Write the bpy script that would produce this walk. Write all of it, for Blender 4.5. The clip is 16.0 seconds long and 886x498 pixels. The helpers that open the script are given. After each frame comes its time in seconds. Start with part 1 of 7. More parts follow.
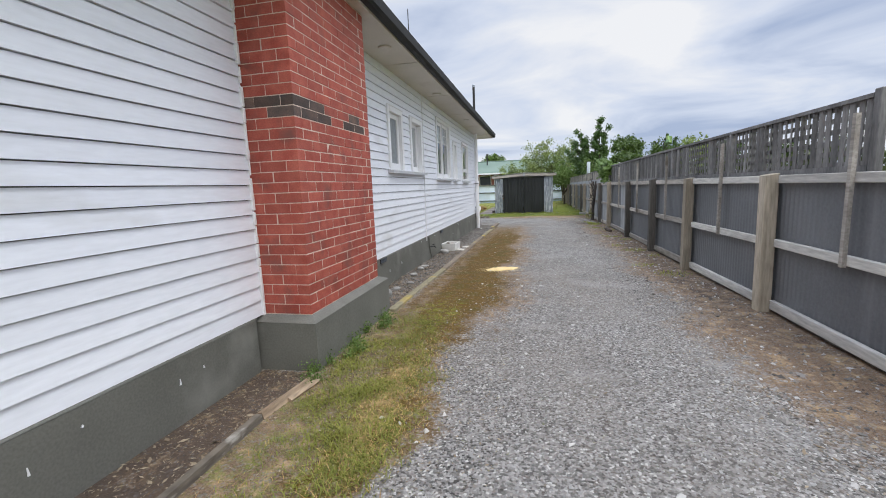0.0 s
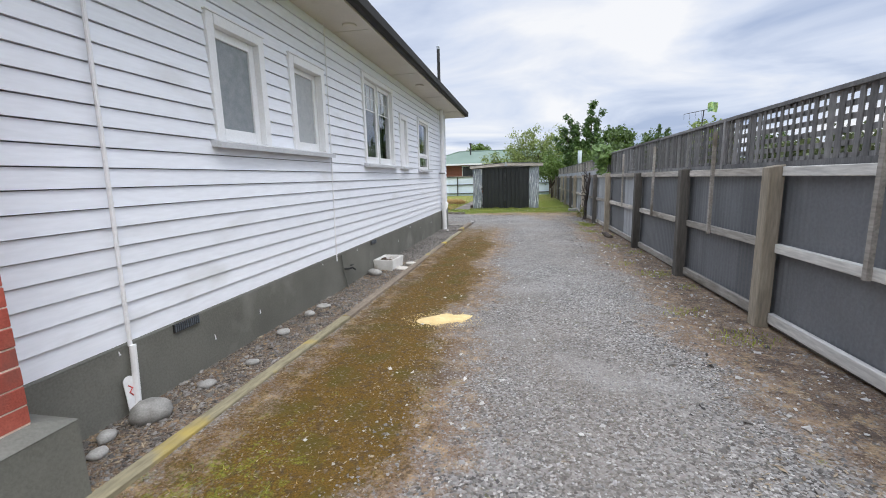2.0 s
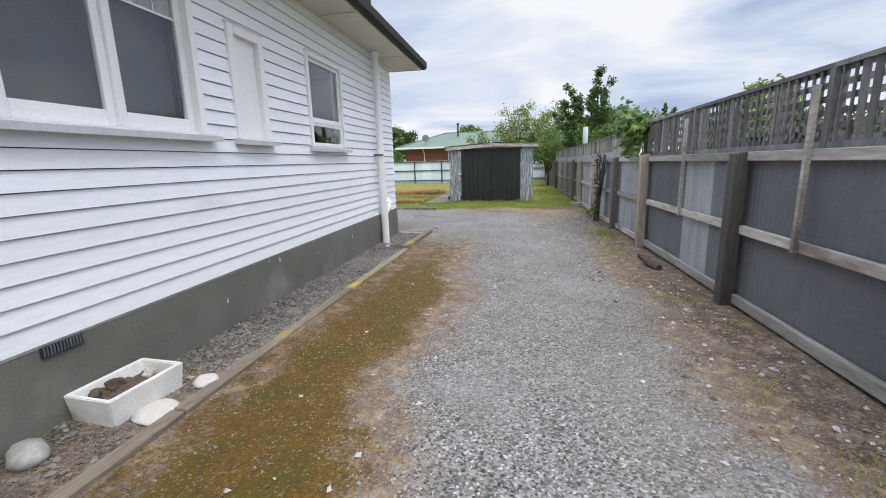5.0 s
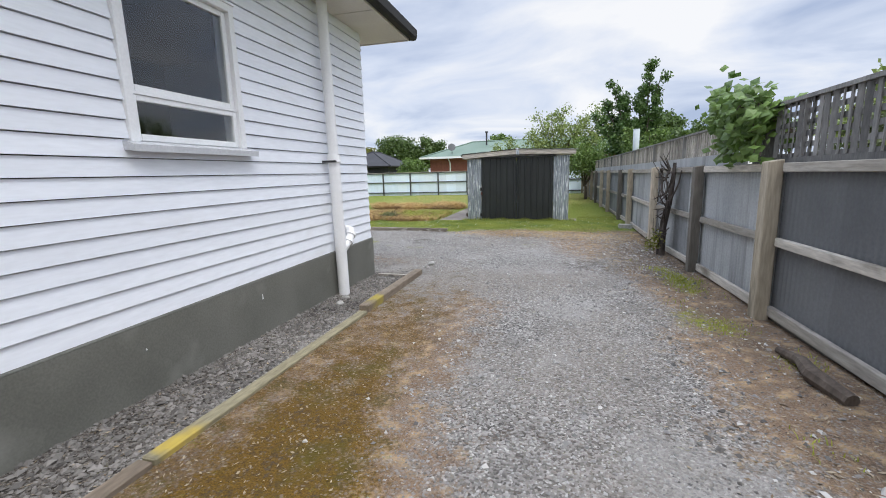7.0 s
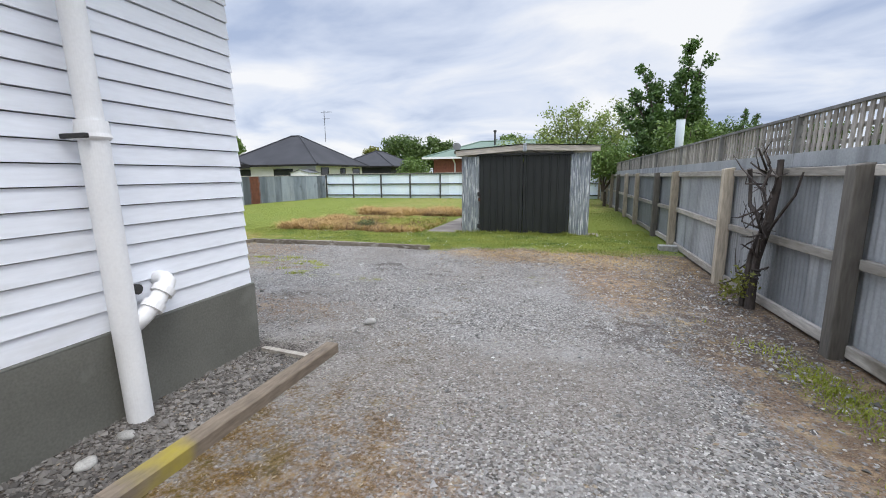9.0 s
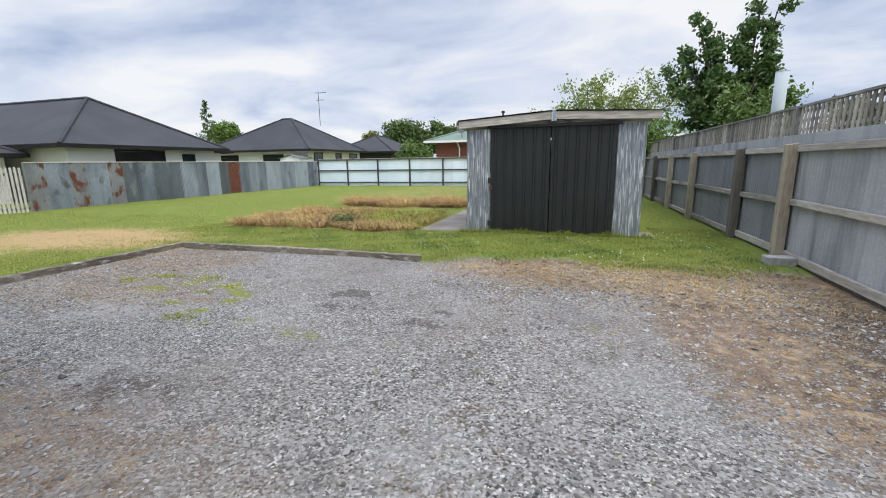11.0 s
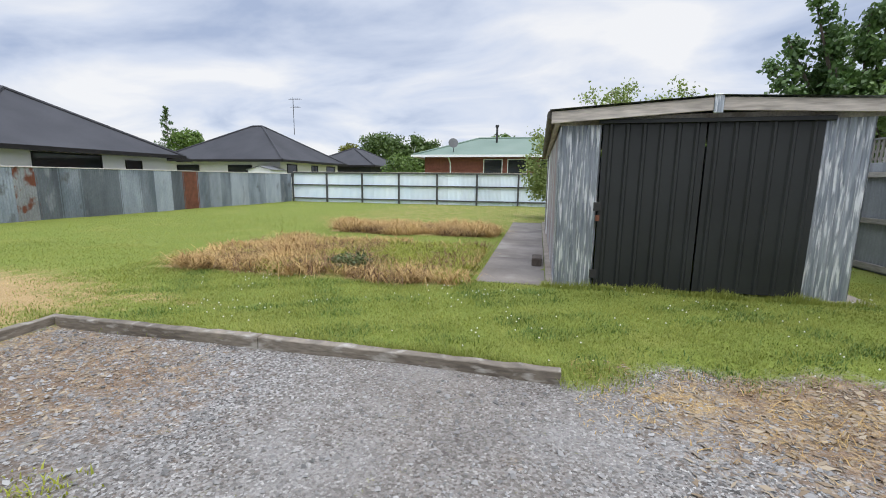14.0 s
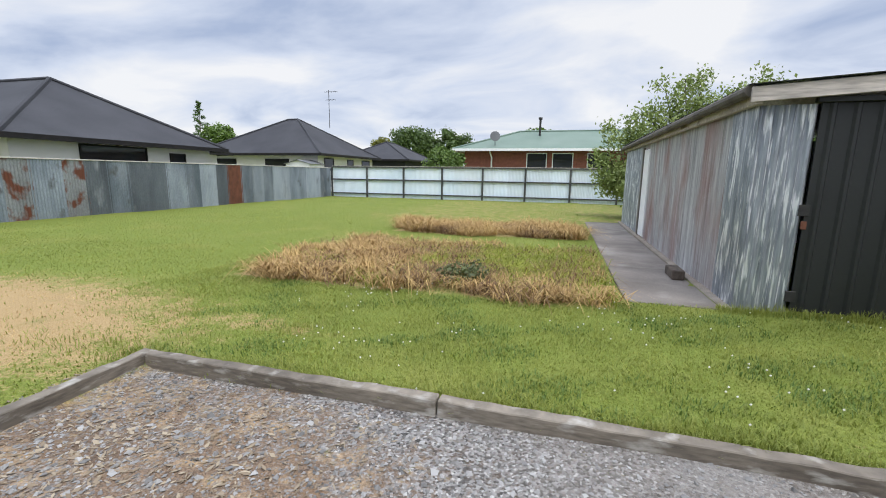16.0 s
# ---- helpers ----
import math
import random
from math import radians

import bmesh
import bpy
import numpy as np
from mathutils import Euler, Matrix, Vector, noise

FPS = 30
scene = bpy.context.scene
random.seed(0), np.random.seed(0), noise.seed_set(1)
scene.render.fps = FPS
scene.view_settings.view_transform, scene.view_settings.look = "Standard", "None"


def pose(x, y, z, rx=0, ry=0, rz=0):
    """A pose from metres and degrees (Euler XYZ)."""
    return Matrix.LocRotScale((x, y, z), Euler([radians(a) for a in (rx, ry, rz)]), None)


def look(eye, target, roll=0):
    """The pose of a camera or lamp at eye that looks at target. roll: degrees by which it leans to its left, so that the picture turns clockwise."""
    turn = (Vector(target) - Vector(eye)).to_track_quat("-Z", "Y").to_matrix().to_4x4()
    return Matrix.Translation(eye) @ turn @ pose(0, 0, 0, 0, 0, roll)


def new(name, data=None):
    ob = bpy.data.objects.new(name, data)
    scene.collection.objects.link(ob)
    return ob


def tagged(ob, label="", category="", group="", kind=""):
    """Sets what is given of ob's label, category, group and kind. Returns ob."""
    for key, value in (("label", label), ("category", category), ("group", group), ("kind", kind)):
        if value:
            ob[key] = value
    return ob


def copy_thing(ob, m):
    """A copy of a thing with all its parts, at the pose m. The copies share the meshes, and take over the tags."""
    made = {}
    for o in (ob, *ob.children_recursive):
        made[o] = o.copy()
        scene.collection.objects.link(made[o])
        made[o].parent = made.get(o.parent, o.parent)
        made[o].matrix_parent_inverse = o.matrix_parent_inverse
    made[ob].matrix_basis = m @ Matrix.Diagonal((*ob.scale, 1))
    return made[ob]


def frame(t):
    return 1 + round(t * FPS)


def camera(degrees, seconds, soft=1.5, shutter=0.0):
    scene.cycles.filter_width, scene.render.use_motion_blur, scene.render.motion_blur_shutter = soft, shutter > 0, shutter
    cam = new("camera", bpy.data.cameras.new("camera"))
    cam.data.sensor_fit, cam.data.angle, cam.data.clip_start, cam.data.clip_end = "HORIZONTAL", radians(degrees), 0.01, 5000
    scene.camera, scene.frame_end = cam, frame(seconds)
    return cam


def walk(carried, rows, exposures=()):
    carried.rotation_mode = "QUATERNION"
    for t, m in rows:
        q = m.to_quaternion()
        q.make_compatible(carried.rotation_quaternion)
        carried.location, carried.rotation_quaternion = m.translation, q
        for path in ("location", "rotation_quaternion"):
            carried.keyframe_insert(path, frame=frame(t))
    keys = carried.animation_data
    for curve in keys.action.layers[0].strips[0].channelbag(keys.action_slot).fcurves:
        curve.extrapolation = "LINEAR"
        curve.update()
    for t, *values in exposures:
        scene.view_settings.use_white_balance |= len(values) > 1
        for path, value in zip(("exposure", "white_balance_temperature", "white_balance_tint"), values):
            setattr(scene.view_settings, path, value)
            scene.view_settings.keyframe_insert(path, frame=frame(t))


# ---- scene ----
cam = camera(92.9, 16.0, soft=1.0)
PATH = [
    (0, (0.017, -0.032, 1.449), (-0.422, 1.897, 1.16), -2.3),
    (0.5, (0.061, 0.787, 1.43), (-0.345, 2.721, 1.124), -2.4),
    (1, (0.106, 1.617, 1.441), (-0.293, 3.551, 1.123), -2.3),
    (1.5, (0.125, 2.436, 1.423), (-0.259, 4.372, 1.097), -1.8),
    (2, (0.21, 3.273, 1.413), (-0.171, 5.207, 1.08), -1.6),
    (2.5, (0.242, 4.11, 1.417), (-0.135, 6.045, 1.077), -1.4),
    (3, (0.289, 4.876, 1.43), (-0.096, 6.808, 1.081), -1.6),
    (3.5, (0.303, 5.665, 1.417), (-0.078, 7.594, 1.054), -1.9),
    (4, (0.317, 6.419, 1.409), (-0.058, 8.346, 1.029), -2.1),
    (4.5, (0.335, 7.177, 1.393), (-0.02, 9.102, 0.984), -2.2),
    (5, (0.375, 7.927, 1.39), (0.02, 9.854, 0.985), -1.6),
    (7.5, (0.404, 11.645, 1.37), (-0.119, 13.543, 1.021), -1.4),
    (8, (0.378, 12.379, 1.361), (-0.152, 14.276, 1.015), -1.2),
    (8.5, (0.345, 13.119, 1.351), (-0.189, 15.017, 1.014), -1.0),
    (9, (0.275, 13.87, 1.328), (-0.27, 15.762, 0.982), -0.6),
    (11.5, (-0.699, 17.276, 1.163), (-1.266, 19.15, 0.755), -0.9),
    (12, (-1.058, 17.821, 1.162), (-1.553, 19.72, 0.773), -0.6),
    (12.5, (-1.447, 18.305, 1.167), (-1.874, 20.225, 0.804), -0.1),
    (13, (-1.87, 18.779, 1.161), (-2.259, 20.711, 0.82), 0.3),
    (13.5, (-2.283, 19.214, 1.152), (-2.68, 21.146, 0.823), 0.5),
    (14, (-2.689, 19.564, 1.126), (-3.12, 21.49, 0.799), 0.6),
    (14.5, (-3.112, 19.837, 1.119), (-3.575, 21.754, 0.788), 0.7),
    (15, (-3.518, 20.052, 1.123), (-4.01, 21.962, 0.791), 0.7),
    (15.5, (-3.918, 20.18, 1.135), (-4.426, 22.084, 0.795), 0.8),
    (16, (-4.249, 20.302, 1.11), (-4.774, 22.2, 0.758), 0.8),
]
walk(cam, [(t, look(eye, target, roll)) for t, eye, target, roll in PATH], [(0.0, 0.15), (1.0, 0.24), (8.5, 0.24), (12.0, 0.18), (16.0, 0.18)])

# ---- light ----
SUN_EL, SUN_AZ = 62.0, 140.0  # azimuth clockwise from +y
wd = bpy.data.worlds.new("sky")
scene.world = wd
wd.use_nodes = True
wn, wl = wd.node_tree.nodes, wd.node_tree.links
wn.clear()
sky = wn.new("ShaderNodeTexSky")
sky.sky_type, sky.sun_disc = "NISHITA", False
sky.sun_elevation, sky.sun_rotation = radians(SUN_EL), radians(SUN_AZ)
tc = wn.new("ShaderNodeTexCoord")
sep = wn.new("ShaderNodeSeparateXYZ")
wl.new(tc.outputs["Generated"], sep.inputs[0])


def wmath(op, a, b=None, clamp=False):
    n = wn.new("ShaderNodeMath")
    n.operation, n.use_clamp = op, clamp
    for i, v in enumerate((a, b)):
        if v is None:
            continue
        if isinstance(v, (int, float)):
            n.inputs[i].default_value = v
        else:
            wl.new(v, n.inputs[i])
    return n.outputs[0]


up = wmath("ADD", wmath("MAXIMUM", sep.outputs[2], 0.0), 0.22)
comb = wn.new("ShaderNodeCombineXYZ")
wl.new(wmath("DIVIDE", sep.outputs[0], up), comb.inputs[0])
wl.new(wmath("DIVIDE", sep.outputs[1], up), comb.inputs[1])
comb.inputs[2].default_value = 0.35
cl = wn.new("ShaderNodeTexNoise")
cl.inputs["Scale"].default_value, cl.inputs["Detail"].default_value = 1.25, 7.0
cl.inputs["Roughness"].default_value, cl.inputs["Distortion"].default_value = 0.52, 0.5
stretch = wn.new("ShaderNodeMapping")
stretch.inputs["Rotation"].default_value = (0, 0, 0.45)
stretch.inputs["Scale"].default_value = (0.88, 1.18, 1.0)
wl.new(comb.outputs[0], stretch.inputs[0])
wl.new(stretch.outputs[0], cl.inputs["Vector"])
ramp = wn.new("ShaderNodeValToRGB")
cr = ramp.color_ramp
cr.elements[0].position, cr.elements[0].color = 0.33, (0.43, 0.52, 0.72, 1)
cr.elements[1].position, cr.elements[1].color = 0.65, (0.95, 0.96, 0.99, 1)
mid = cr.elements.new(0.48)
mid.color = (0.69, 0.76, 0.91, 1)
wl.new(cl.outputs["Fac"], ramp.inputs[0])
cloud_bg, sky_bg = wn.new("ShaderNodeBackground"), wn.new("ShaderNodeBackground")
wl.new(ramp.outputs[0], cloud_bg.inputs[0])
wl.new(sky.outputs[0], sky_bg.inputs[0])
sky_bg.inputs[1].default_value = 0.07
# an overcast sky is about three times as bright overhead as low down
high = wn.new("ShaderNodeMapRange")
high.interpolation_type = "SMOOTHSTEP"
for i_, v_ in enumerate((0.38, 0.95, 0.88, 2.9)):
    high.inputs[i_ + 1].default_value = v_
wl.new(sep.outputs[2], high.inputs[0])
wl.new(high.outputs[0], cloud_bg.inputs[1])
wmix, wout = wn.new("ShaderNodeMixShader"), wn.new("ShaderNodeOutputWorld")
wmix.inputs[0].default_value = 0.92
wl.new(sky_bg.outputs[0], wmix.inputs[1])
wl.new(cloud_bg.outputs[0], wmix.inputs[2])
wl.new(wmix.outputs[0], wout.inputs[0])

sun = new("sun", bpy.data.lights.new("sun", "SUN"))
sun.data.energy, sun.data.angle, sun.data.color = 1.5, radians(30), (1.0, 0.965, 0.91)
az, el = radians(SUN_AZ), radians(SUN_EL)
sun_dir = Vector((math.sin(az) * math.cos(el), math.cos(az) * math.cos(el), math.sin(el)))
sun.matrix_world = look((40 * sun_dir), (0, 0, 0))

# ---- materials ----


def links_of(m):
    return m.node_tree.nodes, m.node_tree.links


def surface(name, c1, c2, scale=3.0, rough=0.6, metal=0.0, bump=0.3, bscale=60.0, stretch=(1, 1, 1), spot=None,
            spot_scale=1.0, spot_at=(0.58, 0.7), rand=0.0, fine=0.25, spec=0.5, bdist=0.004, spot_stretch=(1, 1, 1)):
    """A two-scale surface in world metres: broad mottling c1 to c2, fine grain, optional stains, a tint per object."""
    m = bpy.data.materials.new(name)
    m.use_nodes = True
    n, l = links_of(m)
    b = n["Principled BSDF"]
    b.inputs["Roughness"].default_value, b.inputs["Metallic"].default_value = rough, metal
    b.inputs["Specular IOR Level"].default_value = spec
    geo = n.new("ShaderNodeNewGeometry")
    mp = n.new("ShaderNodeMapping")
    mp.inputs["Scale"].default_value = stretch
    l.new(geo.outputs["Position"], mp.inputs[0])

    def noise_tex(s, detail, vec=None):
        t = n.new("ShaderNodeTexNoise")
        t.inputs["Scale"].default_value, t.inputs["Detail"].default_value = s, detail
        l.new(vec or mp.outputs[0], t.inputs["Vector"])
        return t.outputs["Fac"]

    def mix(fac, a, c, mode="MIX"):
        x = n.new("ShaderNodeMixRGB")
        x.blend_type = mode
        for i, v in enumerate((fac, a, c)):
            if isinstance(v, (int, float)):
                x.inputs[i].default_value = v
            elif isinstance(v, tuple):
                x.inputs[i].default_value = (*v[:3], 1)
            else:
                l.new(v, x.inputs[i])
        return x.outputs[0]

    def band(v, lo, hi):
        r = n.new("ShaderNodeMapRange")
        r.inputs[1].default_value, r.inputs[2].default_value = lo, hi
        l.new(v, r.inputs[0])
        return r.outputs[0]

    col = mix(band(noise_tex(scale, 4), 0.3, 0.7), c1, c2)
    grain = noise_tex(bscale, 5)
    g = band(grain, 0.25, 0.75)
    mul = n.new("ShaderNodeMapRange")
    mul.inputs[3].default_value, mul.inputs[4].default_value = 1 - fine, 1 + fine
    l.new(g, mul.inputs[0])
    hsv = n.new("ShaderNodeHueSaturation")
    if rand:
        info = n.new("ShaderNodeObjectInfo")
        rr = n.new("ShaderNodeMapRange")
        rr.inputs[3].default_value, rr.inputs[4].default_value = 1 - rand, 1 + rand
        l.new(info.outputs["Random"], rr.inputs[0])
        both = n.new("ShaderNodeMath")
        both.operation = "MULTIPLY"
        l.new(rr.outputs[0], both.inputs[0])
        l.new(mul.outputs[0], both.inputs[1])
        l.new(both.outputs[0], hsv.inputs["Value"])
    else:
        l.new(mul.outputs[0], hsv.inputs["Value"])
    l.new(col, hsv.inputs["Color"])
    out = hsv.outputs[0]
    if spot:
        mp2 = n.new("ShaderNodeMapping")
        mp2.inputs["Scale"].default_value = spot_stretch
        mp2.inputs["Location"].default_value = (3.1, 1.7, 0.4)
        l.new(geo.outputs["Position"], mp2.inputs[0])
        out = mix(band(noise_tex(spot_scale, 6, mp2.outputs[0]), *spot_at), out, spot)
    l.new(out, b.inputs["Base Color"])
    if bump:
        bp = n.new("ShaderNodeBump")
        bp.inputs["Strength"].default_value, bp.inputs["Distance"].default_value = bump, bdist
        l.new(grain, bp.inputs["Height"])
        l.new(bp.outputs[0], b.inputs["Normal"])
    return m


M = {}
M["board"] = surface("white_board_paint", (0.825, 0.850, 0.905), (0.872, 0.893, 0.935), 1.2, 0.45, bump=0.25, bscale=45, stretch=(1, 0.15, 1),
                     spot=(0.62, 0.62, 0.61), spot_scale=2.5, spot_at=(0.6, 0.85), spot_stretch=(1, 0.4, 1), rand=0.035, fine=0.05)
M["joinery"] = surface("white_joinery_paint", (0.84, 0.845, 0.85), (0.88, 0.88, 0.885), 2, 0.4, bump=0.15, bscale=50, fine=0.05)
M["sill"] = surface("weathered_sill_paint", (0.56, 0.58, 0.61), (0.66, 0.67, 0.69), 5, 0.5, bump=0.3, bscale=60, fine=0.1)
M["soffit"] = surface("cream_soffit_paint", (0.60, 0.55, 0.47), (0.67, 0.62, 0.54), 1.5, 0.55, bump=0.1, fine=0.05,
                      spot=(0.42, 0.36, 0.28), spot_scale=1.3, spot_at=(0.62, 0.85))
M["plinth"] = surface("cement_plinth", (0.118, 0.118, 0.100), (0.180, 0.179, 0.155), 1.4, 0.85, bump=0.5, bscale=70, fine=0.15,
                      spot=(0.26, 0.26, 0.23), spot_scale=1.8, spot_at=(0.58, 0.78))
M["plinth_cap"] = surface("weathered_cement_ledge", (0.125, 0.127, 0.112), (0.175, 0.175, 0.155), 3, 0.85, bump=0.5, bscale=70, fine=0.15,
                          spot=(0.12, 0.12, 0.10), spot_scale=4)
M["brick"] = surface("red_brick", (0.325, 0.060, 0.040), (0.440, 0.110, 0.074), 9, 0.75, bump=0.5, bscale=120, fine=0.2, rand=0.13,
                     spot=(0.20, 0.07, 0.055), spot_scale=5, spot_at=(0.55, 0.75))
M["brick_dark"] = surface("clinker_brick", (0.055, 0.045, 0.04), (0.14, 0.085, 0.065), 8, 0.7, bump=0.5, bscale=120, fine=0.25, rand=0.45)
M["mortar"] = surface("pale_mortar", (0.56, 0.43, 0.35), (0.74, 0.62, 0.53), 12, 0.9, bump=0.6, bscale=150, fine=0.2,
                      spot=(0.42, 0.25, 0.19), spot_scale=4, spot_at=(0.58, 0.75))
M["roof_dark"] = surface("dark_gutter_paint", (0.012, 0.011, 0.011), (0.024, 0.021, 0.021), 4, 0.6, bump=0.2, fine=0.2, spec=0.25)
M["roof_grey"] = surface("charcoal_roof_tile", (0.040, 0.041, 0.047), (0.056, 0.057, 0.064), 0.6, 0.8, bump=0.3, bscale=30, fine=0.15, rand=0.1, spec=0.2)
M["roof_green"] = surface("green_roof_paint", (0.101, 0.161, 0.122), (0.137, 0.198, 0.156), 0.5, 0.55, bump=0.2, bscale=20, fine=0.1)
M["stucco"] = surface("pale_stucco", (0.77, 0.75, 0.745), (0.83, 0.81, 0.805), 0.7, 0.8, bump=0.4, bscale=30, fine=0.06)
M["red_wall"] = surface("far_brick_wall", (0.20, 0.07, 0.05), (0.28, 0.10, 0.07), 6, 0.8, bump=0.3, bscale=20, fine=0.25)
M["post"] = surface("weathered_fence_post", (0.29, 0.245, 0.18), (0.47, 0.41, 0.32), 3, 0.85, bump=0.8, bscale=45, stretch=(1, 1, 0.12), fine=0.3, rand=0.22,
                    spot=(0.10, 0.09, 0.06), spot_scale=3, spot_stretch=(1, 1, 0.3))
M["post_grey"] = surface("dark_grey_post", (0.072, 0.064, 0.054), (0.158, 0.143, 0.122), 3, 0.85, bump=0.8, bscale=45, stretch=(1, 1, 0.12), fine=0.3, rand=0.2)
M["rail"] = surface("silvered_rail", (0.27, 0.243, 0.205), (0.47, 0.435, 0.385), 4, 0.85, bump=0.7, bscale=45, stretch=(1, 0.12, 1), fine=0.3, rand=0.3,
                    spot=(0.13, 0.11, 0.08), spot_scale=2, spot_stretch=(1, 0.4, 1))
# near rails: paler timber, with the sun on them put into the colour
M["rail_pale"] = surface("pale_sunlit_rail", (0.42, 0.405, 0.37), (0.60, 0.58, 0.53), 4, 0.85, bump=0.7, bscale=45, stretch=(1, 0.12, 1), fine=0.25, rand=0.12,
                         spot=(0.24, 0.215, 0.17), spot_scale=2, spot_at=(0.6, 0.8), spot_stretch=(1, 0.4, 1))
M["sheet"] = surface("painted_grey_sheet", (0.110, 0.115, 0.122), (0.168, 0.173, 0.180), 1.0, 0.6, bump=0.2, bscale=40, fine=0.14, rand=0.2,
                     spot=(0.24, 0.245, 0.25), spot_scale=3, spot_at=(0.6, 0.9), spot_stretch=(1, 1, 0.12))
M["sheet_pale"] = surface("weathered_grey_sheet", (0.29, 0.305, 0.315), (0.41, 0.42, 0.43), 1.4, 0.6, bump=0.2, bscale=40, fine=0.14, rand=0.1,
                          spot=(0.13, 0.133, 0.133), spot_scale=4, spot_at=(0.5, 0.8), spot_stretch=(1, 1, 0.12))
M["sheet_mid"] = surface("worn_grey_sheet", (0.17, 0.18, 0.19), (0.25, 0.26, 0.27), 1.4, 0.6, bump=0.2, bscale=40, fine=0.12, rand=0.12,
                         spot=(0.11, 0.115, 0.12), spot_scale=3, spot_at=(0.55, 0.85), spot_stretch=(1, 1, 0.12))
M["trellis"] = surface("grey_trellis", (0.13, 0.128, 0.125), (0.24, 0.235, 0.225), 5, 0.85, bump=0.6, bscale=60, stretch=(1, 1, 0.2), fine=0.25, rand=0.3)
M["trellis_old"] = surface("bleached_trellis", (0.22, 0.20, 0.175), (0.37, 0.345, 0.31), 5, 0.88, bump=0.6, bscale=60, stretch=(1, 1, 0.2), fine=0.3, rand=0.35)
M["galv"] = surface("galvanised_iron", (0.22, 0.25, 0.29), (0.46, 0.495, 0.54), 16, 0.4, 0.5, bump=0.2, bscale=60, stretch=(1, 1, 0.07), fine=0.3, rand=0.12,
                    spot=(0.84, 0.86, 0.88), spot_scale=30, spot_at=(0.53, 0.64), spot_stretch=(1, 1, 0.09))
M["galv_red"] = surface("galvanised_iron_old_paint", (0.25, 0.25, 0.255), (0.54, 0.54, 0.54), 16, 0.6, 0.2, bump=0.2, bscale=60, stretch=(1, 1, 0.06), fine=0.2, rand=0.12,
                        spot=(0.27, 0.135, 0.11), spot_scale=1.4, spot_at=(0.46, 0.72), spot_stretch=(1, 1, 0.4))
M["fence_iron"] = surface("old_fence_iron", (0.125, 0.152, 0.185), (0.265, 0.298, 0.345), 2.2, 0.55, 0.3, bump=0.2, bscale=50, stretch=(1, 1, 0.3), fine=0.2, rand=0.32,
                          spot=(0.11, 0.115, 0.12), spot_scale=2.2, spot_at=(0.6, 0.7), spot_stretch=(1, 1, 0.7))
M["fence_iron_pale"] = surface("pale_fence_iron", (0.27, 0.31, 0.36), (0.39, 0.43, 0.485), 2.2, 0.55, 0.2, bump=0.2, bscale=50, stretch=(1, 1, 0.3), fine=0.15, rand=0.2,
                               spot=(0.17, 0.18, 0.19), spot_scale=2.5, spot_at=(0.6, 0.75), spot_stretch=(1, 1, 0.4))
M["fence_iron_dark"] = surface("dark_fence_iron", (0.085, 0.10, 0.12), (0.155, 0.175, 0.20), 2.2, 0.6, 0.2, bump=0.2, bscale=50, stretch=(1, 1, 0.3), fine=0.2, rand=0.2,
                               spot=(0.26, 0.28, 0.30), spot_scale=2.0, spot_at=(0.58, 0.7), spot_stretch=(1, 1, 0.5))
M["fence_rust"] = surface("rusted_fence_iron", (0.192, 0.200, 0.208), (0.272, 0.288, 0.304), 2.2, 0.7, 0.15, bump=0.3, bscale=50, stretch=(1, 1, 0.3), fine=0.25,
                          spot=(0.14, 0.043, 0.022), spot_scale=3.0, spot_at=(0.50, 0.60), spot_stretch=(1, 1, 0.7))
M["rust_full"] = surface("brown_rusted_iron", (0.10, 0.035, 0.018), (0.19, 0.07, 0.04), 4, 0.8, 0.05, bump=0.4, bscale=50, fine=0.3)
M["pale_sheet"] = surface("pale_blue_fence_sheet", (0.64, 0.76, 0.88), (0.78, 0.86, 0.94), 0.5, 0.6, bump=0.1, fine=0.06, rand=0.06)
M["black_wood"] = surface("dark_fence_frame", (0.045, 0.05, 0.055), (0.085, 0.09, 0.095), 3, 0.8, bump=0.5, fine=0.25, rand=0.2)
M["door"] = surface("charcoal_shed_door", (0.012, 0.014, 0.014), (0.021, 0.024, 0.024), 1.0, 0.5, bump=0.15, bscale=40, fine=0.12)
M["fascia_wood"] = surface("bleached_timber", (0.32, 0.285, 0.25), (0.52, 0.475, 0.43), 3, 0.85, bump=0.9, bscale=40, stretch=(0.12, 1, 1), fine=0.35,
                           spot=(0.12, 0.09, 0.07), spot_scale=2.5, spot_stretch=(0.4, 1, 2))
M["kerb"] = surface("mossy_timber_edging", (0.150, 0.118, 0.088), (0.265, 0.218, 0.168), 3, 0.9, bump=0.8, bscale=50, stretch=(1, 0.2, 1), fine=0.3,
                    spot=(0.36, 0.29, 0.035), spot_scale=1.6, spot_at=(0.56, 0.72))
M["kerb_lawn"] = surface("grey_timber_edging", (0.085, 0.070, 0.054), (0.215, 0.185, 0.148), 4, 0.9, bump=0.9, bscale=50, stretch=(0.2, 0.2, 1), fine=0.4,
                         spot=(0.40, 0.38, 0.34), spot_scale=13, spot_at=(0.55, 0.72), spot_stretch=(0.5, 0.5, 1.5))
M["broken_timber"] = surface("pale_broken_timber", (0.22, 0.155, 0.10), (0.42, 0.32, 0.22), 5, 0.9, bump=0.9, bscale=50, stretch=(1, 0.15, 1), fine=0.35,
                             spot=(0.09, 0.06, 0.04), spot_scale=4)
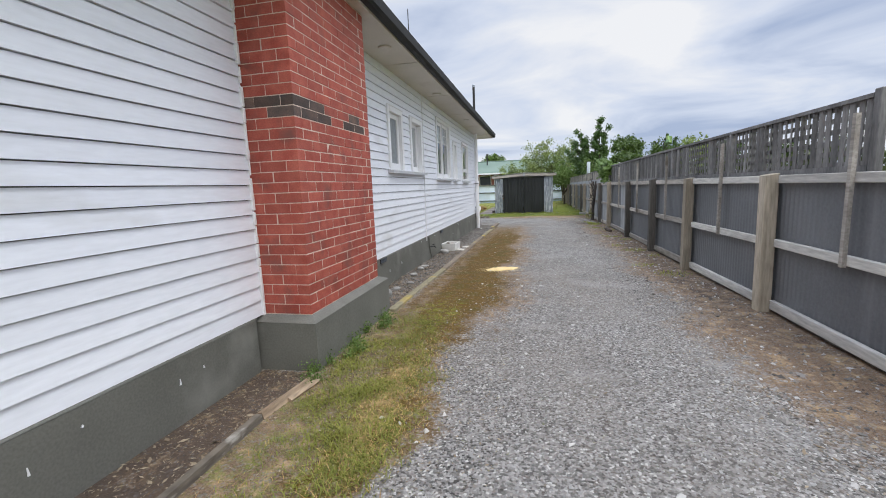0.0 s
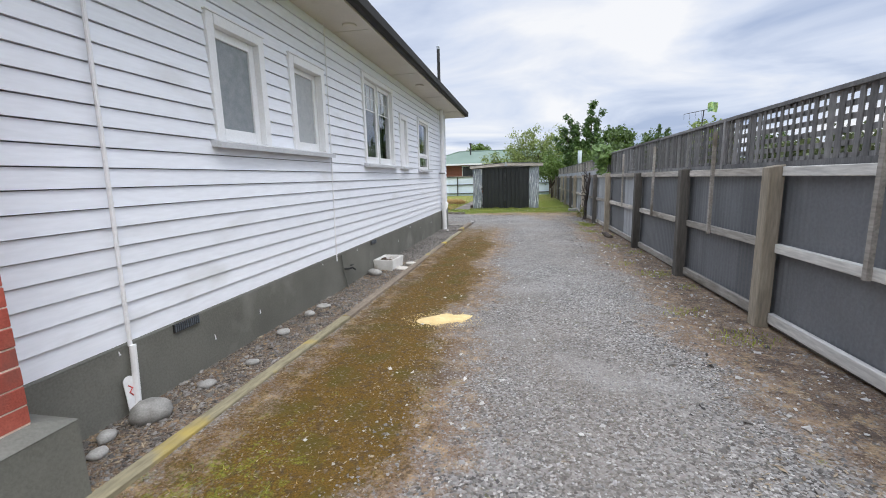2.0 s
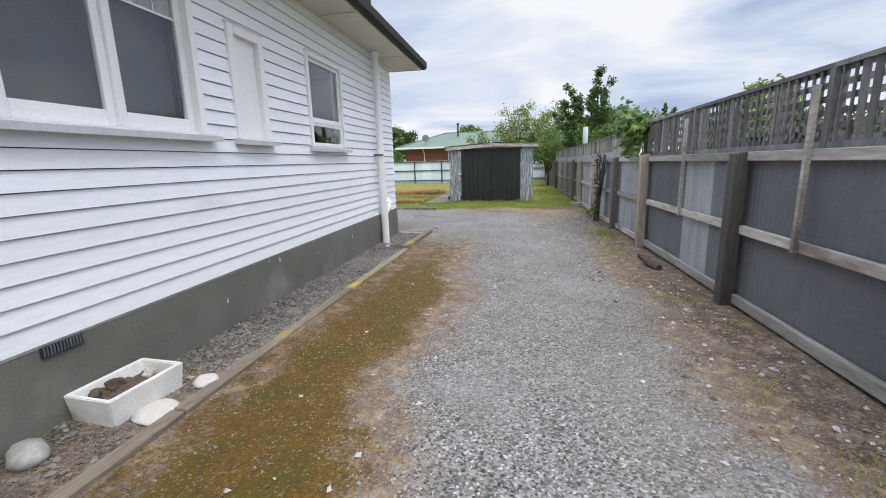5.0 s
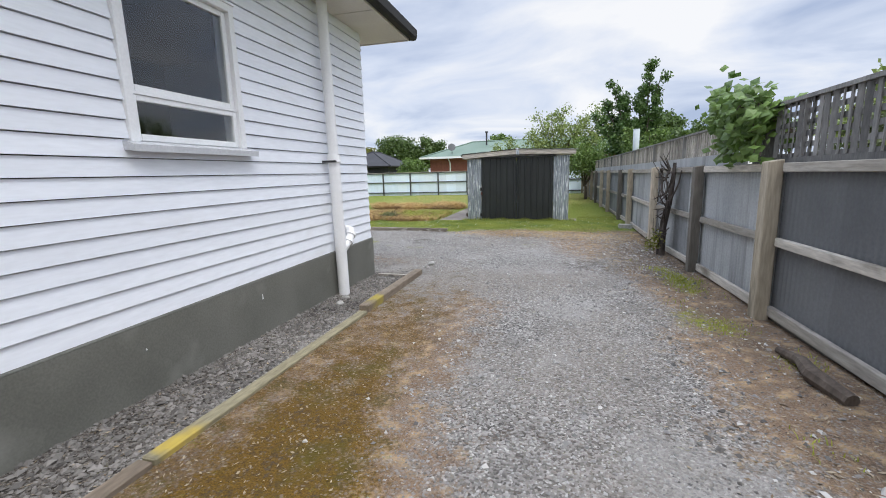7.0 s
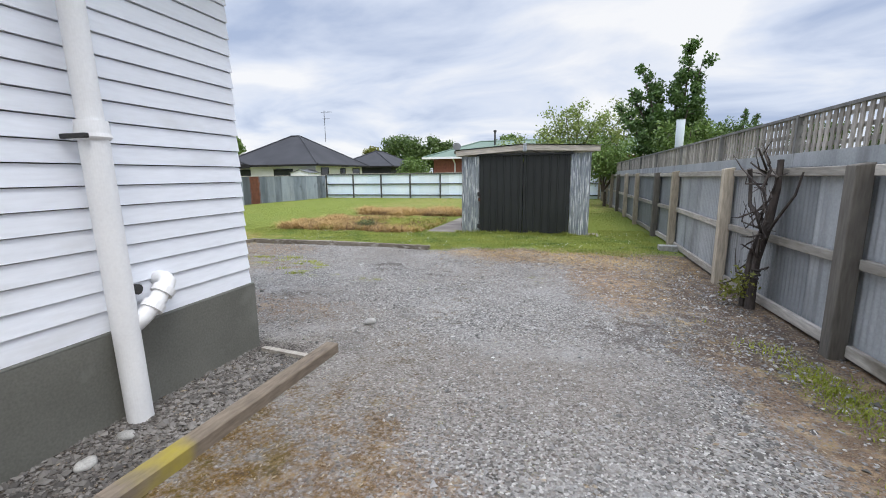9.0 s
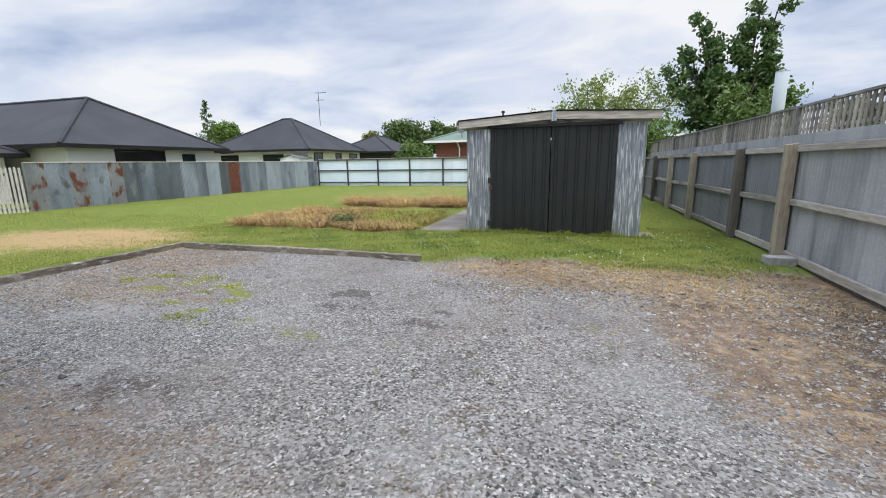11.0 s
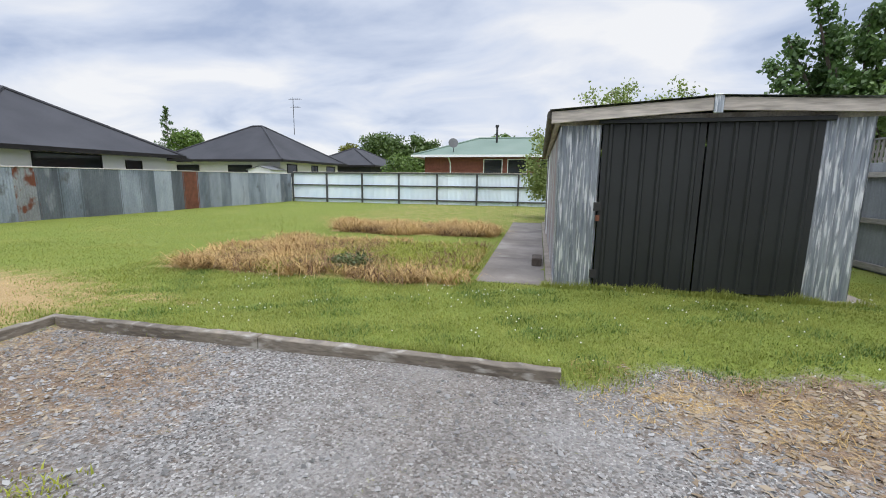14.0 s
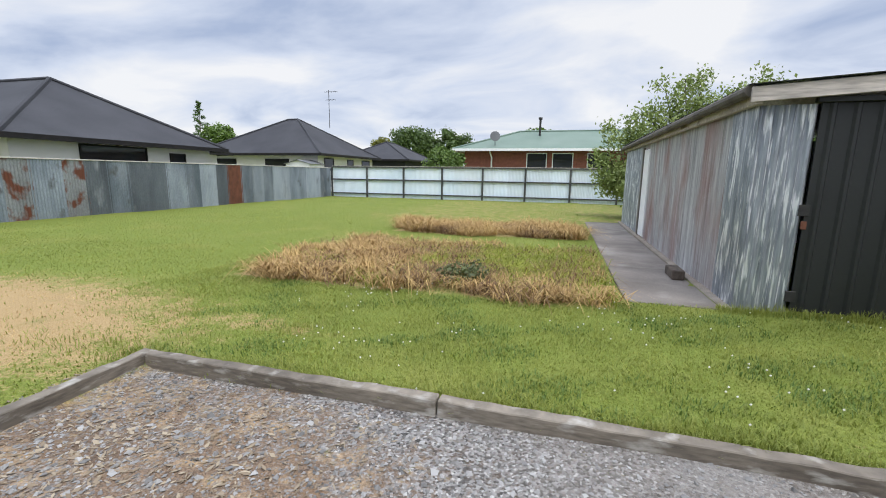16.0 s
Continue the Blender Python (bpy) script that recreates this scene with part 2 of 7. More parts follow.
M["concrete"] = surface("stained_concrete", (0.155, 0.132, 0.115), (0.27, 0.238, 0.208), 1.6, 0.9, bump=0.5, bscale=60, fine=0.2,
                        spot=(0.30, 0.28, 0.25), spot_scale=1.8, spot_at=(0.56, 0.75), rand=0.12)
M["pale_concrete"] = surface("pale_concrete", (0.50, 0.47, 0.43), (0.60, 0.57, 0.53), 5, 0.85, bump=0.5, bscale=80, fine=0.12,
                             spot=(0.33, 0.29, 0.24), spot_scale=6)
M["stone"] = surface("grey_river_stone", (0.24, 0.235, 0.22), (0.42, 0.41, 0.39), 14, 0.75, bump=0.4, bscale=120, fine=0.2, rand=0.25)
M["soil"] = surface("dry_soil", (0.075, 0.052, 0.038), (0.13, 0.095, 0.07), 12, 0.95, bump=1.0, bscale=90, fine=0.35)
M["soil_pale"] = surface("earth_stained_concrete", (0.20, 0.165, 0.13), (0.36, 0.31, 0.255), 4, 0.9, bump=0.6, bscale=80, fine=0.3)
M["trough"] = surface("worn_white_trough", (0.66, 0.655, 0.63), (0.80, 0.80, 0.785), 5, 0.7, bump=0.4, bscale=70, fine=0.1,
                      spot=(0.40, 0.36, 0.29), spot_scale=5, spot_at=(0.58, 0.78))
M["kerb_lichen"] = surface("lichened_timber_edging", (0.19, 0.17, 0.11), (0.30, 0.265, 0.17), 3, 0.9, bump=0.8, bscale=50, stretch=(1, 0.2, 1), fine=0.3,
                           spot=(0.46, 0.34, 0.06), spot_scale=2.0, spot_at=(0.54, 0.68))
M["red_print"] = surface("red_print", (0.50, 0.03, 0.03), (0.60, 0.05, 0.04), 20, 0.5, bump=0.05, fine=0.05)
M["pvc"] = surface("white_pipe_paint", (0.82, 0.82, 0.825), (0.87, 0.87, 0.87), 3, 0.6, bump=0.08, fine=0.04)
M["flue"] = surface("pale_metal_flue", (0.40, 0.45, 0.48), (0.47, 0.52, 0.55), 3, 0.7, 0.0, bump=0.1, fine=0.06)
M["dark_metal"] = surface("dark_iron", (0.03, 0.03, 0.032), (0.06, 0.058, 0.055), 8, 0.55, 0.5, bump=0.2, fine=0.2)
M["dead_wood"] = surface("grey_dead_wood", (0.035, 0.028, 0.024), (0.085, 0.07, 0.06), 8, 0.9, bump=1.0, bscale=40, stretch=(1, 1, 0.3), fine=0.35)
M["bark"] = surface("brown_bark", (0.06, 0.045, 0.035), (0.12, 0.095, 0.075), 8, 0.9, bump=1.0, bscale=40, stretch=(1, 1, 0.3), fine=0.35)
M["sawdust"] = surface("fresh_sawdust", (0.60, 0.44, 0.20), (0.72, 0.56, 0.29), 12, 0.95, bump=0.8, bscale=160, fine=0.15)
M["rag"] = surface("yellow_green_plastic", (0.46, 0.60, 0.16), (0.28, 0.52, 0.30), 14, 0.5, bump=0.1, fine=0.1)
# near-black wall colour: the gloom of the unlit room is put into it
M["inside"] = surface("darkened_room_wall", (0.055, 0.053, 0.05), (0.075, 0.072, 0.07), 1, 0.9, bump=0, fine=0.04)


def leafy(name, c1, c2, rough=0.55, trans=0.25):
    """Leaves and blades: a colour per piece between c1 and c2, a little light let through."""
    m = bpy.data.materials.new(name)
    m.use_nodes = True
    n, l = links_of(m)
    b = n["Principled BSDF"]
    b.inputs["Roughness"].default_value = rough
    geo = n.new("ShaderNodeNewGeometry")
    nz = n.new("ShaderNodeTexNoise")
    nz.inputs["Scale"].default_value = 1.1
    l.new(geo.outputs["Position"], nz.inputs["Vector"])
    add = n.new("ShaderNodeMath")
    add.operation = "MULTIPLY_ADD"
    add.inputs[1].default_value, add.inputs[2].default_value = 0.6, 0.0
    l.new(geo.outputs["Random Per Island"], add.inputs[0])
    add2 = n.new("ShaderNodeMath")
    add2.operation, add2.use_clamp = "ADD", True
    sub = n.new("ShaderNodeMapRange")
    sub.inputs[1].default_value, sub.inputs[2].default_value, sub.inputs[4].default_value = 0.3, 0.7, 0.4
    l.new(nz.outputs["Fac"], sub.inputs[0])
    l.new(add.outputs[0], add2.inputs[0])
    l.new(sub.outputs[0], add2.inputs[1])
    mx = n.new("ShaderNodeMixRGB")
    mx.inputs[1].default_value, mx.inputs[2].default_value = (*c1, 1), (*c2, 1)
    l.new(add2.outputs[0], mx.inputs[0])
    l.new(mx.outputs[0], b.inputs["Base Color"])
    if trans:
        tr, ms = n.new("ShaderNodeBsdfTranslucent"), n.new("ShaderNodeMixShader")
        ms.inputs[0].default_value = trans
        l.new(mx.outputs[0], tr.inputs[0])
        l.new(b.outputs[0], ms.inputs[1])
        l.new(tr.outputs[0], ms.inputs[2])
        l.new(ms.outputs[0], n["Material Output"].inputs[0])
    return m


M["leaf_dark"] = leafy("dark_green_leaf", (0.035, 0.082, 0.021), (0.13, 0.215, 0.058), 0.45)
M["leaf_mid"] = leafy("green_leaf", (0.06, 0.115, 0.025), (0.19, 0.28, 0.065))
M["leaf_light"] = leafy("light_green_leaf", (0.11, 0.17, 0.04), (0.34, 0.40, 0.13))
M["leaf_far"] = leafy("far_foliage", (0.045, 0.085, 0.024), (0.14, 0.21, 0.055))
M["leaf_yellow"] = leafy("yellow_green_leaf", (0.112, 0.128, 0.016), (0.256, 0.256, 0.040))
M["leaf_olive"] = leafy("olive_leaf", (0.055, 0.075, 0.03), (0.16, 0.19, 0.075))
M["vine_leaf"] = leafy("vine_leaf_green", (0.045, 0.10, 0.02), (0.20, 0.31, 0.075), 0.45, 0.3)
M["grass"] = leafy("lawn_blade", (0.145, 0.190, 0.028), (0.345, 0.365, 0.076), 0.6, 0.35)
M["grass_deep"] = leafy("deep_green_clover", (0.055, 0.115, 0.018), (0.20, 0.28, 0.055), 0.6, 0.3)
M["grass_dry"] = leafy("dead_grass_blade", (0.260, 0.145, 0.050), (0.680, 0.490, 0.210), 0.75, 0.25)
M["grass_brown"] = leafy("brown_withered_blade", (0.085, 0.046, 0.022), (0.300, 0.180, 0.085), 0.8, 0.15)
M["straw"] = leafy("straw_litter", (0.124, 0.081, 0.046), (0.409, 0.341, 0.242), 0.8, 0.0)
M["pebble"] = leafy("loose_gravel", (0.050, 0.048, 0.046), (0.430, 0.420, 0.405), 0.8, 0.0)
M["pebble_bed"] = leafy("bed_gravel", (0.036, 0.032, 0.029), (0.310, 0.290, 0.268), 0.8, 0.0)
M["pebble_pale"] = leafy("pale_stone_chip", (0.30, 0.29, 0.275), (0.62, 0.60, 0.57), 0.8, 0.0)
M["verge_blade"] = leafy("verge_grass_blade", (0.075, 0.108, 0.010), (0.335, 0.330, 0.065), 0.65, 0.2)
M["weed_blade"] = leafy("yellow_green_weed", (0.150, 0.190, 0.012), (0.380, 0.400, 0.050), 0.6, 0.25)
M["petal"] = leafy("white_clover", (0.7, 0.7, 0.62), (0.85, 0.85, 0.78), 0.7, 0.1)


def glass_material(name, tint, rough):
    m = bpy.data.materials.new(name)
    m.use_nodes = True
    n, l = links_of(m)
    b = n["Principled BSDF"]
    b.inputs["Base Color"].default_value = (*tint, 1)
    b.inputs["Roughness"].default_value = rough
    b.inputs["Transmission Weight"].default_value = 1.0
    b.inputs["IOR"].default_value = 1.5
    return m


M["glass"] = glass_material("window_glass", (0.9, 0.93, 0.94), 0.01)
M["glass_frost"] = surface("obscure_glass", (0.22, 0.245, 0.255), (0.29, 0.31, 0.32), 14, 0.25, bump=0.8, bscale=110, fine=0.12)
M["glass_frost_pale"] = surface("pale_obscure_glass", (0.40, 0.42, 0.42), (0.48, 0.49, 0.49), 14, 0.25, bump=0.8, bscale=110, fine=0.12)
M["lace"] = surface("lace_curtain", (0.42, 0.43, 0.44), (0.58, 0.58, 0.58), 10, 0.9, bump=0.3, bscale=60, fine=0.2)
# colour of an added sheet that gives the panes their reflected grey
M["blind"] = surface("grey_pane_backing", (0.10, 0.105, 0.115), (0.13, 0.135, 0.145), 2, 0.8, bump=0.1, fine=0.05)


def ground_material():
    m = bpy.data.materials.new("yard_ground")
    m.use_nodes = True
    n, l = links_of(m)
    b = n["Principled BSDF"]
    b.inputs["Roughness"].default_value = 0.93
    b.inputs["Specular IOR Level"].default_value = 0.25
    geo = n.new("ShaderNodeNewGeometry")
    pos = geo.outputs["Position"]

    def noise_tex(s, d=5):
        t = n.new("ShaderNodeTexNoise")
        t.inputs["Scale"].default_value, t.inputs["Detail"].default_value = s, d
        l.new(pos, t.inputs["Vector"])
        return t.outputs["Fac"]

    def band(v, lo, hi, a=0.0, c=1.0):
        r = n.new("ShaderNodeMapRange")
        for i, x in enumerate((lo, hi, a, c)):
            r.inputs[i + 1].default_value = x
        l.new(v, r.inputs[0])
        return r.outputs[0]

    def mix(fac, a, c, mode="MIX"):
        x = n.new("ShaderNodeMixRGB")
        x.blend_type = mode
        for i, v in enumerate((fac, a, c)):
            if isinstance(v, (int, float)):
                x.inputs[i].default_value = v
            elif isinstance(v, tuple):
                x.inputs[i].default_value = (*v, 1)
            else:
                l.new(v, x.inputs[i])
        return x.outputs[0]

    def attr(name):
        a = n.new("ShaderNodeAttribute")
        a.attribute_name = name
        return a.outputs["Fac"]

    def spread(name, s=6.0, w=1.1):
        """A weight whose border is broken up by noise."""
        t = n.new("ShaderNodeMath")
        t.operation = "MULTIPLY_ADD"
        t.inputs[1].default_value, t.inputs[2].default_value = w, -w / 2
        l.new(noise_tex(s, 6), t.inputs[0])
        u = n.new("ShaderNodeMath")
        u.operation = "ADD"
        l.new(attr(name), u.inputs[0])
        l.new(t.outputs[0], u.inputs[1])
        t2 = n.new("ShaderNodeMath")
        t2.operation = "MULTIPLY_ADD"
        t2.inputs[1].default_value, t2.inputs[2].default_value = w, -w / 2
        l.new(noise_tex(s * 7, 4), t2.inputs[0])
        u2 = n.new("ShaderNodeMath")
        u2.operation = "ADD"
        l.new(u.outputs[0], u2.inputs[0])
        l.new(t2.outputs[0], u2.inputs[1])
        return band(u2.outputs[0], 0.3, 0.7)

    vor = n.new("ShaderNodeTexVoronoi")
    vor.inputs["Scale"].default_value = 74
    l.new(pos, vor.inputs["Vector"])
    sepc = n.new("ShaderNodeSeparateColor")
    l.new(vor.outputs["Color"], sepc.inputs[0])
    stone = mix(sepc.outputs[0], (0.038, 0.036, 0.034), (0.370, 0.358, 0.340))
    stone = mix(band(sepc.outputs[1], 0.91, 0.95), stone, (0.52, 0.505, 0.48))
    stone = mix(band(sepc.outputs[2], 0.7, 0.95, 0.0, 0.45), stone, (0.205, 0.165, 0.142))
    gravel = mix(band(noise_tex(0.55, 4), 0.42, 0.68, 0.0, 0.5), stone, (0.205, 0.183, 0.160))
    gravel = mix(band(noise_tex(0.23, 3), 0.48, 0.62, 0.0, 0.5), gravel, (0.195, 0.168, 0.142))
    gravel = mix(band(noise_tex(0.9, 6), 0.54, 0.68, 0.0, 0.5), gravel, (0.315, 0.306, 0.292))
    gravel = mix(band(noise_tex(1.7, 5), 0.55, 0.75, 0.0, 0.4), gravel, (0.099, 0.092, 0.086))
    fine = band(noise_tex(120, 4), 0.25, 0.75)
    dirt = mix(fine, (0.085, 0.057, 0.037), (0.310, 0.215, 0.145))
    dirt = mix(band(noise_tex(9, 7), 0.5, 0.66, 0.0, 0.8), dirt, (0.420, 0.300, 0.180))
    dirt = mix(band(noise_tex(1.1, 5), 0.5, 0.7, 0.0, 0.6), dirt, (0.074, 0.053, 0.038))
    dirt = mix(band(noise_tex(2.3, 6), 0.6, 0.72, 0.0, 0.7), dirt, (0.211, 0.130, 0.071))
    dirt = mix(band(sepc.outputs[0], 0.80, 0.88, 0.0, 0.6), dirt, (0.223, 0.217, 0.208))
    moss = mix(fine, (0.046, 0.026, 0.005), (0.205, 0.118, 0.019))
    moss = mix(band(noise_tex(22, 6), 0.52, 0.64, 0.0, 0.55), moss, (0.052, 0.037, 0.025))
    moss = mix(band(noise_tex(3.2, 6), 0.50, 0.64, 0.0, 0.85), moss, (0.085, 0.066, 0.010))
    moss = mix(band(sepc.outputs[1], 0.91, 0.96, 0.0, 0.6), moss, (0.218, 0.179, 0.143))
    grass = mix(fine, (0.098, 0.138, 0.018), (0.235, 0.272, 0.055))
    grass = mix(band(noise_tex(1.3, 5), 0.5, 0.75, 0.0, 0.55), grass, (0.259, 0.249, 0.066))
    grass = mix(band(noise_tex(0.45, 4), 0.45, 0.65, 0.0, 0.5), grass, (0.150, 0.195, 0.030))
    dry = mix(fine, (0.290, 0.190, 0.085), (0.500, 0.365, 0.185))
    dry = mix(band(noise_tex(2.6, 6), 0.55, 0.7, 0.0, 0.6), dry, (0.210, 0.197, 0.064))
    weed = mix(fine, (0.085, 0.100, 0.010), (0.290, 0.300, 0.045))
    bed = mix(sepc.outputs[0], (0.030, 0.025, 0.021), (0.200, 0.180, 0.163))
    tint = mix(spread("dirt"), gravel, dirt)
    tint = mix(spread("moss"), tint, moss)
    tint = mix(spread("bed"), tint, bed)
    stain = n.new("ShaderNodeMath")
    stain.operation = "MULTIPLY"
    stain.inputs[1].default_value = 0.72
    l.new(spread("stain", 6, 2.0), stain.inputs[0])
    tint = mix(stain.outputs[0], tint, (0.062, 0.050, 0.044))
    tint = mix(spread("weed", 9, 1.3), tint, weed)
    tint = mix(spread("grass", 8, 0.8), tint, grass)
    tint = mix(spread("dry", 5, 1.1), tint, dry)
    l.new(tint, b.inputs["Base Color"])
    dist = n.new("ShaderNodeMath")
    dist.operation = "SUBTRACT"
    dist.inputs[0].default_value = 1.0
    l.new(vor.outputs["Distance"], dist.inputs[1])
    hsum = n.new("ShaderNodeMath")
    hsum.operation = "ADD"
    l.new(dist.outputs[0], hsum.inputs[0])
    l.new(noise_tex(30, 6), hsum.inputs[1])
    bp = n.new("ShaderNodeBump")
    bp.inputs["Strength"].default_value, bp.inputs["Distance"].default_value = 0.9, 0.012
    l.new(hsum.outputs[0], bp.inputs["Height"])
    l.new(bp.outputs[0], b.inputs["Normal"])
    return m


M["ground"] = ground_material()

# ---- small builders ----


def thing(name, label, category, at=(0, 0, 0), group="", kind=""):
    ob = new(name)
    ob.empty_display_size = 0.1
    ob.location = at
    tagged(ob, label, category, group, kind)
    return ob


def link_mesh(name, me, material, parent=None, label=""):
    ob = new(name, me)
    if material is not None and not me.materials:
        me.materials.append(material)
    if parent is not None:
        ob.parent = parent
        base = parent
        off = Vector((0, 0, 0))
        while base is not None:
            off += base.location
            base = base.parent
        ob.location = -off
    if label:
        ob["label"] = label
    return ob


def part(name, bm, material, parent=None, label="", smooth=False):
    """Links a bmesh, built in world metres, as one mesh under a thing."""
    bmesh.ops.recalc_face_normals(bm, faces=bm.faces)
    me = bpy.data.meshes.new(name)
    bm.to_mesh(me)
    bm.free()
    if smooth:
        for p in me.polygons:
            p.use_smooth = len(p.vertices) <= 4
    return link_mesh(name, me, material, parent, label)


def box(bm, x0, x1, y0, y1, z0, z1, bevel=0.0):
    vs = [bm.verts.new((x, y, z)) for x in (x0, x1) for y in (y0, y1) for z in (z0, z1)]
    fs = [bm.faces.new([vs[i] for i in q]) for q in ((0, 1, 3, 2), (4, 6, 7, 5), (0, 4, 5, 1), (2, 3, 7, 6), (0, 2, 6, 4), (1, 5, 7, 3))]
    if bevel:
        es = list({e for f in fs for e in f.edges})
        bmesh.ops.bevel(bm, geom=es, offset=bevel, segments=1, affect="EDGES")
    return bm


def box_part(name, dims, material, parent=None, label="", bevel=0.004):
    return part(name, box(bmesh.new(), *dims, bevel=bevel), material, parent, label)


def beam(bm, a, b, w, h, turn=0.0):
    """A bar of width w and depth h from a to b."""
    a, b = Vector(a), Vector(b)
    d = (b - a).normalized()
    side = d.cross(Vector((0, 0, 1)))
    side = side.normalized() if side.length > 1e-4 else Vector((1, 0, 0))
    upv = side.cross(d)
    if turn:
        q = Matrix.Rotation(turn, 3, d)
        side, upv = q @ side, q @ upv
    ring = []
    for p in (a, b):
        ring.append([bm.verts.new(p + side * sx * w / 2 + upv * sy * h / 2) for sx, sy in ((-1, -1), (1, -1), (1, 1), (-1, 1))])
    for i in range(4):
        bm.faces.new((ring[0][i], ring[0][(i + 1) % 4], ring[1][(i + 1) % 4], ring[1][i]))
    bm.faces.new(ring[0][::-1])
    bm.faces.new(ring[1])
    return bm


def tube(bm, pts, radii, sides=10):
    """A round pipe through pts; radii: one, or one for each point."""
    pts = [Vector(p) for p in pts]
    if isinstance(radii, (int, float)):
        radii = [radii] * len(pts)
    rings = []
    ref = None
    for i, p in enumerate(pts):
        d = (pts[min(i + 1, len(pts) - 1)] - pts[max(i - 1, 0)]).normalized()
        if ref is None:
            ref = d.orthogonal().normalized()
        ref = (ref - d * ref.dot(d)).normalized()
        o = d.cross(ref)
        rings.append([bm.verts.new(p + radii[i] * (math.cos(2 * math.pi * k / sides) * ref + math.sin(2 * math.pi * k / sides) * o)) for k in range(sides)])
    for r, s in zip(rings, rings[1:]):
        for k in range(sides):
            bm.faces.new((r[k], r[(k + 1) % sides], s[(k + 1) % sides], s[k]))
    bm.faces.new(rings[0][::-1])
    bm.faces.new(rings[-1])
    return bm


def corrugated(bm, a, b, z0, z1, pitch=0.076, amp=0.0115, rows=1, wobble=0.0, top=None, rng=None):
    """A corrugated sheet with upright flutes from a to b (x, y); top: z1 at b."""
    a, b = Vector((*a, 0)), Vector((*b, 0))
    d = b - a
    n = max(6, int(d.length / pitch * 6))
    side = Vector((d.y, -d.x, 0)).normalized()
    grid = []
    for i in range(n + 1):
        s = i / n
        p = a + d * s
        off = amp * math.sin(2 * math.pi * d.length * s / pitch)
        zt = z1 + ((top - z1) * s if top is not None else 0)
        col = []
        for k in range(rows + 1):
            q = p + side * (off + (rng.uniform(-wobble, wobble) if rng and wobble else 0))
            col.append(bm.verts.new((q.x, q.y, z0 + (zt - z0) * k / rows)))
        grid.append(col)
    for g, h in zip(grid, grid[1:]):
        for k in range(rows):
            bm.faces.new((g[k], h[k], h[k + 1], g[k + 1]))
    return bm


def raw(name, verts, faces, material, parent=None, label=""):
    me = bpy.data.meshes.new(name)
    me.from_pydata(verts, [], faces)
    me.update()
    return link_mesh(name, me, material, parent, label)


def smooth01(v, lo, hi):
    t = np.clip((v - lo) / (hi - lo), 0, 1)
    return t * t * (3 - 2 * t)


def lawn_mask(x, y):
    """1 where the lawn lies, 0 on the drive."""
    far = smooth01(y, 22.39, 22.49)
    soft_edge = smooth01(y + 0.25 * np.sin(1.7 * x) + 0.12 * np.sin(5.1 * x + 1), 22.35, 22.95)
    back = np.where(x < -2.5, far, soft_edge)
    return np.maximum(back, smooth01(-x, 6.96, 7.06) * smooth01(y, 16.9, 17.1))


def ground_z(x, y):
    x, y = np.asarray(x, float), np.asarray(y, float)
    z = np.interp(y, [-50, 0, 4, 16, 23, 26, 44, 60], [0.02, 0.0, -0.005, -0.105, -0.215, -0.27, -0.36, -0.36])
    z = z - 0.055 * smooth01(x, 0.8, 2.4) * (1 - smooth01(y, 20, 24))
    z = z - 0.05 * (1 - lawn_mask(x, y)) * smooth01(y, 17, 22) * (y < 23.2)
    z = z + 0.012 * np.sin(1.3 * x + 0.7) * np.sin(0.9 * y) + 0.008 * np.sin(3.1 * x) * np.sin(2.3 * y + 1)
    return z


def gz(x, y):
    return float(ground_z(x, y))

# ---- ground ----


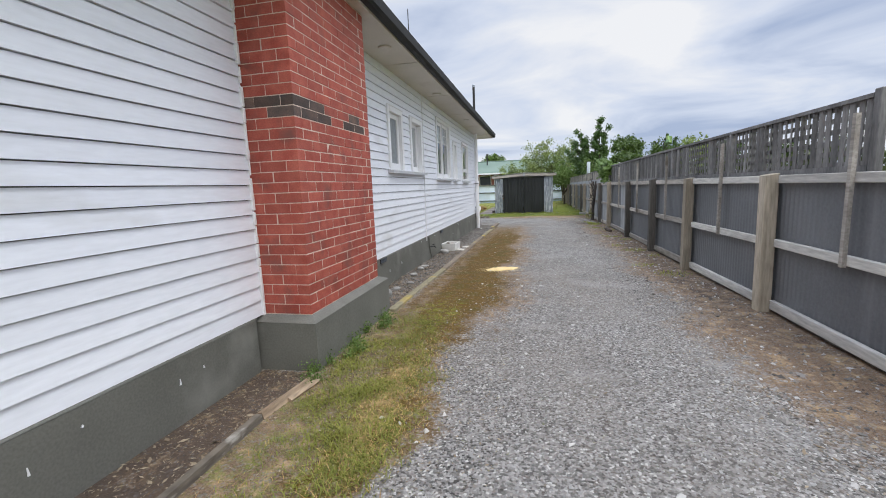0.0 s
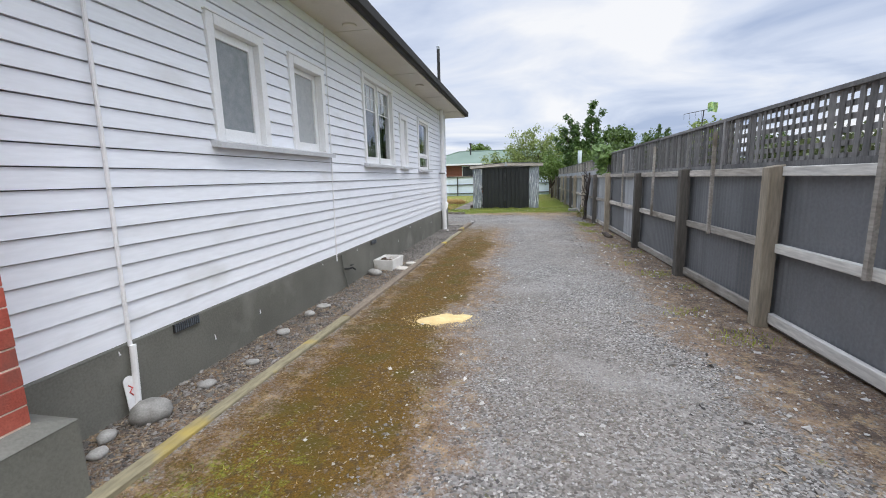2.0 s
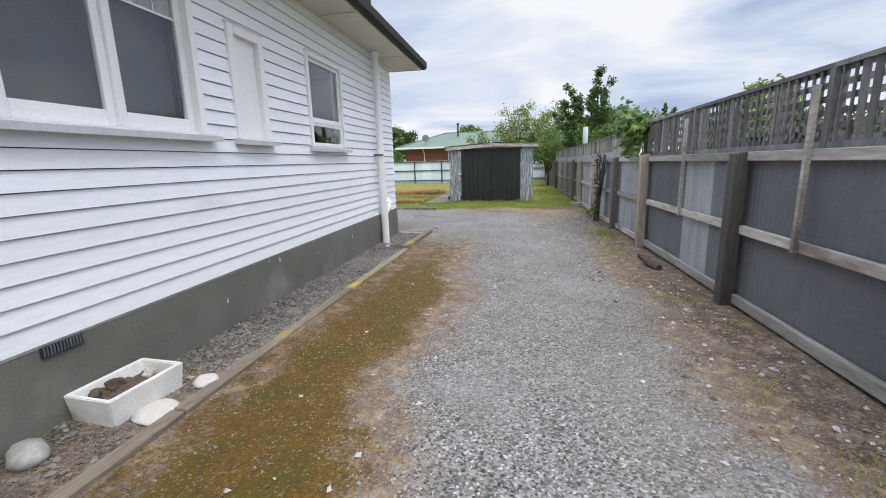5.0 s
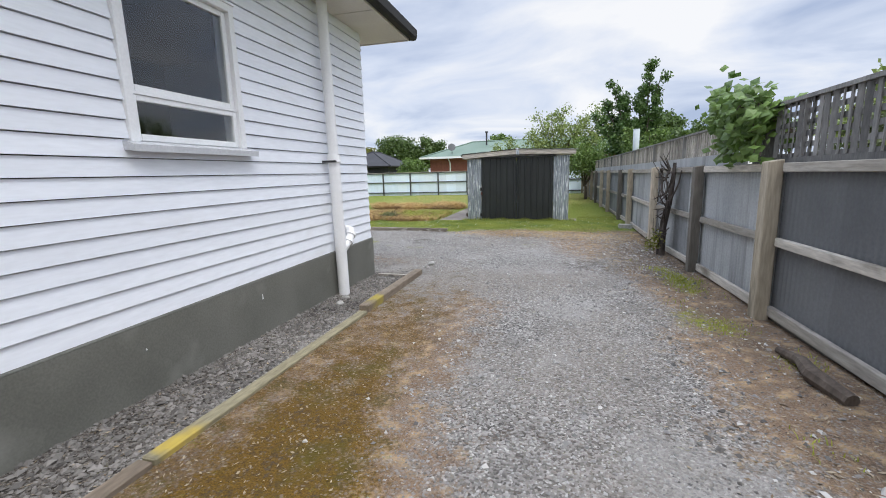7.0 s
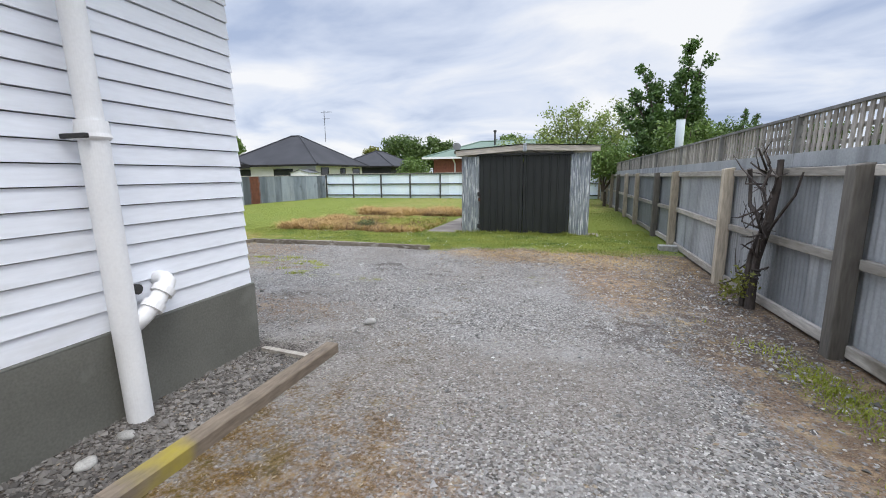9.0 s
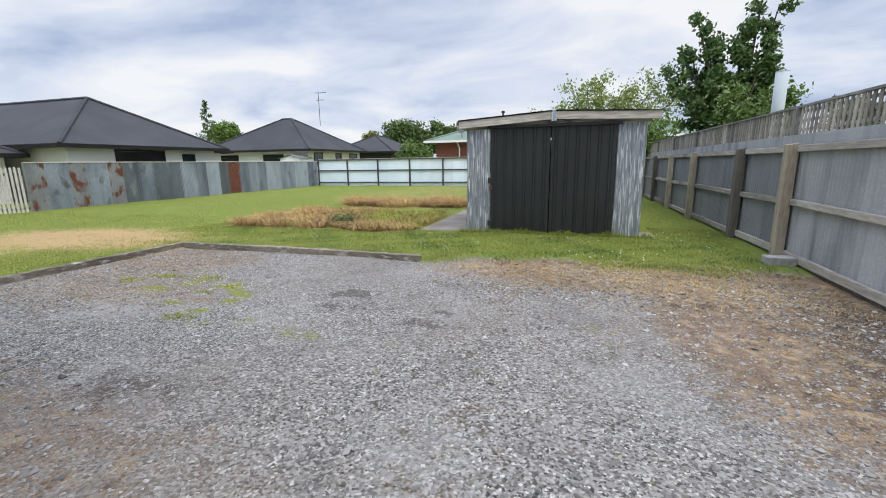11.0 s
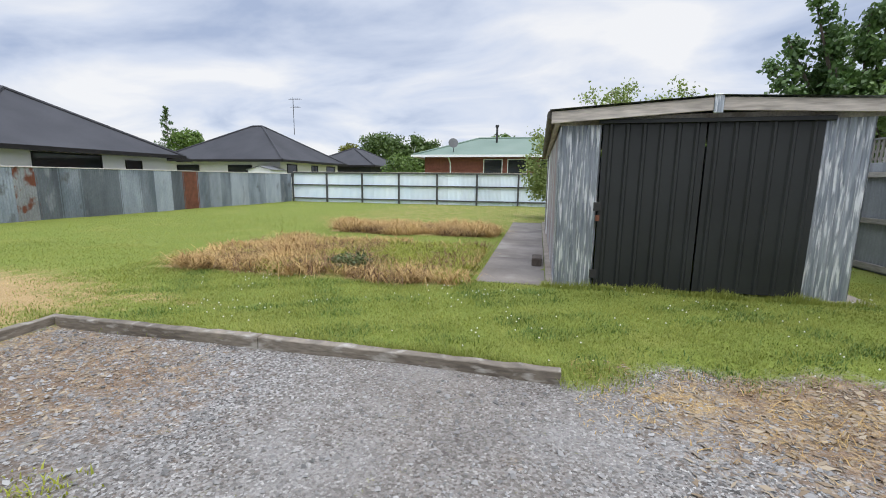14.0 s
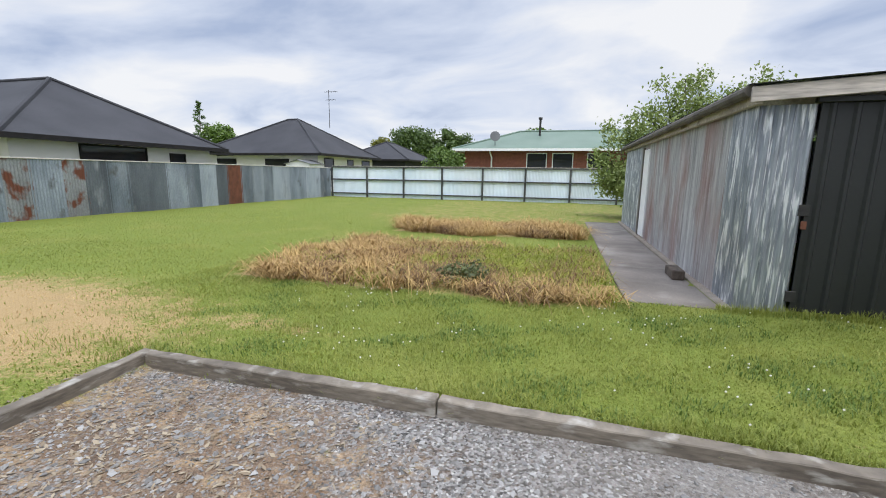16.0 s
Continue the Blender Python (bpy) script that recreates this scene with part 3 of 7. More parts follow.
def build_ground():
    xs = np.concatenate([[-600, -250, -110, -60, -40, -30, -24], np.arange(-20, -9, 0.5), np.arange(-9, 3.4, 0.09), np.arange(3.5, 8, 0.5), [10, 14, 20, 30, 60, 110, 250, 600]])
    ys = np.concatenate([[-600, -250, -110, -60, -30, -15, -8], np.arange(-5, 0, 0.3), np.arange(0, 33, 0.09), np.arange(33, 47, 0.4), [50, 55, 62, 75, 95, 130, 250, 700]])
    gx, gy = np.meshgrid(xs, ys)
    zz = ground_z(gx, gy)
    nx, ny = len(xs), len(ys)
    verts = np.stack([gx, gy, zz], -1).reshape(-1, 3)
    idx = np.arange(nx * ny).reshape(ny, nx)
    faces = np.stack([idx[:-1, :-1], idx[:-1, 1:], idx[1:, 1:], idx[1:, :-1]], -1).reshape(-1, 4)
    me = bpy.data.meshes.new("ground")
    me.from_pydata(verts.tolist(), [], faces.tolist())
    me.update()
    x, y = gx.ravel(), gy.ravel()

    def blob(cx, cy, rx, ry):
        return np.clip(1.5 - np.sqrt(((x - cx) / rx) ** 2 + ((y - cy) / ry) ** 2), 0, 1)

    lawn = lawn_mask(x, y)
    lawn = np.maximum(lawn, smooth01(y, 30, 34))
    lawn = np.maximum(lawn, smooth01(x, 2.75, 3.1))
    lawn = np.maximum(lawn, smooth01(-x, 11.2, 11.6))
    wob = 0.12 * np.sin(1.9 * y) + 0.07 * np.sin(4.3 * y + 1)
    verge = smooth01(x, -1.9, -1.78) * (1 - smooth01(x + wob, -1.0, -0.55)) * (1 - smooth01(y, 4.2, 6.0))
    moss = smooth01(x, -1.6, -1.15) * (1 - smooth01(x + wob, -0.85, -0.2)) * smooth01(y, 2.6, 4.6) * (1 - 0.75 * smooth01(y, 11, 17)) * 0.95
    moss = np.maximum(moss, 0.5 * smooth01(x, -1.72, -1.55) * (1 - smooth01(x + wob, -1.4, -0.7)) * smooth01(y, 2.5, 4.6) * (1 - smooth01(y, 15.5, 17)))
    bed = (1 - smooth01(x, -1.78, -1.66)) * smooth01(y, 4.4, 4.9) * (0.55 + 0.45 * smooth01(y, 10.2, 11.2)) * (1 - smooth01(y, 16.6, 17.2)) * (x > -3) * 1.0
    dirt = smooth01(x + wob, 1.0, 2.1) * (1 - lawn) * (0.8 + 0.2 * smooth01(y, 10, 16))
    dirt = np.maximum(dirt, smooth01(x + 0.5 * wob, -0.2, 1.0) * smooth01(y, 17.0, 20.5) * (1 - lawn))
    dirt = np.maximum(dirt, smooth01(x + 0.5 * wob, -3.0, -0.4) * smooth01(y, 20.7, 22.2) * (1 - lawn))
    dirt = np.maximum(dirt, 0.85 * smooth01(x, -1.7, -1.55) * (1 - smooth01(x + wob, -0.7, 0.35)) * smooth01(y, 3, 5) * (1 - smooth01(y, 14, 17.5)))
    dirt = np.maximum(dirt, 0.5 * blob(-4.0, 17.8, 2.2, 0.7))
    dirt = np.maximum(dirt, 0.5 * blob(-5.2, 20.2, 1.3, 0.9))
    dirt = np.maximum(dirt, 0.6 * blob(-4.1, 20.02, 0.3, 0.1))
    dirt = np.maximum(dirt, verge * 0.9)
    dirt = np.maximum(dirt, 0.95 * (1 - smooth01(x, -1.78, -1.66)) * (y > 4.4) * (y < 10.8) * (x > -3))
    moss = np.maximum(moss, 0.62 * verge * smooth01(x, -1.5, -1.1))
    dirt = np.maximum(dirt, 0.9 * (1 - smooth01(x, -1.82, -1.7)) * (y < 2.95) * (x > -3))
    dirt = np.maximum(dirt, blob(-6.2, 21.6, 1.6, 0.9) * 0.68)
    dry = smooth01(y, 21.5, 22.3) * (1 - smooth01(y, 22.4, 22.75)) * smooth01(x, -2.6, -1.6) * 0.42
    dry = np.maximum(dry, blob(-9.7, 22.6, 2.5, 1.25) * 0.95)
    dry = np.maximum(dry, blob(-13, 21.0, 4, 1.6) * 0.8)
    dry = np.maximum(dry, blob(-7.9, 23.1, 0.6, 0.3) * 0.6)
    dry = np.maximum(dry, 0.55 * smooth01(y, 24.6, 24.9) * (1 - smooth01(y, 28.0, 28.4)) * smooth01(x, -8.7, -8.3) * (1 - smooth01(x, -3.7, -3.6)))
    dry = np.maximum(dry, 0.55 * smooth01(y, 29.7, 29.9) * (1 - smooth01(y, 31.4, 31.8)) * smooth01(x, -8.4, -8.0) * (1 - smooth01(x, -3.7, -3.6)))
    dry = np.maximum(dry, blob(-9.5, 33.6, 4, 0.18) * 0.7)
    dry = np.maximum(dry, 0.36 * smooth01(y, 31, 34) * (1 - smooth01(y, 43, 44)) * smooth01(x, -13, -9))
    dry = np.maximum(dry, 0.45 * blob(-6.9, 23.3, 0.9, 0.3))
    dry = np.maximum(dry, blob(1.35, 19.3, 0.5, 2.2) * 0.3)
    dry = np.maximum(dry, blob(1.0, 21.95, 0.45, 0.25) * 0.75)
    dry = np.maximum(dry, blob(0.5, 22.4, 0.7, 0.15) * 0.7)
    dry = np.maximum(dry, 0.5 * verge * blob(-1.05, 2.6, 0.16, 0.9))
    dry = np.maximum(dry, blob(1.5, 20.4, 0.5, 1.6) * 0.3)
    dry = np.maximum(dry, 0.42 * smooth01(x, -1.8, 0.0) * smooth01(y + 0.2 * np.sin(2.1 * x), 20.9, 21.8) * (1 - smooth01(y, 22.5, 22.8)))
    weed = 0.9 * (blob(-4.97, 20.21, 0.22, 0.10) + blob(-4.74, 20.51, 0.16, 0.11) + blob(-4.19, 20.54, 0.17, 0.13) + blob(-3.93, 20.36, 0.14, 0.09) + blob(-3.75, 20.25, 0.13, 0.07) + blob(-3.74, 20.04, 0.12, 0.08) + blob(-3.79, 19.70, 0.13, 0.07)) + 0.4 * (blob(-3.42, 19.42, 0.22, 0.09) + blob(-4.9, 19.95, 0.2, 0.1) + blob(-3.15, 19.6, 0.12, 0.07))
    stain = 0.95 * blob(-2.63, 20.6, 0.32, 0.16) + 0.7 * blob(-2.64, 20.18, 0.15, 0.06) + 0.5 * blob(-2.36, 20.18, 0.14, 0.06) + 0.9 * blob(-1.59, 19.9, 0.22, 0.12) + 0.7 * blob(-1.48, 20.27, 0.14, 0.06) + 0.5 * blob(0.75, 21.1, 0.4, 0.2) + blob(-1.75, 21.3, 0.2, 0.12) * 0.5 + blob(-0.7, 21.1, 0.2, 0.1) * 0.4 + blob(-3.0, 18.4, 0.5, 0.25) * 0.5 + blob(1.9, 19.3, 0.7, 2.2) * 0.7 + blob(0.9, 17.9, 0.5, 0.5) * 0.5 + blob(2.2, 11.0, 0.3, 2.5) * 0.45 + blob(2.2, 6.5, 0.3, 2.0) * 0.45 + (x < -1.75) * (y < 2.9) * (x > -3) * 0.75
    weed = np.maximum(weed, blob(2.1, 17.2, 0.25, 0.7) * 0.5)
    weed = np.maximum(weed, blob(-1.15, 4.5, 0.35, 0.9) * 0.32)
    weed = np.maximum(weed, blob(1.9, 15.4, 0.3, 0.4) * 0.55)
    weed = np.maximum(weed, 0.3 * (blob(-2.49, 19.45, 0.3, 0.2) + blob(-1.6, 19.41, 0.12, 0.1) + blob(-0.09, 20.18, 0.2, 0.1) + blob(-0.04, 19.9, 0.15, 0.08)))
    weed = np.maximum(weed, blob(-4.4, 18.0, 0.8, 0.25) * 0.6)
    for key, w in (("dirt", dirt), ("moss", moss), ("bed", bed), ("weed", np.clip(weed, 0, 1)), ("stain", stain), ("grass", np.maximum(lawn, verge * 0.36)), ("dry", dry)):
        a = me.attributes.new(key, "FLOAT", "POINT")
        a.data.foreach_set("value", np.clip(w, 0, 1).astype(np.float32))
    for p in me.polygons:
        p.use_smooth = True
    ob = link_mesh("ground", me, M["ground"])
    tagged(ob, "gravel drive with moss, bare soil and mown lawn", "ground", kind="structure")


build_ground()

# ---- the house ----
WX, YN, YS = -2.28, 16.75, -5.0  # outer face of the east wall, its two ends
PLINTH, SOFFIT, COVER = 0.445, 3.325, 0.12
OPENINGS = [(6.40, 7.15, 1.765, 2.76), (7.60, 8.40, 1.765, 2.76), (9.70, 11.24, 1.675, 3.06), (11.65, 12.20, 1.665, 2.69), (13.12, 14.20, 1.63, 2.80)]


def build_house():
    wall = bmesh.new()
    xi, xo = WX - 0.16, WX - 0.02
    cuts = sorted({YS, YN - 0.02, *[o[0] + 0.05 for o in OPENINGS], *[o[1] - 0.05 for o in OPENINGS]})
    for a, b in zip(cuts, cuts[1:]):
        hole = next((o for o in OPENINGS if o[0] < (a + b) / 2 < o[1] and o[0] + 0.04 < a < o[1]), None)
        if hole:
            box(wall, xi, xo, a, b, PLINTH, hole[2] - 0.021)
            box(wall, xi, xo, a, b, hole[3] - 0.04, SOFFIT)
        else:
            box(wall, xi, xo, a, b, PLINTH, SOFFIT)
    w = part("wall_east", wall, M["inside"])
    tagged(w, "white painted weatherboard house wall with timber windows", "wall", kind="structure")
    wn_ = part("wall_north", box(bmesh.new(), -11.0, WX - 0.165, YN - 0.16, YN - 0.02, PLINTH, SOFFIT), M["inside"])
    tagged(wn_, "white painted weatherboard end wall of the house", "wall", kind="structure")

    def board(bm, y0, y1, k, z0, z1):
        """A stretch of the k-th bevel-backed board, clipped to z0..z1."""
        zb = PLINTH + k * COVER

        def out(z):
            return WX + 0.024 - 0.017 * (z - zb) / COVER

        vs = [bm.verts.new(p) for y in (y0, y1) for p in ((WX - 0.018, y, z0), (out(z0), y, z0), (out(z1), y, z1), (WX - 0.018, y, z1))]
        for q in ((0, 1, 2, 3), (7, 6, 5, 4), (0, 4, 5, 1), (1, 5, 6, 2), (2, 6, 7, 3), (3, 7, 4, 0)):
            bm.faces.new([vs[i] for i in q])

    rng = random.Random(4)
    for k in range(24):
        z0 = PLINTH + k * COVER + (0.006 if k else 0.0)
        z1 = min(PLINTH + (k + 1) * COVER - 0.0005, SOFFIT)
        bm = bmesh.new()
        spans = [(YS, 3.025), (4.54, YN + 0.012)]
        for lo, hi in spans:
            pieces = [(lo, hi, z0, z1)]
            for o in OPENINGS:
                nxt = []
                for a, b, p, q in pieces:
                    if b <= o[0] or a >= o[1] or q <= o[2] or p >= o[3]:
                        nxt.append((a, b, p, q))
                        continue
                    if a < o[0]:
                        nxt.append((a, o[0], p, q))
                    if b > o[1]:
                        nxt.append((o[1], b, p, q))
                    m0, m1 = max(a, o[0]), min(b, o[1])
                    if p < o[2]:
                        nxt.append((m0, m1, p, o[2]))
                    if q > o[3]:
                        nxt.append((m0, m1, o[3], q))
                pieces = nxt
            for a, b, p, q in pieces:
                if b - a > 0.004 and q - p > 0.004:
                    board(bm, a, b, k, p, q)
        part("weatherboard", bm, M["board"], w)
        bm = bmesh.new()
        vs = []
        for x in (-11.0, WX - 0.004):
            vs += [bm.verts.new(p) for p in ((x, YN - 0.018, z0), (x, YN + 0.024, z0), (x, YN + 0.007, z1), (x, YN - 0.018, z1))]
        for q in ((0, 1, 2, 3), (7, 6, 5, 4), (0, 4, 5, 1), (1, 5, 6, 2), (2, 6, 7, 3), (3, 7, 4, 0)):
            bm.faces.new([vs[i] for i in q])
        part("weatherboard", bm, M["board"], wn_)

    # plinth, with a weathered ledge
    for dims in ((WX - 0.2, WX + 0.035, YS, 2.895, -0.3, PLINTH - 0.012), (WX - 0.2, WX + 0.035, 4.668, YN + 0.04, -0.3, PLINTH - 0.012), (-11.0, WX - 0.201, YN - 0.2, YN + 0.04, -0.3, PLINTH - 0.012)):
        tagged(box_part("plinth", dims, M["plinth"], bevel=0.006), "grey-green cement plastered foundation wall", "foundation", kind="structure")
    lg = bmesh.new()
    for y0, y1 in ((YS, 2.9), (4.66, YN + 0.04)):
        vs = [lg.verts.new(p) for y in (y0, y1) for p in ((WX - 0.019, y, PLINTH - 0.012), (WX + 0.037, y, PLINTH - 0.012), (WX + 0.032, y, PLINTH - 0.004), (WX - 0.019, y, PLINTH + 0.006))]
        for q in ((0, 1, 2, 3), (7, 6, 5, 4), (0, 4, 5, 1), (1, 5, 6, 2), (2, 6, 7, 3), (3, 7, 4, 0)):
            lg.faces.new([vs[i] for i in q])
    tagged(part("plinth_ledge", lg, M["plinth_cap"]), "weathered cement ledge on the foundation", "trim", kind="structure")

    # soffit, fascia, gutter, roof
    ex, ey = -1.71, 17.25
    sf = bmesh.new()
    box(sf, WX - 0.16, ex - 0.012, YS, ey - 0.012, SOFFIT, SOFFIT + 0.02)
    box(sf, -11.6, WX - 0.16, YN - 0.16, ey - 0.012, SOFFIT, SOFFIT + 0.02)
    tagged(part("ceiling_soffit", sf, M["soffit"]), "cream painted flat eaves soffit", "soffit", kind="structure")
    sj = bmesh.new()
    for y in np.arange(-3.2, 17.0, 2.4):
        box(sj, WX, ex - 0.02, y, y + 0.03, SOFFIT - 0.008, SOFFIT - 0.001)
    tagged(part("trim", sj, M["soffit"]), "cream soffit joint battens", "trim", kind="structure")
    fa = bmesh.new()
    box(fa, ex - 0.012, ex + 0.006, YS, ey + 0.006, SOFFIT - 0.015, SOFFIT + 0.10)
    box(fa, -11.6, ex - 0.012, ey - 0.012, ey + 0.006, SOFFIT - 0.015, SOFFIT + 0.10)
    roof = thing("house_roof", "dark hipped house roof with a black gutter over white weatherboards", "roof", (-4, 6, 3.3), kind="structure")
    part("fascia", fa, M["soffit"], roof, "cream fascia board")
    for run, a, b in (("y", YS, ey + 0.09), ("x", -11.6, ex + 0.006)):
        g = bmesh.new()
        prof = [(0.007, 0.012), (0.007, 0.12), (0.012, 0.12), (0.012, 0.03), (0.075, 0.025), (0.095, 0.055), (0.10, 0.15), (0.092, 0.155), (0.110, 0.15), (0.106, 0.04), (0.08, 0.008), (0.02, 0.004)]
        ends = []
        for c in (a, b):
            ends.append([g.verts.new((ex + u, c, SOFFIT + v) if run == "y" else (c, ey + u, SOFFIT + v)) for u, v in prof])
        for i in range(len(prof)):
            j = (i + 1) % len(prof)
            g.faces.new((ends[0][i], ends[0][j], ends[1][j], ends[1][i]))
        part("gutter", g, M["roof_dark"], roof, "black half-round metal gutter")
    rf = bmesh.new()
    slope = 0.5
    x0, x1, y0, y1, zr = -11.6, ex + 0.04, YS, ey + 0.04, SOFFIT + 0.12
    half = (x1 - x0) / 2
    a = [rf.verts.new(p) for p in ((x0, y0, zr), (x1, y0, zr), (x1, y1, zr), (x0, y1, zr))]
    r = [rf.verts.new(p) for p in ((x0 + half, y0, zr + half * slope), (x0 + half, y1 - half, zr + half * slope))]
    for q in ((a[1], a[2], r[1], r[0]), (a[2], a[3], r[1]), (a[3], a[0], r[0], r[1]), (a[0], a[1], r[0])):
        rf.faces.new(q)
    ro = part("roof_slope", rf, M["roof_dark"], roof)
    sm = ro.modifiers.new("thick", "SOLIDIFY")
    sm.thickness = 0.03
    # the plain far walls of the house, which close it
    cb = bmesh.new()
    box(cb, -11.0, -10.9, YS, YN - 0.2, -0.3, SOFFIT)
    box(cb, -10.9, WX - 0.2, YS, YS + 0.1, -0.3, SOFFIT)
    box(cb, -10.9, WX - 0.2, YS + 0.1, YN - 0.2, 0.35, 0.41)
    box(cb, -5.6, -5.5, YS + 0.1, YN - 0.2, 0.41, SOFFIT)
    box(cb, -10.9, WX - 0.2, YS + 0.1, YN - 0.2, SOFFIT - 0.2, SOFFIT - 0.15)
    tagged(part("wall_inner", cb, M["inside"]), "plain inner walls of the house, coloured dark for an unlit room", "wall", kind="structure")


build_house()


def window_frame_parts(ob, y0, y1, z0, z1, wide=0.085):
    """White architraves proud of the boards, with a splayed head."""
    xo = WX + 0.042
    for dims in ((WX - 0.03, xo, y0, y0 + wide, z0, z1), (WX - 0.03, xo, y1 - wide, y1, z0, z1), (WX - 0.03, xo + 0.004, y0 + wide + 0.001, y1 - wide - 0.001, z1 - wide, z1 - 0.001)):
        box_part("architrave", dims, M["joinery"], ob)
    box_part("head_flashing", (WX - 0.01, xo + 0.012, y0 - 0.01, y1 + 0.01, z1 + 0.0005, z1 + 0.012), M["joinery"], ob, bevel=0.002)
    i0, i1, a, b = y0 + wide, y1 - wide, z0, z1 - wide
    for dims in ((WX - 0.12, WX - 0.031, i0 - 0.02, i0 - 0.001, a, b), (WX - 0.12, WX - 0.031, i1 + 0.001, i1 + 0.02, a, b), (WX - 0.12, WX - 0.031, i0, i1, b + 0.001, b + 0.02), (WX - 0.12, WX - 0.0, i0, i1, a - 0.02, a + 0.012)):
        box_part("reveal", dims, M["joinery"], ob, bevel=0.0)
    return i0 + 0.001, i1 - 0.001, a + 0.013, b - 0.001


def sash(ob, y0, y1, z0, z1, x, glass, bar=0.075, low=0.10, lead=False):
    """A casement sash with its pane; lead: a leadlight strip across its top."""
    s = bmesh.new()
    box(s, x - 0.04, x, y0, y0 + bar, z0, z1, 0.004)
    box(s, x - 0.04, x, y1 - bar, y1, z0, z1, 0.004)
    box(s, x - 0.039, x - 0.001, y0 + bar, y1 - bar, z1 - bar, z1, 0.004)
    box(s, x - 0.039, x - 0.001, y0 + bar, y1 - bar, z0, z0 + low, 0.004)
    sh = part("sash", s, M["joinery"], ob)
    g = box_part("pane", (x - 0.024, x - 0.019, y0 + bar - 0.005, y1 - bar + 0.005, z0 + low - 0.005, z1 - bar + 0.005), M[glass], sh, bevel=0.0)
    g.visible_shadow = False
    if lead:
        b = bmesh.new()
        zc = z1 - bar - (z1 - z0) * 0.3
        ya, yb = y0 + bar, y1 - bar
        box(b, x - 0.018, x - 0.010, ya, yb, zc - 0.008, zc + 0.008)
        for f in (0.5,):
            z = zc + (z1 - bar - zc) * f
            box(b, x - 0.018, x - 0.012, ya, yb, z - 0.004, z + 0.004)
        for f in (0.34, 0.67):
            y = ya + (yb - ya) * f
            box(b, x - 0.018, x - 0.013, y - 0.004, y + 0.004, zc, z1 - bar)
        part("lead_bars", b, M["joinery"], sh, "white leadlight bars")
        box_part("leadlight_pane", (x - 0.034, x - 0.029, ya, yb, zc, z1 - bar), M["lace"], sh, "pale obscure leadlight glass", bevel=0.0)


def sill(ob, y0, y1, z):
    s = bmesh.new()
    vs = [s.verts.new(p) for y in (y0, y1) for p in ((WX - 0.03, y, z - 0.045), (WX + 0.105, y, z - 0.062), (WX + 0.11, y, z - 0.018), (WX + 0.03, y, z + 0.004), (WX - 0.03, y, z + 0.006))]
    for q in ((0, 1, 2, 3, 4), (9, 8, 7, 6, 5), (0, 5, 6, 1), (1, 6, 7, 2), (2, 7, 8, 3), (3, 8, 9, 4), (4, 9, 5, 0)):
        s.faces.new([vs[i] for i in q])
    part("window_sill", s, M["sill"], ob, "weathered grey-white sill")


win1 = thing("window_1", "white timber casement with obscure glass in weatherboards", "window", (WX, 6.78, 1.765), kind="structure")
y0, y1, z0, z1 = window_frame_parts(win1, *OPENINGS[0])
sash(win1, y0, y1, z0, z1, WX - 0.015, "glass_frost")
sill(win1, 6.34, 8.44, 1.765)
win2 = thing("window_2", "white timber casement with obscure glass above a shared sill", "window", (WX, 8.0, 1.765), kind="structure")
y0, y1, z0, z1 = window_frame_parts(win2, *OPENINGS[1])
sash(win2, y0, y1, z0, z1, WX - 0.05, "glass_frost_pale", 0.055, 0.09)
win3 = thing("window_3", "white double casement window with leadlight top panes", "window", (WX, 10.4, 1.675), kind="structure")
y0, y1, z0, z1 = window_frame_parts(win3, *OPENINGS[2], wide=0.07)
ym = (y0 + y1) / 2
sash(win3, y0, ym - 0.012, z0, z1, WX - 0.02, "glass", 0.062, lead=True)
sash(win3, ym + 0.012, y1, z0, z1, WX - 0.02, "glass", 0.062, lead=True)
box_part("mullion", (WX - 0.06, WX + 0.004, ym - 0.0115, ym + 0.0115, z0, z1), M["joinery"], win3)
sill(win3, 9.64, 11.33, 1.675)
# added sheet behind the glass, standing in for an even grey reflection
box_part("blind", (WX - 0.20, WX - 0.19, y0, y1, z0 + 0.02, z1), M["blind"], win3, "grey sheet added behind the panes for their reflected grey", bevel=0.0)
win4 = thing("window_4", "narrow white painted boarded-up window panel", "window", (WX, 11.92, 1.665), kind="structure")
y0, y1, z0, z1 = window_frame_parts(win4, *OPENINGS[3])
box_part("panel", (WX - 0.03, WX - 0.012, y0, y1, z0, z1), M["joinery"], win4, "plain white infill board", bevel=0.0)
sill(win4, 11.61, 12.24, 1.665)
win5 = thing("window_5", "white framed window with a low awning light", "window", (WX, 13.66, 1.63), kind="structure")
y0, y1, z0, z1 = window_frame_parts(win5, *OPENINGS[4], wide=0.06)
zt = z0 + 0.30
sash(win5, y0, y1, zt + 0.02, z1, WX + 0.005, "glass", 0.045, 0.045)
sash(win5, y0, y1, z0, zt, WX + 0.012, "glass", 0.04, 0.045)
box_part("transom", (WX - 0.04, WX + 0.02, y0, y1, zt + 0.0005, zt + 0.0195), M["joinery"], win5, bevel=0.0)
sill(win5, 13.08, 14.26, 1.63)

# ---- the chimney ----


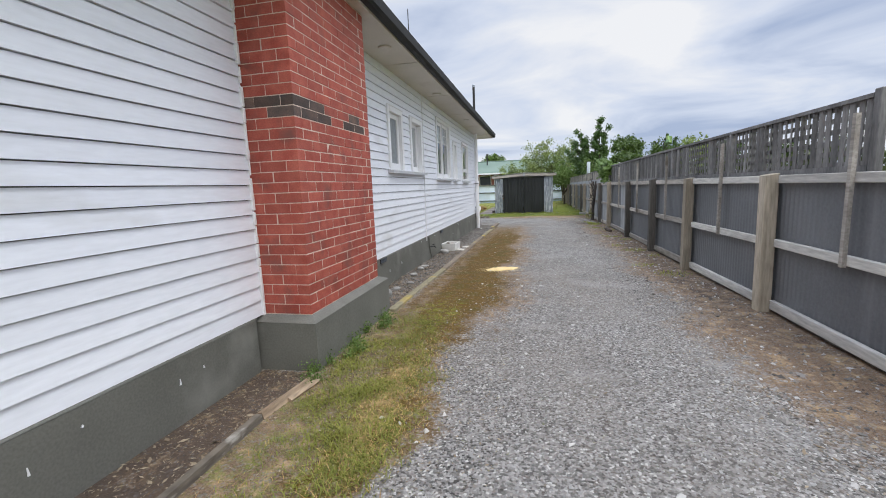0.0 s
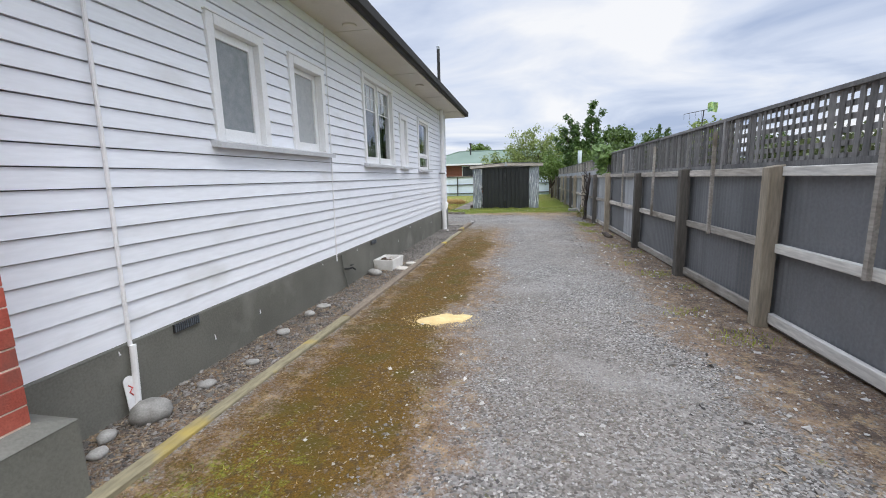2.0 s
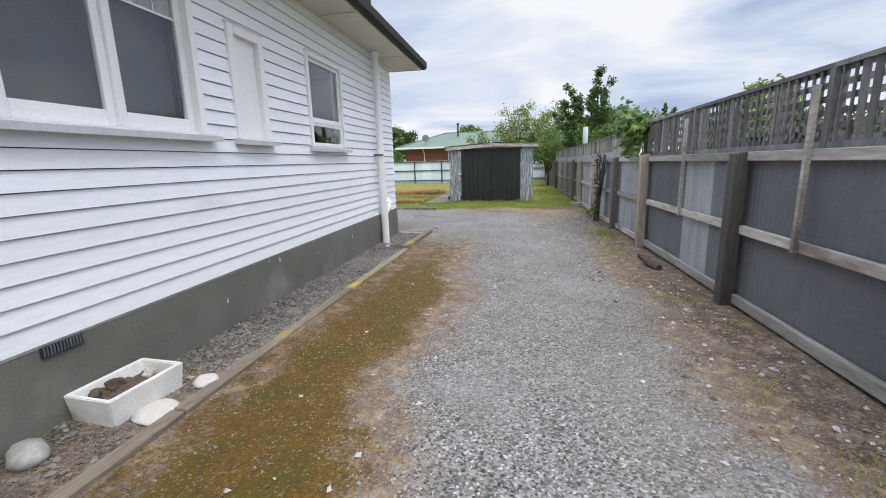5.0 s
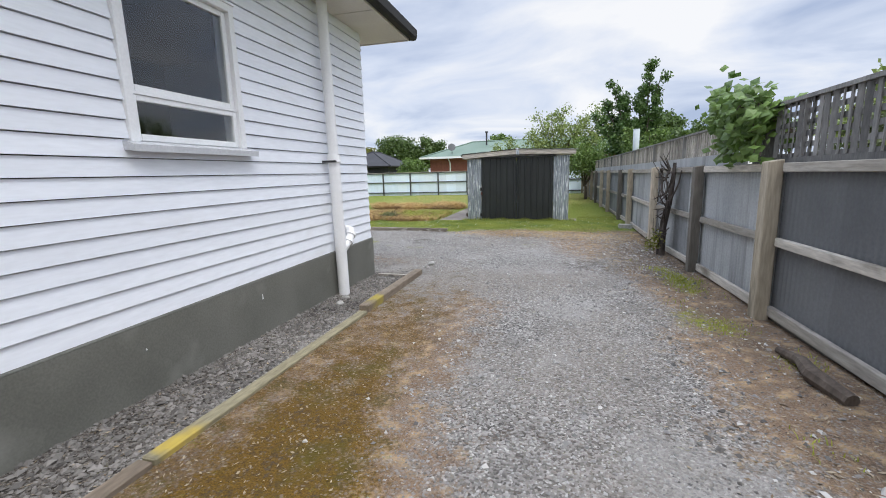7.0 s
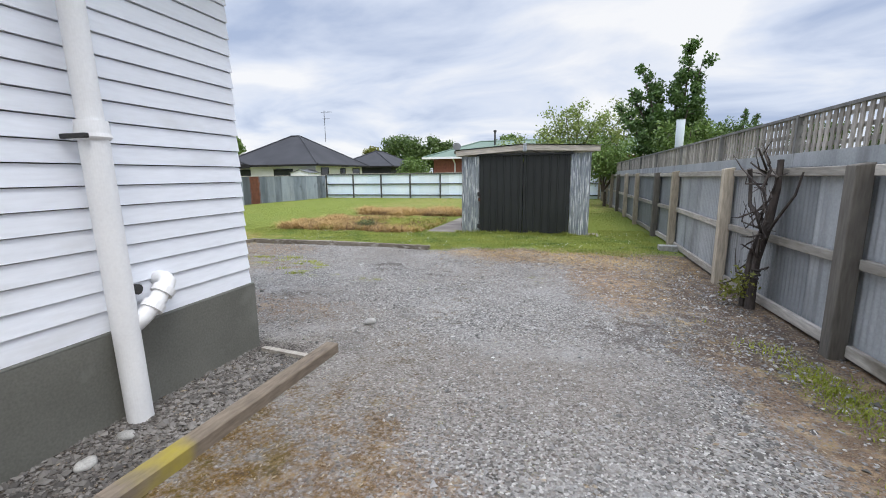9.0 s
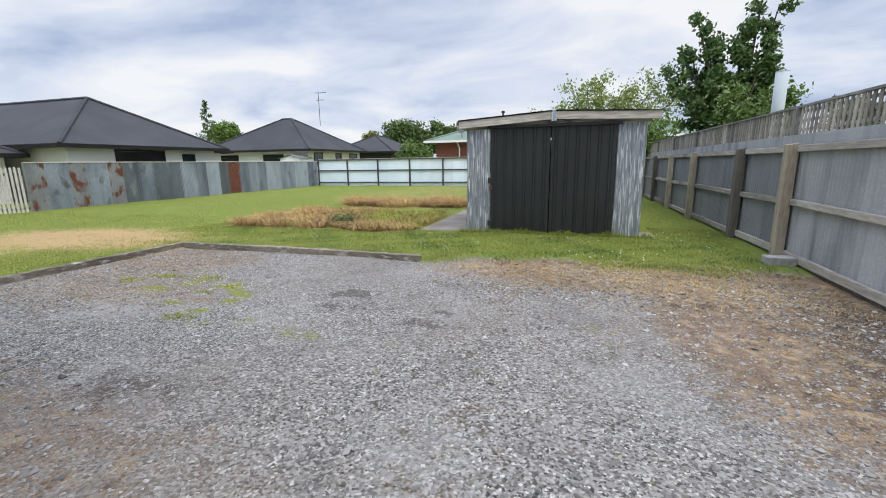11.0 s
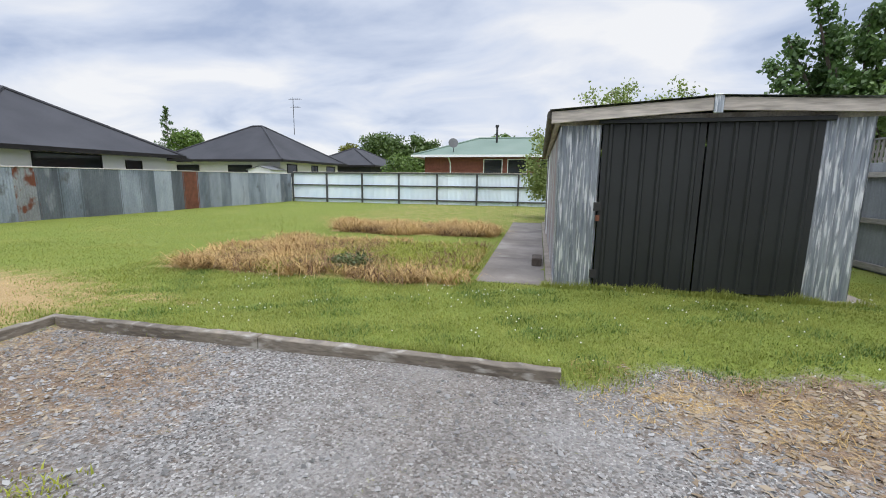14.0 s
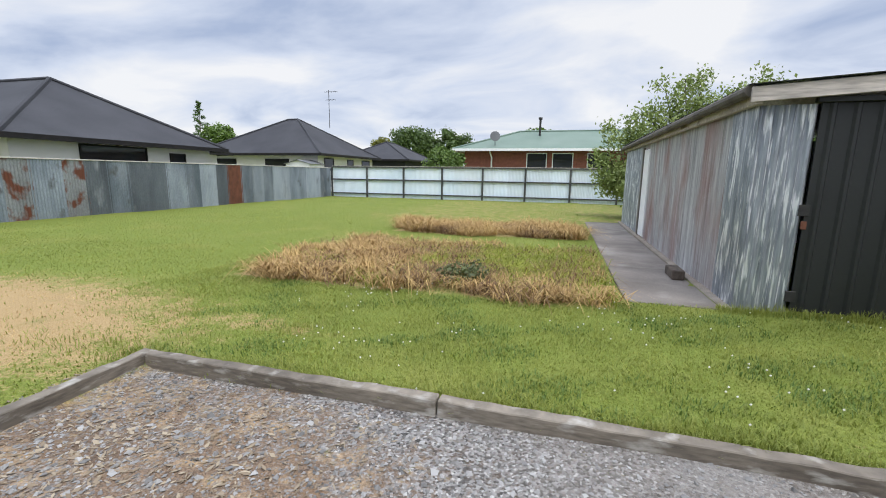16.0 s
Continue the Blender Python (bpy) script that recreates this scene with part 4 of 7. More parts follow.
def build_chimney():
    ch = thing("chimney", "red brick chimney breast with a dark clinker band", "chimney", (-2.0, 3.8, 0.3))
    X, Y0, Y1, Z0, H = -1.82, 3.03, 4.535, 0.446, 0.0842
    box_part("mortar_core", (WX - 0.1, X - 0.0025, Y0 + 0.0025, Y1 - 0.0025, 0.40, 3.32), M["mortar"], ch, "pale mortar joints", bevel=0.0)
    box_part("stack", (WX - 0.5, X, Y0, Y1, 3.33, 5.0), M["brick"], ch, "red brick stack above the eaves")
    box_part("stack_cap", (WX - 0.55, X + 0.05, Y0 - 0.05, Y1 + 0.05, 5.0, 5.1), M["plinth_cap"], ch, "cement cap")
    b = bmesh.new()
    lo = (WX - 0.1, -1.735, 2.93, 4.65)
    vs = [b.verts.new(p) for p in ((lo[0], lo[2], -0.3), (lo[1], lo[2], -0.3), (lo[1], lo[3], -0.3), (lo[0], lo[3], -0.3),
                                   (lo[0], lo[2], 0.40), (lo[1], lo[2], 0.40), (lo[1], lo[3], 0.40), (lo[0], lo[3], 0.40))]
    for q in ((0, 3, 2, 1), (0, 1, 5, 4), (1, 2, 6, 5), (2, 3, 7, 6), (3, 0, 4, 7), (4, 5, 6, 7)):
        b.faces.new([vs[i] for i in q])
    part("plinth", b, M["plinth"], ch, "grey cement base")
    w = bmesh.new()
    lows = [w.verts.new(p) for p in ((WX - 0.1, 2.928, 0.402), (-1.733, 2.928, 0.402), (-1.733, 4.652, 0.402), (WX - 0.1, 4.652, 0.402))]
    tops = [w.verts.new(p) for p in ((WX - 0.1, Y0 - 0.01, 0.442), (X + 0.012, Y0 - 0.01, 0.442), (X + 0.012, Y1 + 0.01, 0.442), (WX - 0.1, Y1 + 0.01, 0.442))]
    for i in range(4):
        w.faces.new((lows[i], lows[(i + 1) % 4], tops[(i + 1) % 4], tops[i]))
    w.faces.new(tops)
    w.faces.new(lows[::-1])
    part("weathering", w, M["plinth_cap"], ch, "sloped cement weathering")
    rng = random.Random(11)

    def brick_mesh(name, lx, ly, lz):
        bm = box(bmesh.new(), -lx / 2, lx / 2, -ly / 2, ly / 2, -lz / 2, lz / 2, 0.0025)
        bmesh.ops.recalc_face_normals(bm, faces=bm.faces)
        me = bpy.data.meshes.new(name)
        bm.to_mesh(me)
        bm.free()
        return me

    unit = (Y1 - Y0 + 0.008) / 6
    hz = H - 0.0065
    full, half = brick_mesh("brick_front", 0.108, unit - 0.007, hz), brick_mesh("brick_half", 0.108, unit / 2 - 0.008, hz)
    side_full, side_half = brick_mesh("brick_side", 0.232, 0.108, hz), brick_mesh("brick_side_half", 0.112, 0.108, hz)
    for me in (full, half, side_full, side_half):
        me.materials.append(M["brick"])

    def lay(me, x, y, z, dark):
        ob = new("brick", me)
        ob.parent = ch
        ob.location = Vector((x + rng.uniform(-0.002, 0.002), y, z)) - ch.location
        ob.rotation_euler = (0, rng.uniform(-0.006, 0.006), rng.uniform(-0.006, 0.006))
        if dark:
            ob.material_slots[0].link = "OBJECT"
            ob.material_slots[0].material = M["brick_dark"]

    for c in range(34):
        z = Z0 + H * (c + 0.5)
        band_dark = c in (19, 20)
        odd = c % 2
        start, count = (Y0 + 0.116, 5) if odd else (Y0, 6)
        for n in range(count):
            d = rng.random() < (0.62 if band_dark else 0.008)
            lay(full, X - 0.054, start + unit * (n + 0.5) - 0.004, z, d)
        for yy in (Y0 + 0.054, Y1 - 0.054):
            runs = ((-0.116, side_full), (-0.356, side_full)) if odd else ((-0.228, side_full), (-0.404, side_half))
            for dx, me in runs:
                lay(me, X + dx, yy, z, band_dark and rng.random() < 0.8)
    rr = random.Random(3)
    z = 0.42
    while z < 3.3:
        h = rr.uniform(0.05, 0.16)
        w_ = rr.uniform(0.012, 0.03)
        part("mortar_lump", box(bmesh.new(), WX - 0.01, WX + 0.024 + w_ * 0.4, 3.028 - w_, 3.029, z, z + h, 0.004), M["joinery"], ch, "white filler along the board ends")
        z += h * rr.uniform(0.8, 1.2)


build_chimney()

# ---- pipes and fittings on the wall ----
dp = thing("downpipe", "thick white painted waste pipe standing against the weatherboards", "pipe", (-2.16, 15.6, -0.1))
part("lower_pipe", tube(bmesh.new(), [(-2.155, 15.62, gz(-2.17, 15.6) - 0.05), (-2.155, 15.585, 1.55)], 0.069, 36), M["pvc"], dp)
part("collar", tube(bmesh.new(), [(-2.155, 15.585, 1.53), (-2.155, 15.585, 1.545), (-2.155, 15.585, 1.565), (-2.155, 15.585, 1.63)], [0.073, 0.086, 0.080, 0.074], 36), M["pvc"], dp)
part("upper_pipe", tube(bmesh.new(), [(-2.155, 15.585, 1.60), (-2.155, 15.55, 3.32)], 0.060, 36), M["pvc"], dp)
part("bracket", box(bmesh.new(), -2.27, -2.08, 15.49, 15.515, 1.535, 1.56, 0.004), M["dark_metal"], dp, "dark strap bracket")
tr = thing("waste_trap", "white plastic trap joining the waste pipe", "pipe", (-2.2, 15.8, 0.5))
part("branch", tube(bmesh.new(), [(-2.15, 15.63, 0.46), (-2.14, 15.70, 0.50), (-2.13, 15.78, 0.56), (-2.13, 15.84, 0.62)], 0.052, 12), M["pvc"], tr, smooth=True)
part("bend", tube(bmesh.new(), [(-2.13, 15.82, 0.60), (-2.135, 15.87, 0.645), (-2.16, 15.91, 0.675), (-2.20, 15.93, 0.685), (-2.27, 15.93, 0.685)], 0.050, 12), M["pvc"], tr, smooth=True)
for p in ((-2.13, 15.77, 0.553), (-2.13, 15.85, 0.630)):
    part("coupling", tube(bmesh.new(), [(p[0], p[1] - 0.016, p[2] - 0.015), (p[0], p[1] + 0.016, p[2] + 0.015)], 0.066, 16), M["pvc"], tr)
part("flange", tube(bmesh.new(), [(-2.26, 15.74, 0.66), (-2.20, 15.75, 0.66)], 0.032, 10), M["dark_metal"], tr)
cd = thing("conduit", "thin white painted conduit running down the boards", "pipe", (-2.25, 5.4, 0.0))
part("upper_run", tube(bmesh.new(), [(-2.235, 5.43, 3.32), (-2.235, 5.40, 1.6), (-2.232, 5.37, 0.42)], 0.013, 8), M["joinery"], cd)
part("pipe_end", tube(bmesh.new(), [(-2.215, 5.37, 0.43), (-2.21, 5.36, 0.30), (-2.20, 5.33, -0.03)], 0.020, 10), M["pvc"], cd, "bare white plastic pipe")


def marker_tag(y, z):
    """A thin plastic tag with a rounded head that leans back against the plinth."""
    mt = thing("marker_tag", "white plastic tag with a red mark against the plinth", "tag", (-2.205, y, z))
    bm = bmesh.new()
    rim = [(-0.034, 0.0), (0.034, 0.0)] + [(0.036 * math.cos(a * math.pi / 8), 0.21 + 0.036 * math.sin(a * math.pi / 8)) for a in range(9)]
    front = [bm.verts.new((-2.198 - 0.08 * h, y + w, z + h)) for w, h in rim]
    back = [bm.verts.new((-2.204 - 0.08 * h, y + w, z + h)) for w, h in rim]
    bm.faces.new(front)
    bm.faces.new(back[::-1])
    for a in range(len(rim)):
        b = (a + 1) % len(rim)
        bm.faces.new((front[b], front[a], back[a], back[b]))
    part("plate", bm, M["pvc"], mt)
    zig = [(-0.012, 0.19), (0.012, 0.165), (-0.010, 0.145), (0.010, 0.115)]
    part("printed_mark", tube(bmesh.new(), [(-2.197 - 0.08 * h, y + w, z + h) for w, h in zig], 0.004, 5), M["red_print"], mt, "red zigzag mark")


marker_tag(5.31, 0.0)
cb2 = thing("cable", "thin painted cable clipped down the weatherboards", "cable", (-2.25, 8.45, 0.4))
part("run", tube(bmesh.new(), [(-2.246, 8.50, 3.32), (-2.244, 8.47, 2.0), (-2.244, 8.42, 0.9), (-2.24, 8.40, 0.36)], 0.008, 6), M["joinery"], cb2)
tp = thing("garden_tap", "dark iron standpipe with tap on the plinth", "tap", (-2.2, 8.55, 0.1))
part("riser", tube(bmesh.new(), [(-2.225, 8.52, 0.42), (-2.222, 8.55, 0.2), (-2.2, 8.62, gz(-2.2, 8.6) - 0.02)], 0.010, 8), M["plinth_cap"], tp)
part("spout", tube(bmesh.new(), [(-2.225, 8.58, 0.215), (-2.20, 8.66, 0.20), (-2.17, 8.74, 0.20), (-2.15, 8.78, 0.165)], 0.013, 8), M["dark_metal"], tp)
part("handle", box(bmesh.new(), -2.20, -2.16, 8.70, 8.76, 0.235, 0.245, 0.003), M["dark_metal"], tp)
for y in (5.83, 9.79):
    v = thing("foundation_vent", "galvanised slotted vent under the lowest weatherboard", "vent", (-2.23, y, 0.37), "vents in the foundation")
    part("hood", box(bmesh.new(), WX + 0.036, WX + 0.05, y - 0.12, y + 0.12, 0.372, 0.438, 0.003), M["dark_metal"], v)
    for k in range(13):
        yy = y - 0.108 + k * 0.018
        part("slat", box(bmesh.new(), WX + 0.051, WX + 0.056, yy - 0.004, yy + 0.004, 0.378, 0.434), M["fence_iron_dark"], v)
sv = thing("soffit_vent", "round cream vent set in the eaves soffit", "vent", (-1.95, 8.6, 3.31), "vents in the soffit")
part("grille", tube(bmesh.new(), [(-1.95, 8.6, 3.322), (-1.95, 8.6, 3.305), (-1.95, 8.6, 3.298)], [0.09, 0.09, 0.07], 16), M["soffit"], sv)
for y in (5.6, 12.2):
    copy_thing(sv, Matrix.Translation((-1.95, y, 3.31)))

rp = random.Random(17)
for y in (0.9, 1.25, 1.5, 2.1, 2.3, 5.3, 6.1, 6.7, 8.0, 9.1, 11.2, 11.9, 12.1, 13.0, 14.2):
    z, h = rp.uniform(0.16, 0.40), rp.uniform(0.008, 0.05)
    drip = tube(bmesh.new(), [(WX + 0.0355, y, z + h), (WX + 0.037, y + 0.002, z + h * 0.4), (WX + 0.0365, y + rp.uniform(-0.004, 0.004), z)], [0.003, 0.0045, 0.0065], 6)
    tagged(part("paint_drip", drip, M["joinery"]), "white paint drip dried on the grey plinth", "paint", "paint drips on the plinth")

# roof flue and mast
fl = thing("roof_flue", "slim dark vent pipe rising through the eaves", "flue", (-2.15, 15.35, 3.6))
part("pipe", tube(bmesh.new(), [(-2.15, 15.36, 3.45), (-2.15, 15.36, 4.90)], 0.042, 12), M["dark_metal"], fl)
part("cowl", tube(bmesh.new(), [(-2.15, 15.36, 4.89), (-2.15, 15.36, 4.97), (-2.15, 15.36, 5.0)], [0.050, 0.052, 0.03], 12), M["galv"], fl, "pale metal cowl")
ms = thing("aerial_mast", "thin bare aerial mast on the house roof", "aerial", (-4.0, 13.9, 4.5))
part("pole", tube(bmesh.new(), [(-4.0, 13.9, 4.3), (-4.0, 13.9, 7.15)], 0.016, 6), M["dark_metal"], ms)

# ---- along the house: edging, planter, stones, sawdust ----
rng = random.Random(7)
kpts = [(-1.70, 4.60), (-1.655, 7.3), (-1.64, 9.9), (-1.60, 12.4), (-1.575, 14.95)]
for (xa, ya), (xb, yb) in zip(kpts, kpts[1:]):
    k = bmesh.new()
    beam(k, (xa, ya + 0.006, gz(xa, ya) + 0.0), (xb, yb - 0.006, gz(xb, yb) + 0.0), 0.095, 0.075)
    bmesh.ops.bevel(k, geom=list(k.edges), offset=0.008, segments=1, affect="EDGES")
    tagged(part("timber_edging", k, M["kerb_lichen" if ya > 12 or ya < 7 else "kerb"]), "mossy weathered timber edging along the drive", "edging", "edging boards by the house")
k = bmesh.new()
beam(k, (-1.60, 15.00, gz(-1.6, 15.0) + 0.03), (-1.545, 16.82, gz(-1.55, 16.8) + 0.03), 0.115, 0.10)
bmesh.ops.bevel(k, geom=list(k.edges), offset=0.01, segments=1, affect="EDGES")
tagged(part("timber_edging", k, M["kerb"]), "thick loose timber edging with yellow lichen", "edging", "edging boards by the house")
k = bmesh.new()
beam(k, (-2.14, 16.70, gz(-2.1, 16.7) + 0.012), (-1.66, 16.62, gz(-1.7, 16.6) + 0.018), 0.05, 0.035)
tagged(part("timber_batten", k, M["rail"]), "short pale timber batten lying on the gravel", "batten")
k = bmesh.new()
beam(k, (-1.70, 2.85, 0.010), (-1.775, 2.22, 0.004), 0.05, 0.05, 0.3)
beam(k, (-1.65, 2.76, 0.002), (-1.71, 2.45, -0.008), 0.04, 0.05, -0.4)
tagged(part("timber_edging", k, M["broken_timber"]), "half-buried broken timber edging before the chimney", "edging", "edging boards by the house")
k = bmesh.new()
beam(k, (-1.775, 2.21, 0.0), (-1.76, 1.3, -0.004), 0.05, 0.055, 0.1)
beam(k, (-1.757, 1.31, -0.004), (-1.70, 0.4, -0.008), 0.075, 0.05)
tagged(part("timber_edging", k, M["kerb_lawn"]), "sunken grey timber edging beside the bare soil", "edging", "edging boards by the house")


def stone(at, r, flat=0.7, seed=0, label="rounded grey river stone on the gravel bed", material="stone"):
    rr = random.Random(seed)
    bm = bmesh.new()
    bmesh.ops.create_icosphere(bm, subdivisions=2, radius=r)
    o = Vector((rr.random() * 9, rr.random() * 9, rr.random() * 9))
    for v in bm.verts:
        d = 1 + 0.35 * noise.noise(v.co / r * 0.9 + o)
        v.co = Vector((v.co.x * d * rr.uniform(0.98, 1.02), v.co.y * d * 1.25, v.co.z * d * flat))
    bmesh.ops.rotate(bm, verts=bm.verts, cent=(0, 0, 0), matrix=Matrix.Rotation(rr.random() * 3, 3, "Z"))
    bmesh.ops.translate(bm, verts=bm.verts, vec=(at[0], at[1], gz(*at) + r * flat * 0.55))
    return tagged(part("stone", bm, M[material], smooth=True), label, "stone", "stones by the house")


stone((-2.05, 5.28), 0.088, 0.95, 1)
stone((-2.12, 5.05), 0.05, 0.7, 2)
stone((-2.02, 4.92), 0.045, 0.6, 12)
stone((-2.10, 9.42), 0.095, 0.6, 3, "grey-green rounded stone by the planter", "stone")
stone((-1.80, 9.90), 0.13, 0.14, 13, "flat pale cement pad at the foot of the planter", "pale_concrete")
stone((-1.74, 10.26), 0.085, 0.35, 4, "flat pale broken stone beside the planter", "pale_concrete")
stone((-2.01, 5.71), 0.055, 0.5, 21, "pale flat river stone on the gravel bed", "stone")
stone((-1.92, 6.09), 0.045, 0.6, 22, "pale flat river stone on the gravel bed", "stone")
stone((-2.07, 6.78), 0.06, 0.5, 23, "pale flat river stone on the gravel bed", "stone")
stone((-2.12, 7.7), 0.07, 0.25, 24, "thin pale broken slab on the gravel bed", "stone")
stone((-2.1, 7.35), 0.055, 0.6, 6)
stone((-2.05, 15.45), 0.04, 0.6, 7)
stone((-1.55, 17.55), 0.05, 0.7, 8)
stone((-2.0, 15.2), 0.045, 0.6, 9)


def planter():
    ob = thing("planter_trough", "white concrete trough planter with dry soil", "planter", (-2.08, 10.0, 0.0))
    x0, x1, y0, y1 = -2.225, -1.875, 9.72, 10.23
    zb = gz(-2.08, 10.0)
    zt, t = zb + 0.17, 0.03
    b = bmesh.new()
    o = 0.02
    outer_b = [b.verts.new(p) for p in ((x0 + o, y0 + o, zb - 0.03), (x1 - o, y0 + o, zb - 0.03), (x1 - o, y1 - o, zb - 0.03), (x0 + o, y1 - o, zb - 0.03))]
    outer_t = [b.verts.new(p) for p in ((x0, y0, zt), (x1, y0, zt), (x1, y1, zt), (x0, y1, zt))]
    inner_t = [b.verts.new(p) for p in ((x0 + t, y0 + t, zt), (x1 - t, y0 + t, zt), (x1 - t, y1 - t, zt), (x0 + t, y1 - t, zt))]
    inner_b = [b.verts.new(p) for p in ((x0 + t + o, y0 + t + o, zb + 0.05), (x1 - t - o, y0 + t + o, zb + 0.05), (x1 - t - o, y1 - t - o, zb + 0.05), (x0 + t + o, y1 - t - o, zb + 0.05))]
    for r, s in ((outer_b, outer_t), (outer_t, inner_t), (inner_t, inner_b)):
        for i in range(4):
            b.faces.new((r[i], r[(i + 1) % 4], s[(i + 1) % 4], s[i]))
    b.faces.new(outer_b[::-1])
    b.faces.new(inner_b)
    bmesh.ops.bevel(b, geom=[e for e in b.edges], offset=0.006, segments=2, affect="EDGES")
    bmesh.ops.rotate(b, verts=b.verts, cent=(-2.08, 10.0, zb), matrix=Matrix.Rotation(-0.07, 3, "Z"))
    part("trough", b, M["trough"], ob, "white painted trough")
    s = bmesh.new()
    n = 14
    vs = [[None] * (n + 1) for _ in range(n + 1)]
    rr = random.Random(5)
    for i in range(n + 1):
        for j in range(n + 1):
            x, y = x0 + t + (x1 - x0 - 2 * t) * i / n, y0 + t + (y1 - y0 - 2 * t) * j / n
            vs[i][j] = s.verts.new((x, y, zb + 0.10 + 0.04 * noise.noise(Vector((x * 9, y * 9, 2))) + rr.uniform(-0.008, 0.008)))
    for i in range(n):
        for j in range(n):
            s.faces.new((vs[i][j], vs[i + 1][j], vs[i + 1][j + 1], vs[i][j + 1]))
    bmesh.ops.rotate(s, verts=s.verts, cent=(-2.08, 10.0, zb), matrix=Matrix.Rotation(-0.07, 3, "Z"))
    part("soil", s, M["soil"], ob, "clods of dry brown soil")
    for i, (x, y, r) in enumerate(((-2.12, 9.95, 0.05), (-2.05, 10.12, 0.04), (-2.16, 9.84, 0.035))):
        c = bmesh.new()
        bmesh.ops.create_icosphere(c, subdivisions=2, radius=r)
        for v in c.verts:
            v.co = v.co * (1 + 0.5 * noise.noise(v.co * 30 + Vector((i, 0, 0)))) + Vector((x, y, zb + 0.125))
        part("clod", c, M["soil"] if i != 1 else M["pale_concrete"], ob)


planter()


def sawdust():
    n, rings = 28, 7
    vs, fs = [(-0.63, 7.34, gz(-0.63, 7.34) + 0.03)], []
    for r in range(1, rings + 1):
        for k in range(n):
            a = 2 * math.pi * k / n
            e = 1 + 0.55 * noise.noise(Vector((math.cos(a) * 1.6, math.sin(a) * 1.6, 4.2)))
            f = r / rings
            u, v = 0.27 * e * f * math.cos(a), 0.165 * e * f * math.sin(a)
            x, y = -0.63 + u * 0.86 - v * 0.5, 7.34 + u * 0.5 + v * 0.86
            vs.append((x, y, gz(x, y) + 0.030 * (1 - f * f) - (0.006 if r == rings else 0) + 0.006 + 0.005 * noise.noise(Vector((x * 22, y * 22, 0)))))
    for k in range(n):
        fs.append((0, 1 + k, 1 + (k + 1) % n))
        for r in range(rings - 1):
            a, c = 1 + r * n, 1 + (r + 1) * n
            fs.append((a + k, c + k, c + (k + 1) % n, a + (k + 1) % n))
    tagged(raw("sawdust", vs, fs, M["sawdust"]), "small spill of fresh yellow sawdust on the drive", "sawdust")


sawdust()

# ---- the long fence with its trellis ----
FX = 2.50  # front face of the rails
POSTS = [(0.2, "post"), (2.7, "post"), (5.22, "post"), (7.75, "post"), (9.98, "post_grey"), (12.55, "post_grey"), (15.72, "post"), (17.93, "post_grey"), (20.72, "post"),
         (23.68, "post"), (25.5, "post_grey"), (28.5, "post"), (31.0, "post"), (33.5, "post_grey"), (36.0, "post"), (38.6, "post"), (41.2, "post"), (43.9, "post")]


def top_z(y):
    return float(np.interp(y, [0, 8, 16, 24, 44], [1.45, 1.425, 1.385, 1.325, 1.22]))


